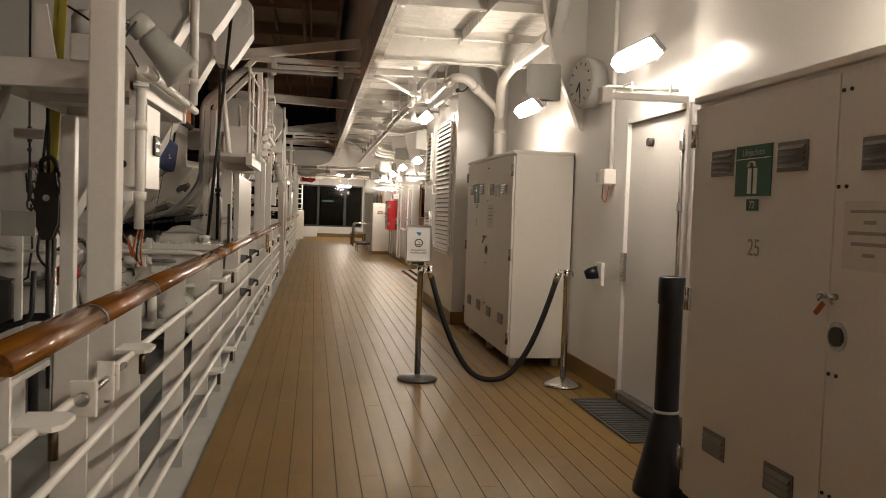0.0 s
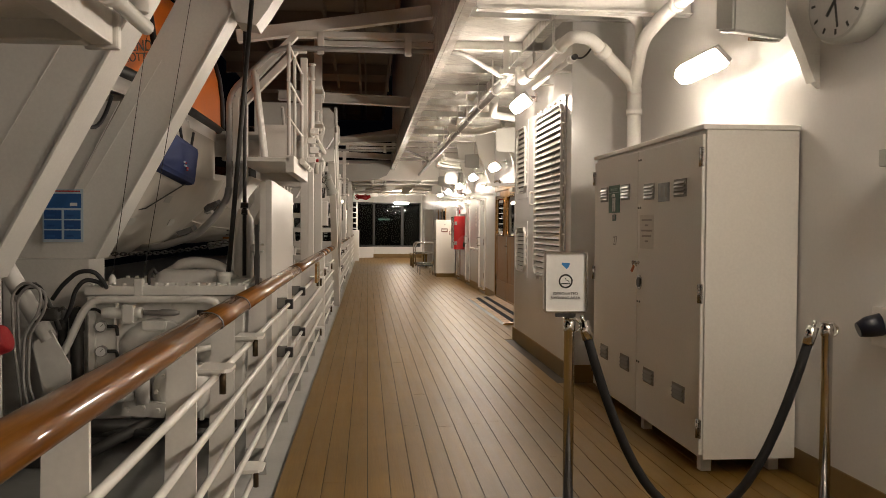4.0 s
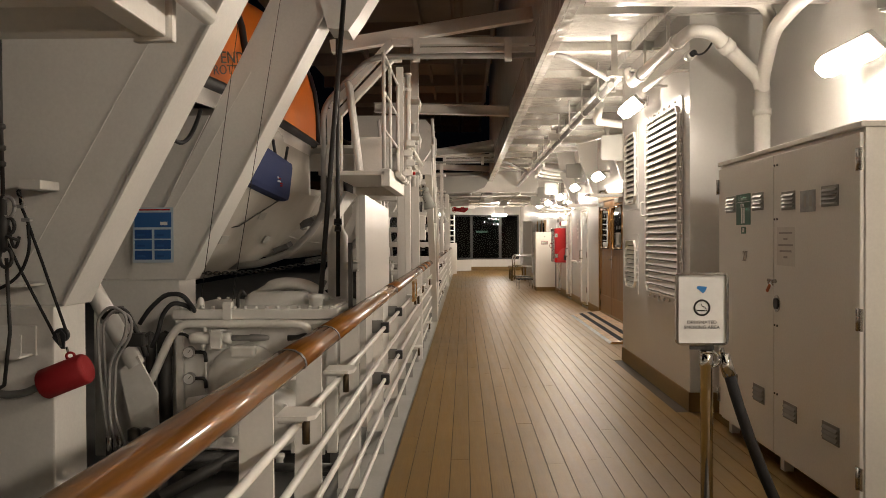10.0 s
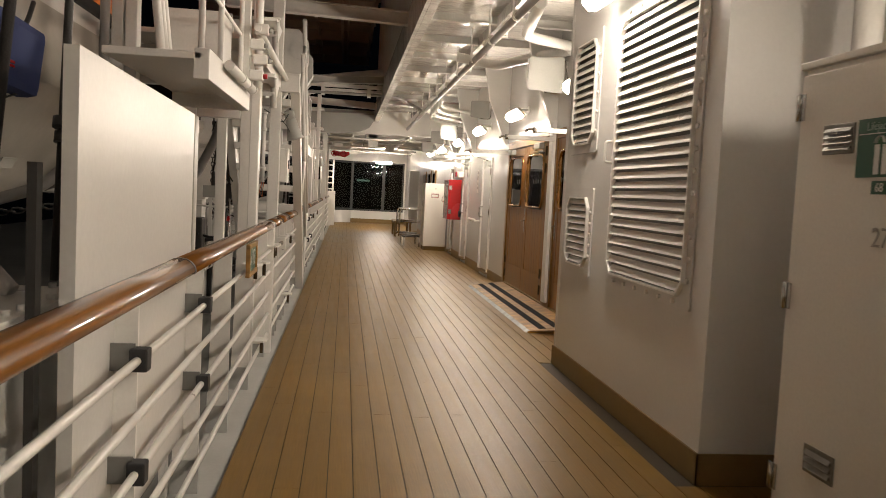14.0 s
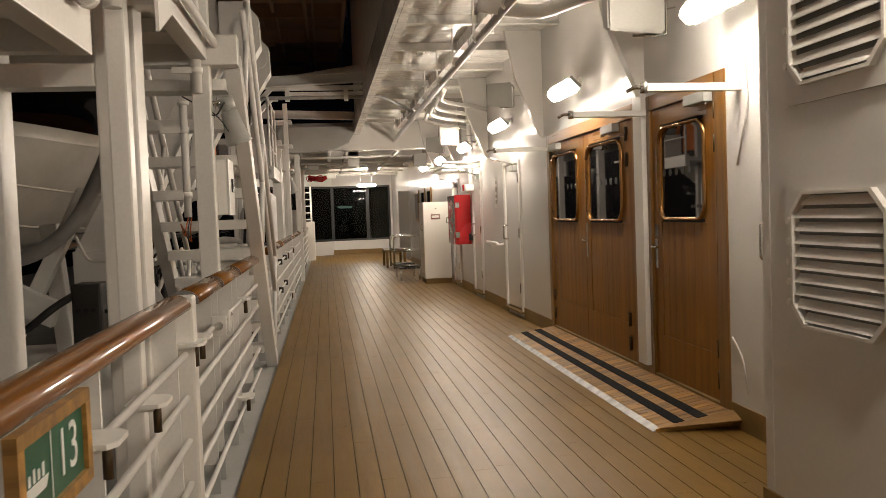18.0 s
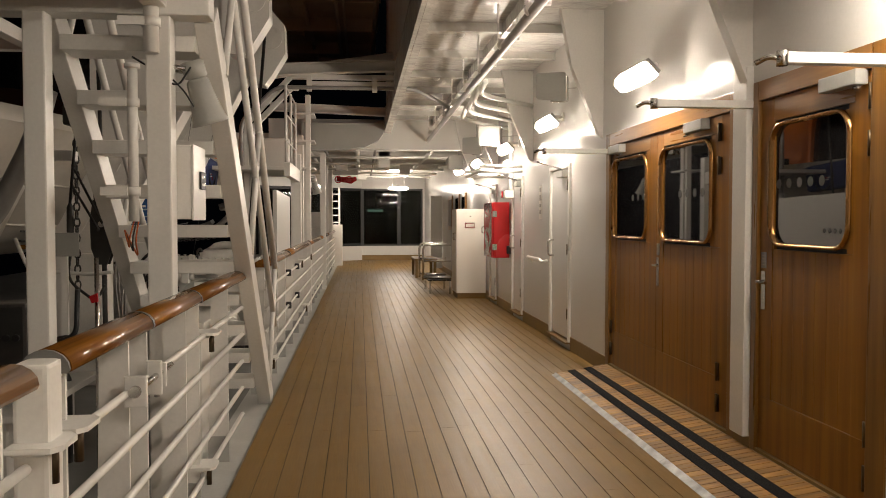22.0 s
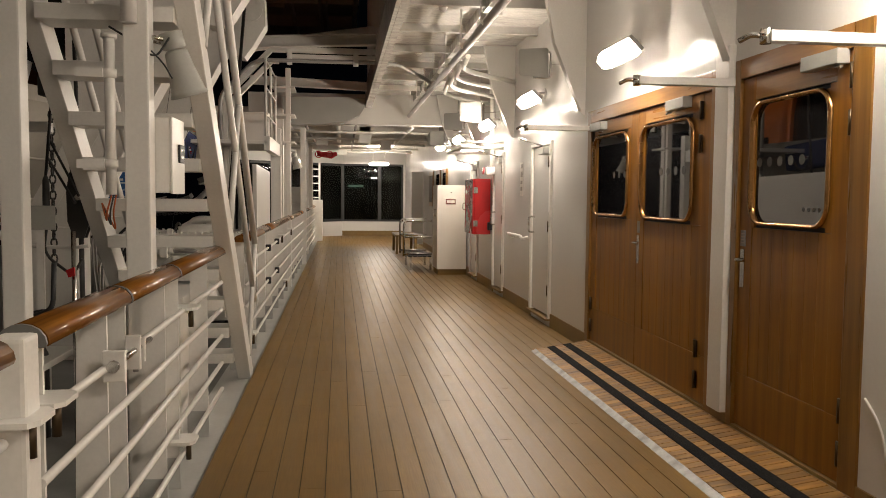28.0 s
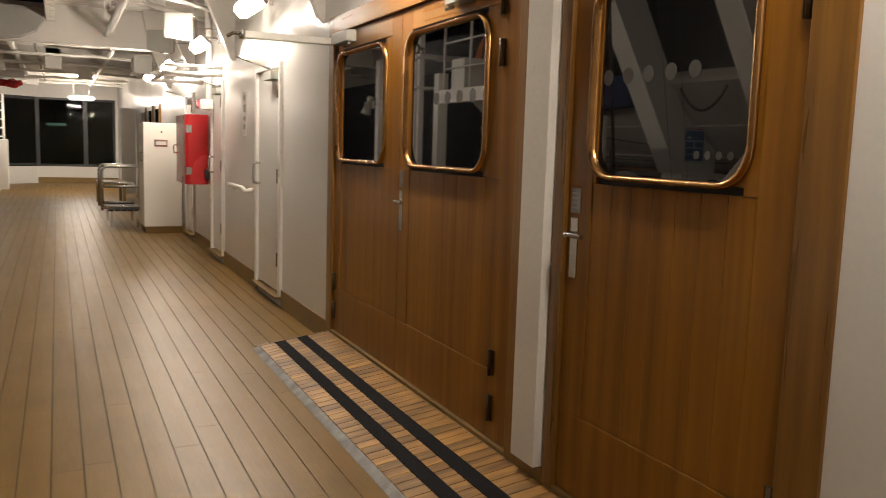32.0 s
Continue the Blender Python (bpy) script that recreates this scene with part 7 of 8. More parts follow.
# flat white guard panels on the rail side
for o in (0, P):
    t = thing("guard_panel", (-0.82, 9.6 + o, 0.3), "flat white guard panel standing behind the rail", "panel", "guard panels")
    part("sheet", slab(B(), [(-0.755, 8.52 + o, 0.25), (-0.755, 10.13 + o, 0.25), (-0.755, 10.13 + o, 1.688), (-0.755, 8.52 + o, 1.722)], -0.04), DOORPAINT, t)
    for y, z in ((8.70, 1.20), (9.88, 1.18), (9.95, 1.63)):
        part("screw", disc(B(), (-0.756, y + o, z), (1, 0, 0), 0.012, 0.006, 8), STEEL, t)
    for y in (8.62, 9.98):
        part("leg", box(B(), -0.80, -0.77, y + o, y + 0.06 + o, -0.03, 0.249), WHITE, t)
    part("edge_strip", box(B(), -0.82, -0.796, 8.47 + o, 8.51 + o, 0.25, 1.42), DARKSTEEL, t)

# overhead service platform by the first post
t = thing("service_platform", (-1.4, 3.6, 2.05), "white steel service platform beyond the rail", "platform", "service platforms")
part("plating", box(B(), -1.40, -0.78, 3.86, 5.16, 1.955, 1.99, 0.006), WHITE, t)
part("edge_beam", box(B(), -0.82, -0.76, 3.85, 5.17, 1.905, 2.03, 0.006), WHITE, t)
part("end_beam", box(B(), -1.40, -0.821, 5.10, 5.165, 1.90, 2.03, 0.006), WHITE, t)
part("end_beam", box(B(), -1.40, -0.821, 3.85, 3.91, 1.905, 2.03, 0.006), WHITE, t)
part("edge_beam", box(B(), -1.42, -1.401, 3.85, 5.165, 1.91, 2.03, 0.004), WHITE, t)
part("corner_plate", box(B(), -0.84, -0.745, 5.171, 5.20, 1.895, 2.0, 0.008), WHITE, t)
part("rib", box(B(), -1.40, -0.821, 4.48, 4.52, 1.91, 1.954), WHITE, t)
part("pipe", tube(B(), [(-0.705, 3.7, 1.985), (-0.705, 5.30, 1.985)], 0.022, 12), WHITE, t)
for y in (3.95, 4.95):
    part("clip", tube(B(), [(-0.705, y - 0.02, 1.985), (-0.705, y + 0.02, 1.985)], 0.030, 12), WHITE, t)
part("bracket", slab(B(), [(-1.38, 4.5, 1.991), (-1.38, 4.5, 2.40), (-1.33, 4.5, 2.40), (-1.28, 4.5, 2.12), (-1.24, 4.5, 1.991)], 0.02), WHITE, t)
t = thing("switch_box", (-1.15, 4.75, 1.99), "weathered white switch box with a round motor cover on the platform", "switch box")
part("body", box(B(), -1.27, -1.10, 4.66, 4.86, 1.991, 2.30, 0.012), DULL, t)
part("motor_cover", lathe(B(), (-1.185, 4.76, 2.301), [(0.10, 0.0), (0.10, 0.10), (0.08, 0.13), (0.02, 0.14)], 20), MACHINE, t)
part("cable", tube(B(), sag((-1.10, 4.72, 2.2), (-0.84, 4.72, 2.03), 0.05, 8), 0.008, 6), BLACK, t)
post(-1.37, 5.06, 1.899, 0.08)
conduit_pipe(-0.715, 5.26, 2.018, 3.2, 0.027, False)
t = thing("yellow_strap", (-1.5, 5.24, 1.6), "yellow lifting strap hanging beside the platform", "strap")
for k in range(2):
    part("strap", beam(B(), (-1.43 - 0.04 * k, 5.24 + 0.01 * k, 3.4), (-1.515 - 0.02 * k, 5.24 + 0.01 * k, 1.55), 0.045, 0.008, up=(0, 1, 0)), YELLOW, t)
pulley_set(-1.535, 5.24, 1.37)
pulley_set(-1.45, 16.55, 1.34)
chain_lash(-1.66, 16.7, 0.95, 2.50)
t = thing("float_canister", (-1.99, 7.2, 0.75), "red canvas float bag hanging from a pulley on a black rope", "bag")
bm = B()
a, b = Vector((-2.098, 7.20, 0.757)), Vector((-1.905, 7.20, 0.832))
dd = (b - a).normalized()
tube(bm, [a - dd * 0.016, a - dd * 0.012, a, b, b + dd * 0.012, b + dd * 0.016], [0.052, 0.066, 0.074, 0.074, 0.066, 0.052], 24)
part("bag", bm, REDBAG, t)
part("eye", tube(B(), [Vector((-1.975, 7.20, 0.892)) + Vector((0.020 * math.cos(q), 0, 0.016 * math.sin(q))) for q in (i * math.pi / 6 for i in range(13))], 0.0065, 6), REDBAG, t)
part("shackle", tube(B(), [(-1.994, 7.20, 0.935), (-1.984, 7.20, 0.902)], 0.006, 6), STEEL, t)
part("rope", tube(B(), [(-2.214, 7.20, 1.690), (-2.205, 7.20, 1.61), (-2.178, 7.20, 1.544), (-2.09, 7.20, 1.292), (-1.992, 7.20, 1.005)], 0.0075, 8), ROPEBLK, t, "taut black rope")
part("rope", tube(B(), [(-2.048, 7.20, 0.985), (-2.207, 7.20, 1.294), (-2.288, 7.20, 1.465), (-2.300, 7.20, 1.62)], 0.0075, 8), ROPEBLK, t, "taut black rope")
part("rope_tail", tube(B(), bend([(-2.170, 7.193, 1.52), (-2.160, 7.192, 1.40), (-2.207, 7.192, 1.283), (-2.29, 7.195, 1.223), (-2.40, 7.20, 1.19)], 0.06), 0.008, 8), ROPEBLK, t)
pul = part("pulley", disc(B(), (-2.016, 7.185, 0.992), (0, 1, 0), 0.034, 0.03, 20), BLACK, t, "black pulley")
part("cheek", slab(B(), [(-2.048, 7.175, 0.985), (-2.005, 7.175, 1.022), (-1.984, 7.175, 0.998), (-1.988, 7.175, 0.93), (-2.003, 7.175, 0.93)], 0.008), BLACK, pul)
part("strap", slab(B(), [(-2.026, 7.170, 1.004), (-2.010, 7.170, 1.008), (-1.996, 7.170, 0.940), (-2.010, 7.170, 0.937)], 0.004), STEEL, pul, "bright steel strap")
for x, z in ((-2.208, 1.608), (-2.178, 1.544)):
    part("rope_clip", box(B(), x - 0.022, x + 0.022, 7.186, 7.214, z - 0.009, z + 0.009, 0.004), GREYPIPE, t)
part("hook", tube(B(), bend([(-2.222, 7.2, 1.689), (-2.212, 7.19, 1.66), (-2.190, 7.19, 1.645), (-2.196, 7.19, 1.615)], 0.015), 0.008, 6), STEEL, t)
part("hose", tube(B(), bend([(-2.118, 7.20, 0.750), (-2.20, 7.20, 0.712), (-2.30, 7.20, 0.704), (-2.58, 7.22, 0.77)], 0.06), 0.019, 10), CLAMPGREY, t, "thick grey hose")
part("lug", box(B(), -2.214, -2.106, 7.19, 7.378, 1.691, 1.735, 0.005), WHITE, t, "white lug welded to the davit")
part("ledge", box(B(), -2.42, -2.187, 7.20, 7.378, 1.222, 1.236, 0.003), WHITE, t)
t = thing("rope_tray", (-2.3, 7.2, 0.9), "small white open tray fixed to the davit column", "tray")
part("back", box(B(), -2.44, -2.175, 7.262, 7.279, 0.885, 1.03, 0.004), WHITE, t)
part("bottom", box(B(), -2.44, -2.19, 7.14, 7.261, 0.885, 0.897, 0.004), WHITE, t)
part("lip", slab(B(), [(-2.44, 7.139, 0.885), (-2.20, 7.139, 0.885), (-2.178, 7.139, 0.91), (-2.175, 7.139, 1.0), (-2.186, 7.139, 1.0), (-2.195, 7.139, 0.93), (-2.44, 7.139, 0.93)], -0.01), WHITE, t)

# wire pendant with shackles and rope clips hanging beside the davit
t = thing("wire_pendant", (-1.82, 6.36, 1.5), "dark steel wire pendant with shackles and rope clips", "wire rope")
part("wire", tube(B(), [(-1.83, 6.36, 3.2), (-1.825, 6.36, 1.9), (-1.82, 6.36, 1.62)], 0.008, 8), CABLE, t)
for k, z in enumerate((1.86, 1.78, 1.72)):
    part("clip", lathe(B(), (-1.823, 6.36, z), [(0.006, 0.0), (0.015, 0.004), (0.015, 0.02), (0.006, 0.024)], 10), DARKSTEEL, t)
part("turnbuckle", lathe(B(), (-1.82, 6.36, 1.40), [(0.004, 0.0), (0.014, 0.01), (0.014, 0.05), (0.022, 0.06), (0.022, 0.13), (0.014, 0.14), (0.014, 0.20), (0.005, 0.22)], 12), DARKSTEEL, t)
for x, z, r in ((-1.80, 1.57, 0.026), (-1.795, 1.50, 0.020), (-1.81, 1.38, 0.024)):
    part("shackle", tube(B(), [Vector((x + r * math.cos(q), 6.355, z + 1.5 * r * math.sin(q))) for q in (i * math.pi / 7 for i in range(15))], 0.007, 6), GREYPIPE if r > 0.025 else DARKSTEEL, t)
part("pin", tube(B(), [(-1.83, 6.35, 1.47), (-1.755, 6.35, 1.445)], 0.006, 6), DARKSTEEL, t)
part("tail", tube(B(), sag((-1.80, 6.36, 1.50), (-1.76, 6.36, 1.46), 0.06, 8), 0.006, 6), CABLE, t)
part("tail", tube(B(), [(-1.81, 6.36, 1.38), (-1.80, 6.36, 1.1), (-1.83, 6.37, 0.9), (-1.90, 6.40, 0.86)], 0.008, 6), CABLE, t)
t.location, t.scale = (-2.242, 7.111, 1.514), (1.247, 1.247, 1.247)

# platform with ladder, steps and switchgear between the two boats
t = thing("service_platform", (-1.2, 11.6, 2.05), "white steel platform with guard rails, a box and ladder posts", "platform", "service platforms")
part("plating", box(B(), -1.3, -0.80, 10.75, 12.50, 2.02, 2.06, 0.006), WHITE, t)
part("edge_beam", box(B(), -0.84, -0.76, 10.75, 12.56, 1.92, 2.08, 0.006), WHITE, t)
part("end_beam", box(B(), -1.3, -0.841, 12.49, 12.555, 1.92, 2.08, 0.006), WHITE, t)
part("pipe", tube(B(), [(-0.722, 11.2, 2.06), (-0.722, 12.40, 2.06)], 0.030, 12), WHITE, t, "white pipe clipped along the edge")
for y in (11.75, 12.05, 12.38):
    part("pipe_clip", tube(B(), [(-0.722, y - 0.012, 2.06), (-0.722, y + 0.012, 2.06)], 0.037, 12), WHITE, t)
part("gusset", slab(B(), [(-1.26, 12.3, 1.92), (-1.26, 11.5, 1.92), (-1.26, 10.8, 1.66), (-1.26, 10.8, 1.58)], 0.03), WHITE, t)
part("store_box", box(B(), -1.25, -0.88, 12.0, 12.4, 2.061, 2.52, 0.01), WHITE, t, "white store box")
for z in (2.45, 2.8, 3.15):
    part("guard_bar", tube(B(), [(-0.82, 10.8, z), (-0.82, 12.4, z)], 0.013, 6), WHITE, t)
for y in (10.85, 11.5, 12.45):
    part("guard_post", tube(B(), [(-0.82, y, 2.05), (-0.82, y, 3.17)], 0.018, 8), WHITE, t)
for y in (11.2, 11.3, 11.4):
    part("pipe", tube(B(), [(-1.1, y, 2.1), (-1.2, y, 2.95)], 0.025, 8), WHITE, t)
post(-0.80, 12.50, 3.35, 0.08, z0=2.081)
post(-0.74, 12.80, 3.3, 0.07)
post(-0.810, 13.13, 2.4, 0.15)
post(-1.30, 13.11, 2.4, 0.15)
post(-1.34, 15.23, 2.37, 0.10)
t = solid("portal_beam", box(B(), -1.224, -0.886, 13.05, 13.17, 1.90, 1.99, 0.006), WHITE, "white cross beam between two posts", "beam")
conduit_pipe(-0.72, 12.68, 2.1, 3.3, 0.03, False)
for k in range(3):
    z = 2.2 + 0.42 * k
    t = thing("step_bracket", (-0.62, 13.3, z), "white folding step bracket on the ladder posts", "step", "step brackets")
    part("tread", box(B(), -0.82, -0.60, 12.74, 13.15, z, z + 0.03, 0.004), WHITE, t)
    part("brace", slab(B(), [(-0.60, 12.76, z), (-0.60, 13.12, z), (-0.60, 12.76, z - 0.16)], 0.012), WHITE, t)
t = thing("switchgear", (-0.68, 12.6, 2.3), "small electric switches with red plugs on the ladder post", "switch")
for k in range(4):
    part("switch", box(B(), -0.76 + 0.03 * (k % 2), -0.66 + 0.03 * (k % 2), 12.44, 12.53, 2.14 + 0.11 * k, 2.21 + 0.11 * k, 0.008), WHITE, t)
    part("plug", disc(B(), (-0.66 + 0.03 * (k % 2), 12.485, 2.17 + 0.11 * k), (1, 0, 0), 0.018, 0.03, 10), RED if k == 0 else GREYBOX, t)

# stair from the deck up to the next platform
t = thing("steel_stair", (-0.9, 16.6, 0), "steep white steel stair rising beside the rail", "stairs")
SF, ST = Vector((0, 17.86, -0.03)), Vector((0, 15.40, 2.42))
for x, w in ((-0.61, 0.10), (-1.345, 0.09)):
    part("stringer", beam(B(), SF + Vector((x, 0, 0)), ST + Vector((x, 0, 0)), w, 0.15, bevel=0.006), WHITE, t)
for k in range(10):
    z = 0.225 + 0.232 * k
    y = SF.y + (ST.y - SF.y) * (z - SF.z) / (ST.z - SF.z)
    part("tread", box(B(), -1.299, -0.661, y - 0.115, y + 0.115, z - 0.075, z, 0.004), WHITE, t)
for x in (-0.57, -1.40):
    for d, r in ((0.45, 0.022), (0.85, 0.026)):
        off = Vector((x, 0.35 * d + 0.25, d))
        part("hand_bar", tube(B(), [SF + off + (ST - SF) * 0.05, ST + off], r, 8), WHITE, t)
    for u in (0.08, 0.5, 0.9):
        p = SF.lerp(ST, u)
        part("baluster", tube(B(), [p + Vector((x, 0.05, 0)), p + Vector((x, 0.55, 0.85))], 0.02, 8), WHITE, t)
t = thing("service_platform", (-1.3, 14.4, 2.4), "white overhead platform frame at the top of the stair", "platform", "service platforms")
part("plating", box(B(), -2.2, -0.77, 12.9, 15.25, 2.50, 2.54, 0.005), WHITE, t)
part("edge_beam", box(B(), -0.85, -0.75, 12.9, 15.199, 2.40, 2.58, 0.006), WHITE, t)
part("end_beam", box(B(), -2.2, -0.56, 15.2, 15.34, 2.37, 2.56, 0.006), WHITE, t)
part("lashing_beam", box(B(), -2.2, -1.55, 16.66, 16.74, 2.48, 2.56, 0.006), WHITE, t)
part("lashing_beam", box(B(), -1.95, -1.87, 15.341, 16.659, 2.48, 2.56, 0.006), WHITE, t)
part("cross_beam", box(B(), -2.2, -0.851, 13.35, 13.47, 2.28, 2.48, 0.006), WHITE, t)
for y in (13.9, 14.5):
    part("cross_beam", box(B(), -2.2, -0.851, y, y + 0.06, 2.42, 2.499, 0.004), WHITE, t)
part("pipe", tube(B(), [(-0.70, 12.4, 2.50), (-0.70, 15.2, 2.50)], 0.026, 10), WHITE, t)
t = thing("deck_box", (-0.87, 16.55, -0.03), "white painted steel box with a lid behind the rail", "box")
part("body", box(B(), -0.97, -0.78, 16.10, 16.98, -0.03, 0.785, 0.008), WHITE, t)
part("lid", box(B(), -0.99, -0.755, 16.06, 17.02, 0.786, 0.825, 0.008), WHITE, t)
# same gear on the third station, seen down the deck
for x, y, h, w in ((-0.86, 26.4, 2.78, 0.14), (-0.84, 24.8, 2.78, 0.14), (-0.66, 24.26, 3.35, 0.08), (-0.82, 23.9, 2.4, 0.15), (-0.62, 28.5, 2.78, 0.12), (-0.7, 31.5, 2.97, 0.14), (-0.7, 35.0, 2.97, 0.14)):
    post(x, y, h, w)
t = thing("service_platform", (-1.2, 23.0, 2.05), "white steel platform with guard rails further along", "platform", "service platforms")
part("plating", box(B(), -2.2, -0.80, 22.1, 23.85, 2.06, 2.11, 0.006), WHITE, t)
part("edge_beam", box(B(), -0.84, -0.76, 22.1, 23.87, 1.98, 2.16, 0.006), WHITE, t)
part("store_box", box(B(), -1.25, -0.88, 23.3, 23.7, 2.115, 2.58, 0.01), WHITE, t)
for z in (2.45, 2.8, 3.15):
    part("guard_bar", tube(B(), [(-0.82, 22.15, z), (-0.82, 23.8, z)], 0.013, 6), WHITE, t)
for y in (22.2, 23.0, 23.8):
    part("guard_post", tube(B(), [(-0.82, y, 2.1), (-0.82, y, 3.17)], 0.018, 8), WHITE, t)
for k in range(3):
    z = 2.2 + 0.42 * k
    t = thing("step_bracket", (-0.62, 24.6, z), "white folding step bracket on the ladder posts", "step", "step brackets")
    part("tread", box(B(), -0.90, -0.56, 24.20, 24.75, z, z + 0.03, 0.004), WHITE, t)
horn_speaker(-0.70, 26.46, 2.14, (0.07, 0.06, -0.26))
# small white ladder and box post at the far end of the rail
t = thing("rail_ladder", (-0.8, 37.0, 1.0), "white ladder and store box at the far end of the rail", "ladder")
for x in (-0.95, -0.5):
    part("side_rail", tube(B(), [(x, 37.2, 0.9), (x, 37.2, 2.4)], 0.03, 8), WHITE, t)
for k in range(6):
    part("rung", tube(B(), [(-0.95, 37.2, 1.1 + 0.22 * k), (-0.5, 37.2, 1.1 + 0.22 * k)], 0.02, 8), WHITE, t)
part("box", box(B(), -1.1, -0.4, 36.6, 37.15, -0.03, 1.25, 0.02), WHITE, t)
# valve gear under the far ceiling; it gives no light
t = thing("lifebuoy_light", (-0.2, 34.5, 2.5), "red and white valve gear under the far ceiling", "valve gear")
part("body", tube(B(), [(-0.5, 34.5, 2.55), (-0.1, 34.5, 2.5), (0.05, 34.5, 2.56)], [0.07, 0.09, 0.05], 12), RED, t)
part("bracket", box(B(), -0.6, 0.1, 34.55, 34.65, 2.66, 2.97, 0.02), WHITE, t)

# hoses, valves and lashings behind the rail near the first davit
def hose_nest(x, y):
    t = thing("hydraulic_hoses", (x, y, 0), "looped grey hydraulic hoses with valves beside the davit column", "hoses", "hydraulic hoses")
    for k in range(2):
        o = 0.022 * k
        pts = [(x - 0.02 + o, y + o, 0.25), (x - 0.07 + o, y + o, 0.70), (x - 0.08 + o, y + o, 1.0 - o), (x - 0.01 + o, y + o, 1.08 - o), (x + 0.09 + o, y + o, 1.03 - o), (x + 0.08 + o, y + o, 0.90), (x - 0.02 + o, y + 0.02 + o, 0.76), (x - 0.02 + o, y + o, 0.45), (x + 0.02 + 2 * o, y + o, 0.28)]
        part("hose", tube(B(), bend(pts, 0.07, 4), 0.009, 8), GREYPIPE, t)
    for k in range(3):
        part("hose_fitting", tube(B(), [(x - 0.02 + 0.022 * k, y + 0.022 * k, 0.22), (x - 0.02 + 0.022 * k, y + 0.022 * k, 0.34)], 0.018, 8), STEEL, t)
    for k in range(2):
        part("valve", lathe(B(), (x + 0.13 + 0.07 * k, y - 0.02, 0.22), [(0.03, 0.0), (0.03, 0.05), (0.022, 0.06), (0.022, 0.09), (0.034, 0.10), (0.034, 0.16), (0.015, 0.17)], 12), DARKSTEEL, t)
    part("base", box(B(), x - 0.06, x + 0.28, y - 0.05, y + 0.1, -0.03, 0.219, 0.01), DARKSTEEL, t)
    return t


hose_nest(-2.08, 7.9)
hose_nest(-2.08, 19.25)


def lashing_gear(o):
    t = thing("boat_lashing", (-1.62, 5.2 + o, 0.0), "dark wire lashings with turnbuckles and hooks by the davit", "lashing", "boat lashings")
    part("wire", tube(B(), [(-1.55, 5.3 + o, 2.05), (-1.60, 5.3 + o, 1.52)], 0.009, 6), CABLE, t)
    part("turnbuckle", lathe(B(), (-1.60, 5.3 + o, 1.22), [(0.008, 0.0), (0.02, 0.03), (0.022, 0.15), (0.02, 0.27), (0.008, 0.30)], 10), DARKSTEEL, t)
    part("wire", tube(B(), bend([(-1.60, 5.3 + o, 1.22), (-1.63, 5.32 + o, 1.05), (-1.46, 5.3 + o, 0.92), (-1.4, 5.3 + o, 1.02)], 0.08), 0.009, 6), CABLE, t)
    part("wire", tube(B(), [(-1.60, 5.35 + o, 1.75), (-1.34, 5.05 + o, 1.40)], 0.008, 6), CABLE, t)
    part("wire", tube(B(), [(-1.60, 5.35 + o, 1.62), (-1.36, 5.05 + o, 1.36)], 0.008, 6), CABLE, t)
    part("hose", tube(B(), bend([(-1.95, 5.3 + o, 0.55), (-1.62, 5.2 + o, 0.72), (-1.38, 5.1 + o, 0.70), (-1.36, 5.1 + o, 0.4)], 0.12), 0.026, 8), BLACK, t)
    part("valve_box", box(B(), -1.92, -1.74, 5.25 + o, 5.4 + o, 0.62, 0.92, 0.02), DARKSTEEL, t)
    part("standpipe", tube(B(), bend([(-1.78, 5.2 + o, -0.03), (-1.78, 5.2 + o, 0.45), (-1.60, 5.2 + o, 0.52), (-1.60, 5.2 + o, -0.03)], 0.08), 0.03, 8), DARKSTEEL, t)
    part("bracket", box(B(), -1.78, -1.60, 5.36 + o, 5.46 + o, 1.78, 1.84, 0.008), WHITE, t)
    part("upper_block", box(B(), -1.62, -1.50, 5.24 + o, 5.36 + o, 1.98, 2.10, 0.02), DARKSTEEL, t)
    part("pipe", tube(B(), bend([(-2.0, 5.5 + o, 1.3), (-1.9, 5.45 + o, 1.1), (-1.5, 5.4 + o, 1.08), (-1.36, 5.3 + o, 1.1)], 0.06), 0.012, 8), WHITE, t)
    return t


lashing_gear(0.0)
lashing_gear(11.1)


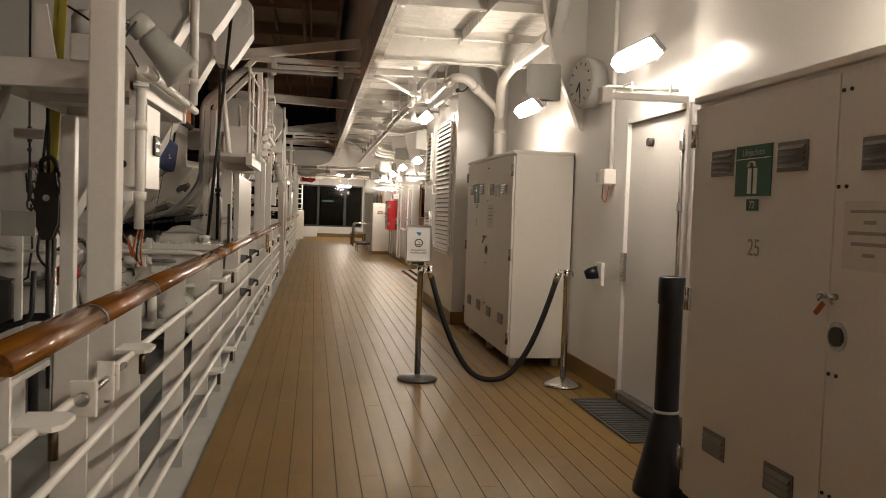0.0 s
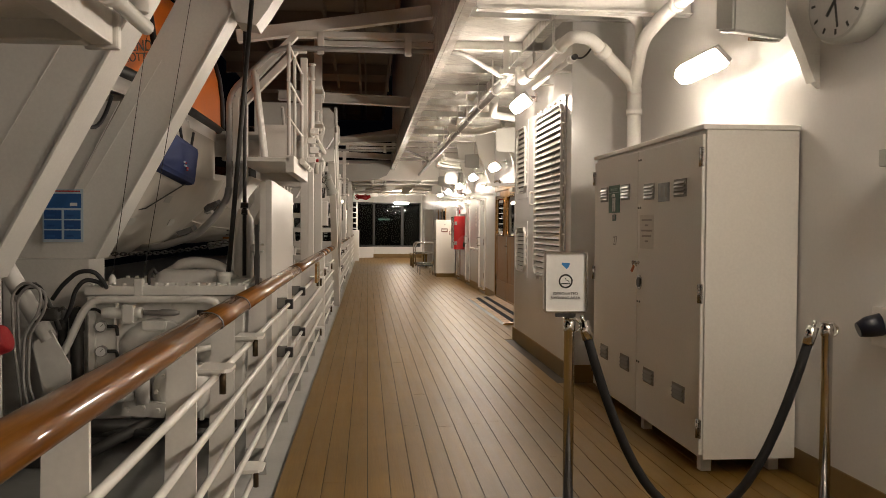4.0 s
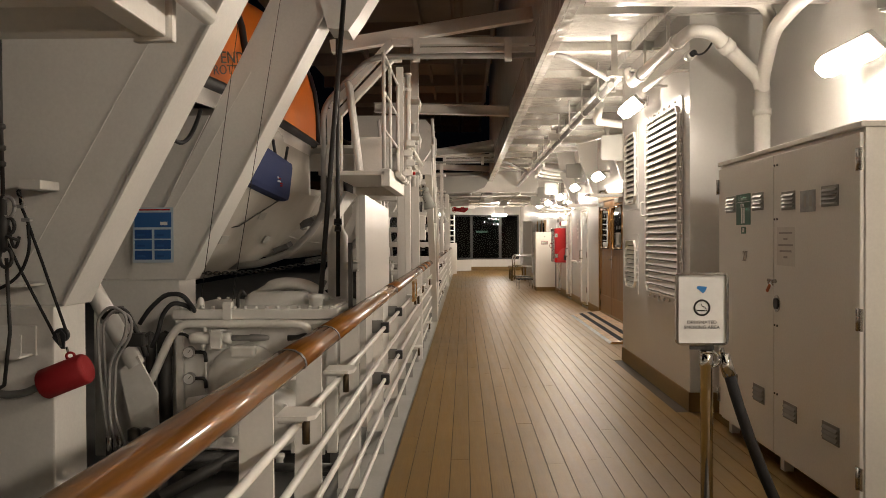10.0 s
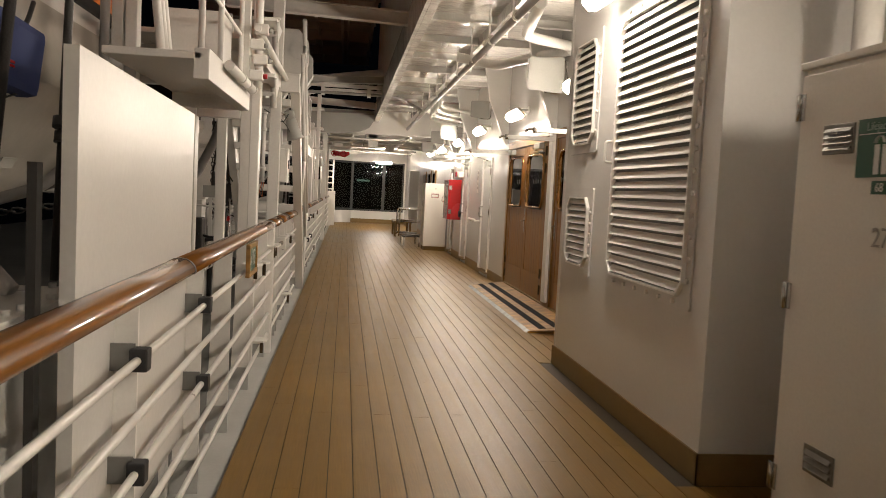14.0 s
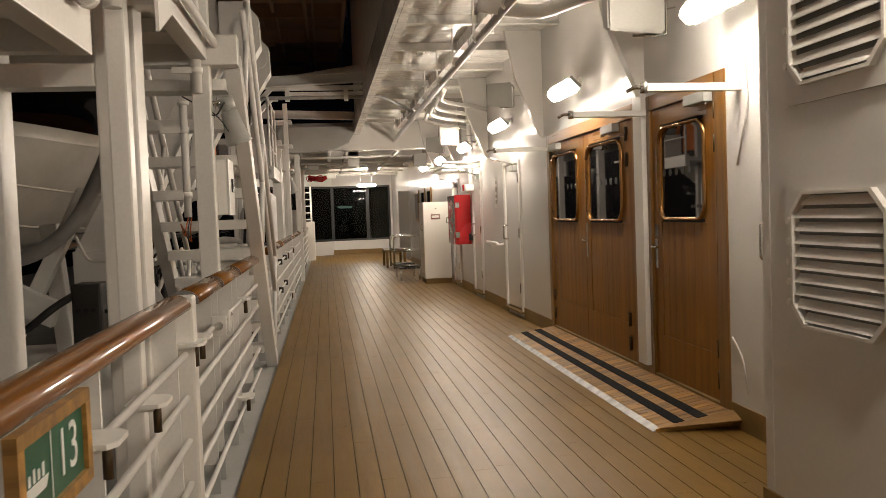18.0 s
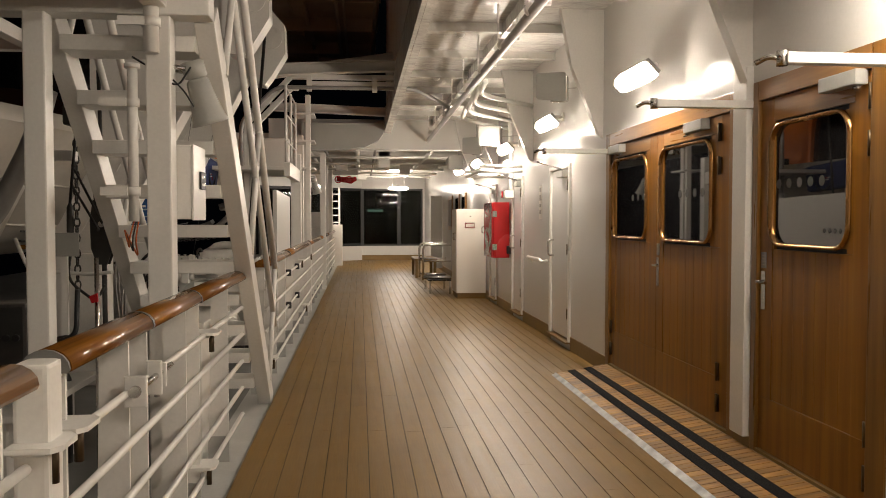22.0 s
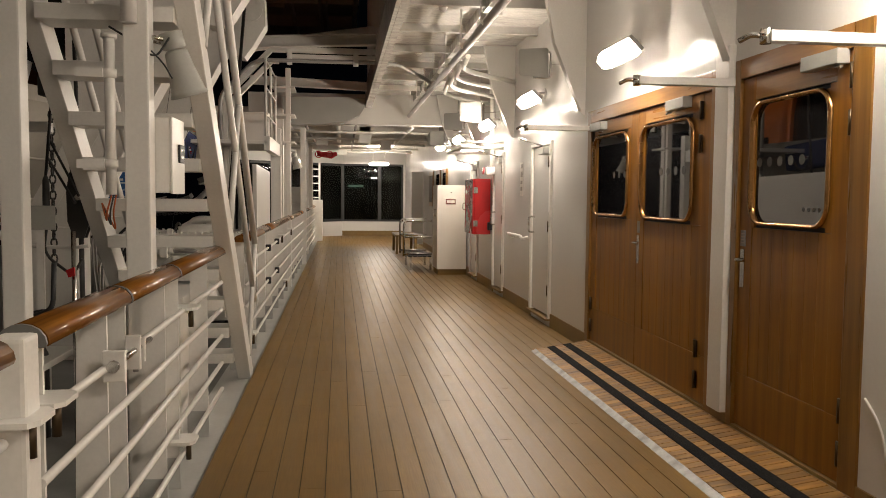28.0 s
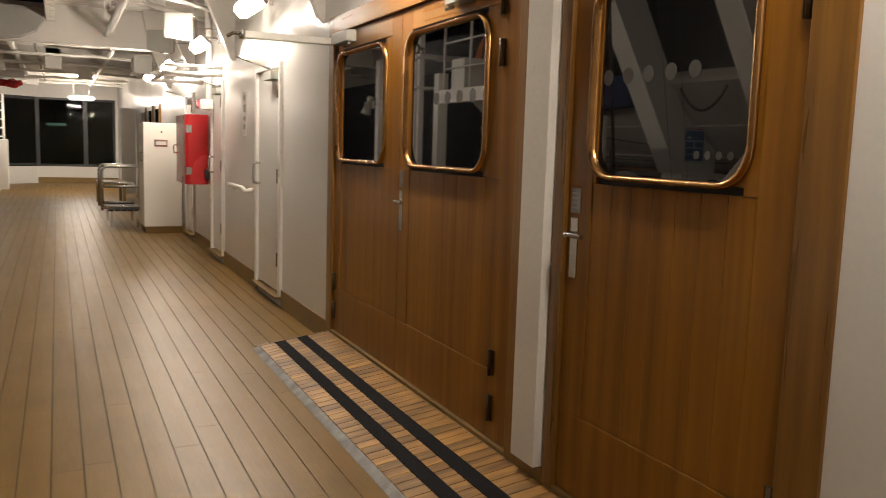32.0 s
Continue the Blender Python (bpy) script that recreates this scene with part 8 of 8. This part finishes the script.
def launching_gear(o):
    """Gear box, tilted cover, hoses, duct and pedestal beside the end of a boat."""
    t = thing("launching_gear", (-1.9, 15.9 + o, 0.0), "white pedestal with dark gear box, tilted cover and cable duct", "launching gear", "launching gear by the boats")
    part("pedestal", box(B(), -2.45, -1.62, 15.5 + o, 16.5 + o, -0.03, 0.42, 0.02), WHITE, t)
    part("pedestal_plate", box(B(), -2.50, -1.50, 15.4 + o, 16.6 + o, 0.421, 0.46, 0.006), WHITE, t)
    box_ = part("gear_box", box(B(), -1.80, -1.60, 15.72 + o, 15.95 + o, 0.461, 0.98, 0.02), DARKSTEEL, t, "dark gear box")
    for k in range(3):
        part("cap", disc(B(), (-1.75 + 0.05 * k, 15.70 + o, 0.80), (0, 1, 0), 0.018, 0.03, 10), BLACK, box_)
    part("tilted_cover", slab(B(), [(-2.16, 15.75 + o, 1.02), (-1.86, 15.75 + o, 0.86), (-1.92, 15.75 + o, 0.70), (-2.22, 15.75 + o, 0.84)], 0.10), WHITE, t, "white tilted cover")
    part("strut", beam(B(), (-2.30, 15.85 + o, 0.46), (-1.70, 15.85 + o, 1.62), 0.10, 0.10, bevel=0.01), WHITE, t)
    part("strut", beam(B(), (-1.98, 16.2 + o, 0.46), (-2.06, 16.2 + o, 1.40), 0.12, 0.12, bevel=0.01), WHITE, t)
    part("duct", tube(B(), bend([(-1.38, 15.45 + o, 2.05), (-1.46, 15.5 + o, 1.82), (-1.67, 15.5 + o, 1.40), (-1.92, 15.5 + o, 1.20), (-2.45, 15.5 + o, 1.10)], 0.14, 5), 0.05, 12), GREYPIPE, t, "thick grey cable duct")
    part("hose", tube(B(), bend([(-2.40, 15.7 + o, 0.62), (-2.10, 15.6 + o, 0.66), (-1.88, 15.62 + o, 0.84), (-1.80, 15.8 + o, 0.90)], 0.12, 5), 0.026, 10), BLACK, t, "black hose")
    part("hose", tube(B(), bend([(-1.60, 15.8 + o, 0.78), (-1.50, 15.75 + o, 0.76), (-1.36, 15.75 + o, 0.80), (-1.35, 15.75 + o, 1.05)], 0.06, 5), 0.014, 8), BLACK, t, "black hose")
    for k in range(3):
        part("cable", tube(B(), bend([(-1.68 + 0.04 * k, 15.71 + o, 0.50), (-1.62 + 0.05 * k, 15.64 + o, 0.40), (-1.50 + 0.03 * k, 15.62 + o, 0.46 + 0.04 * k), (-1.44, 15.66 + o, 0.60)], 0.05), 0.007, 6), BLACK, t)
    part("name_plate", box(B(), -1.70, -1.52, 16.30 + o, 16.31 + o, 1.20, 1.34), GREYBOX, t, "grey instruction plate")
    part("plate_stay", box(B(), -1.63, -1.59, 16.31 + o, 16.33 + o, 0.46, 1.34), WHITE, t)
    if o == 0.0:
        part("red_tag", slab(B(), [(-1.40, 16.1 + o, 0.98), (-1.355, 16.1 + o, 1.0), (-1.35, 16.1 + o, 0.95), (-1.385, 16.1 + o, 0.94)], 0.015), RED, t, "red tag")
    part("tag_rod", tube(B(), [(-1.365, 16.12 + o, 0.0), (-1.365, 16.12 + o, 1.2)], 0.014, 8), STEEL, t)
    return t


launching_gear(0.0)
launching_gear(-11.35)

t = thing("pipe_run", (0.4, 33.0, 2.8), "white service pipes, boxes and valves under the far ceiling", "pipes")
for k, (x, z, rr) in enumerate(((-0.9, 2.82, 0.04), (-0.55, 2.80, 0.03), (0.1, 2.83, 0.05), (0.45, 2.80, 0.025), (1.6, 2.80, 0.04))):
    part("pipe", tube(B(), [(x, 28.0, z), (x + 0.05 * (k % 2), 38.5, z)], rr, 8), WHITE if k % 2 == 0 else GREYPIPE, t)
for k in range(5):
    y = 29.0 + 2.0 * k
    part("cross_pipe", tube(B(), bend([(-1.4, y, 2.74), (0.9, y, 2.74), (1.4, y + 0.3, 2.78), (W - 0.02, y + 0.3, 2.74)], 0.15), 0.028, 8), WHITE, t)
    part("bracket", box(B(), -0.98, 0.55, y + 0.1, y + 0.14, 2.88, 2.979), WHITE, t)
for x, y, z in ((0.7, 30.2, 2.6), (-0.3, 31.6, 2.62), (1.3, 32.6, 2.58), (0.2, 36.4, 2.62)):
    part("box", box(B(), x - 0.14, x + 0.14, y, y + 0.22, z, 2.979, 0.015), WHITE, t)
for x, y in ((-0.45, 34.3), (-0.15, 34.3)):
    part("valve_wheel", tube(B(), [(x + 0.09 * math.cos(q), y, 2.52 + 0.09 * math.sin(q)) for q in (i * math.pi / 8 for i in range(17))], 0.016, 6), RED, t, "red valve wheel")

t = thing("bulkhead_lamp", (-1.0, 36.3, 2.45), "lit lamp on the gear at the far end of the rail", "lamp")
part("diffuser", box(B(), -1.16, -0.84, 36.2, 36.42, 2.36, 2.44, 0.03), LAMP, t)
part("base", box(B(), -1.18, -0.82, 36.18, 36.44, 2.441, 2.979, 0.01), WHITE, t)
t = thing("strip_lamp", (1.34, 37.0, 2.42), "lit oval strip lamp hanging under the far ceiling", "lamp")
bm = B()
slab(bm, [(a, 36.93, b) for a, b in rounded(1.34, 2.37, 0.58, 0.075, 0.036)], 0.14)
part("diffuser", bm, LAMP, t, "glowing oval diffuser")
part("tray", box(B(), 1.10, 1.58, 36.95, 37.05, 2.412, 2.44, 0.006), WHITE, t)
for x in (1.15, 1.52):
    part("hanger", tube(B(), [(x, 37.0, 2.44), (x, 37.0, 2.98)], 0.012, 6), WHITE, t)
t = thing("store_boxes", (-0.9, 34.6, 0.0), "stacked white equipment boxes behind the far rail", "boxes")
for k, (x, y, z0, z1, w) in enumerate(((-1.0, 34.2, -0.03, 0.62, 0.34), (-0.98, 34.25, 0.621, 1.16, 0.30), (-1.05, 34.3, 1.161, 1.62, 0.26), (-0.95, 35.4, -0.03, 0.9, 0.3))):
    part("box", box(B(), x - w, x + w * 0.7, y, y + 0.7, z0, z1, 0.015), WHITE, t)
prof = [(-0.95, 3.25), (0.60, 3.25), (0.60, 3.08), (0.50, 2.92), (0.25, 2.80), (-0.20, 2.74), (-0.95, 2.72)]
solid("curved_fairing", slab(B(), [(x, 27.05, z) for x, z in prof], -0.25), GREYBOX, "grey curved steel fairing under the far deck edge", "fairing")

# ---------------------------------------------------------------- beams and pipes overhead
for y, z, rise in ((16.2, 3.42, 0.10), (22.6, 3.52, -0.08), (26.6, 3.4, 0.10)):
    t = thing("cross_girder", (-0.4, y, z), "white painted cross girder between the boat deck and the house", "beam", "cross girders over the deck")
    bm = B()
    a, b = Vector((-1.5, y + 0.15, z + rise)), Vector((0.62, y, z))
    beam(bm, a + Vector((0, 0, 0.07)), b + Vector((0, 0, 0.07)), 0.14, 0.014)
    beam(bm, a - Vector((0, 0, 0.07)), b - Vector((0, 0, 0.07)), 0.14, 0.014)
    beam(bm, a, b, 0.014, 0.126)
    part("girder", bm, DULL, t)
    part("cable_tray", tube(B(), [a + Vector((0.2, 0.16, -0.03)), b + Vector((0, 0.16, -0.03))], 0.018, 6), GREYPIPE, t)
t = thing("ceiling_pipe", (1.45, 16, 3.0), "pair of grey pipes clamped under the ceiling along the deck", "pipe")
part("pipe", tube(B(), [(1.42, 11.8, 3.0), (1.46, 27.3, 2.95)], 0.036, 12), GREYPIPE, t, "grey pipe")
part("pipe", tube(B(), [(1.50, 11.8, 3.06), (1.54, 27.3, 3.01)], 0.022, 10), WHITE, t)
y = 12.4
while y < 27:
    bm = B()
    tube(bm, [(1.425, y - 0.03, 3.0), (1.425, y + 0.03, 3.0)], 0.047, 12)
    box(bm, 1.38, 1.58, y - 0.02, y + 0.02, 3.035, 3.05)
    box(bm, 1.565, 1.58, y - 0.02, y + 0.02, 3.05, CEIL)
    box(bm, 1.38, 1.395, y - 0.02, y + 0.02, 3.05, CEIL)
    part("hanger", bm, WHITE, t)
    y += 1.25
# white pipes that climb the wall beside the lockers
t = thing("wall_pipe", (2.2, 9.72, 0.0), "thick white drain pipes joining above the locker", "pipe", "white wall pipes")
part("pipe", tube(B(), [(2.205, 9.72, 0.0), (2.205, 9.72, 2.60)], 0.060, 16), WHITE, t)
part("branch", tube(B(), bend([(2.205, 9.72, 2.52), (2.20, 9.68, 2.68), (2.10, 9.22, 2.90), (2.10, 8.75, 2.98), (2.11, 7.05, 3.03), (2.11, 6.85, CEIL)], 0.16, 6), 0.052, 14), WHITE, t)
part("branch", tube(B(), bend([(2.205, 9.72, 2.56), (2.17, 9.70, 2.66), (1.74, 9.46, 2.96), (1.60, 9.46, 2.97), (1.585, 9.70, 2.97), (1.56, 11.45, 2.95), (1.56, 11.6, 3.1)], 0.12, 6), 0.052, 14), WHITE, t)
part("branch", tube(B(), bend([(2.19, 9.62, 2.80), (2.12, 9.30, 3.02), (1.98, 9.12, 3.09), (0.80, 9.08, 3.10)], 0.16, 6), 0.046, 14), WHITE, t)
for z in (0.6, 1.5, 2.40):
    part("collar", tube(B(), [(2.205, 9.72, z - 0.025), (2.205, 9.72, z + 0.025)], 0.068, 16), WHITE, t)
for a, b in (((1.90, 9.55, 2.85), (1.84, 9.516, 2.89)), ((2.10, 8.50, 2.986), (2.10, 8.42, 2.988)), ((2.11, 7.42, 3.02), (2.11, 7.32, 3.024)), ((1.584, 9.80, 2.969), (1.582, 9.86, 2.968)), ((1.566, 11.0, 2.955), (1.565, 11.06, 2.954))):
    part("collar", tube(B(), [a, b], 0.063, 16), WHITE, t)
for y in (10.3, 11.2):
    part("hanger", box(box(B(), 1.50, 1.64, y - 0.02, y + 0.02, 3.02, 3.035), 1.62, 1.64, y - 0.02, y + 0.02, 3.036, CEIL - 0.002), WHITE, t)
t = thing("conduit", (1.66, 10.0, 2.84), "thin white conduit leading to the lamp on the casing", "conduit")
part("pipe", tube(B(), [(1.68, 9.86, 2.86), (1.63, 11.20, 2.84)], 0.022, 10), WHITE, t)
part("socket", tube(B(), [(1.685, 9.76, 2.862), (1.68, 9.87, 2.86)], 0.036, 12), WHITE, t)
part("gland", tube(B(), [(1.687, 9.72, 2.863), (1.685, 9.76, 2.862)], 0.024, 10), BLACK, t)
part("cable", tube(B(), sag((1.687, 9.72, 2.86), (1.86, 9.80, 2.98), 0.05, 8), 0.008, 6), BLACK, t, "black cable tail")
for y in (10.2, 10.9):
    part("clip", box(B(), 1.64, BX - 0.001, y - 0.015, y + 0.015, 2.815, 2.83), WHITE, t)
t = thing("conduit_hanger", (1.33, 11.2, 3.0), "flat white hanger plate where the grey conduits reach the ceiling", "hanger")
part("plate", box(B(), 1.31, 1.37, 11.17, 11.185, 2.98, CEIL - 0.002, 0.002), WHITE, t)
part("clamp", box(B(), 1.28, 1.42, 11.186, 11.23, 2.97, 3.03, 0.006), WHITE, t)
t = thing("wall_pipe", (1.7, 21.9, 3.0), "bundle of white pipes bending into the house wall", "pipe", "white wall pipes")
for k in range(4):
    part("pipe", tube(B(), bend([(1.56, 20.5 + 0.5 * k, 2.98), (1.62, 21.4 + 0.6 * k, 2.96 - 0.03 * k), (W, 21.9 + 0.6 * k, 2.9 - 0.03 * k)], 0.3, 6), 0.03, 10), WHITE, t)
part("pipe", tube(B(), bend([(1.25, 16.4, 3.05), (1.75, 16.4, 2.98), (1.95, 16.2, 3.02), (W, 15.4, 3.05)], 0.2, 6), 0.06, 12), WHITE, t)
part("pipe", tube(B(), bend([(1.55, 13.3, 3.05), (1.75, 14.8, 3.05), (W, 15.0, 3.0)], 0.2, 6), 0.055, 12), WHITE, t)
# round ceiling lamps between the beams
for y in (14.2, 16.9, 19.5, 22.1, 8.9):
    t = thing("ceiling_lamp", (1.15, y, CEIL - 0.05), "small round bulkhead lamp under the deck above", "lamp", "round ceiling lamps")
    part("base", lathe(B(), (1.15, y, CEIL - 0.05), [(0.05, 0.0), (0.07, 0.01), (0.07, 0.049)], 16), WHITE, t)
    part("bulb", lathe(B(), (1.15, y, CEIL - 0.12), [(0.015, 0.0), (0.04, 0.02), (0.045, 0.05), (0.045, 0.069)], 14), SIGNWHITE, t)

# ---------------------------------------------------------------- deck planks, each a piece of the floor
floor = bpy.data.objects["floor"]
PW, PL = 0.1225, 2.7
rows = int((W - EDGE) / PW)
mesh_cache = {}
rng = random.Random(7)
far = B()
near_count = 0
for i in range(rows):
    x0 = EDGE + 0.002 + i * PW
    x1 = x0 + PW - 0.005
    y = Y0 + rng.uniform(0.0, 2.4)
    cuts = [Y0]
    while y < Y1:
        cuts.append(y)
        y += PL
    cuts.append(Y1)
    for a, b in zip(cuts, cuts[1:]):
        segs = [(a, b)]
        if x0 < W and x1 > BX:
            segs = [(p, q) for p, q in ((a, min(b, 10.13)), (max(a, 13.046), b)) if q > p]
        for a2, b2 in segs:
            length = round(b2 - a2 - 0.0012, 4)
            if length < 0.05:
                continue
            if a2 > 1.5 and a2 < 24.0 and near_count < 300 and -0.6 < x0 < 2.3:
                if length not in mesh_cache:
                    bm = B()
                    box(bm, 0, PW - 0.005, 0, length, -0.005, 0.0)
                    mesh_cache[length] = mesh_of("plank", bm, PLANK)
                ob = new("plank", mesh_cache[length])
                ob.location = (x0, a2, 0)
                ob.parent = floor
                near_count += 1
            else:
                box(far, x0, x1, a2, b2 - 0.0012, -0.005, 0.0)
ob = new("planking", mesh_of("planking", far, PLANK))
ob.parent = floor
tagged(ob, "rest of the brown deck planks", kind="stuff")
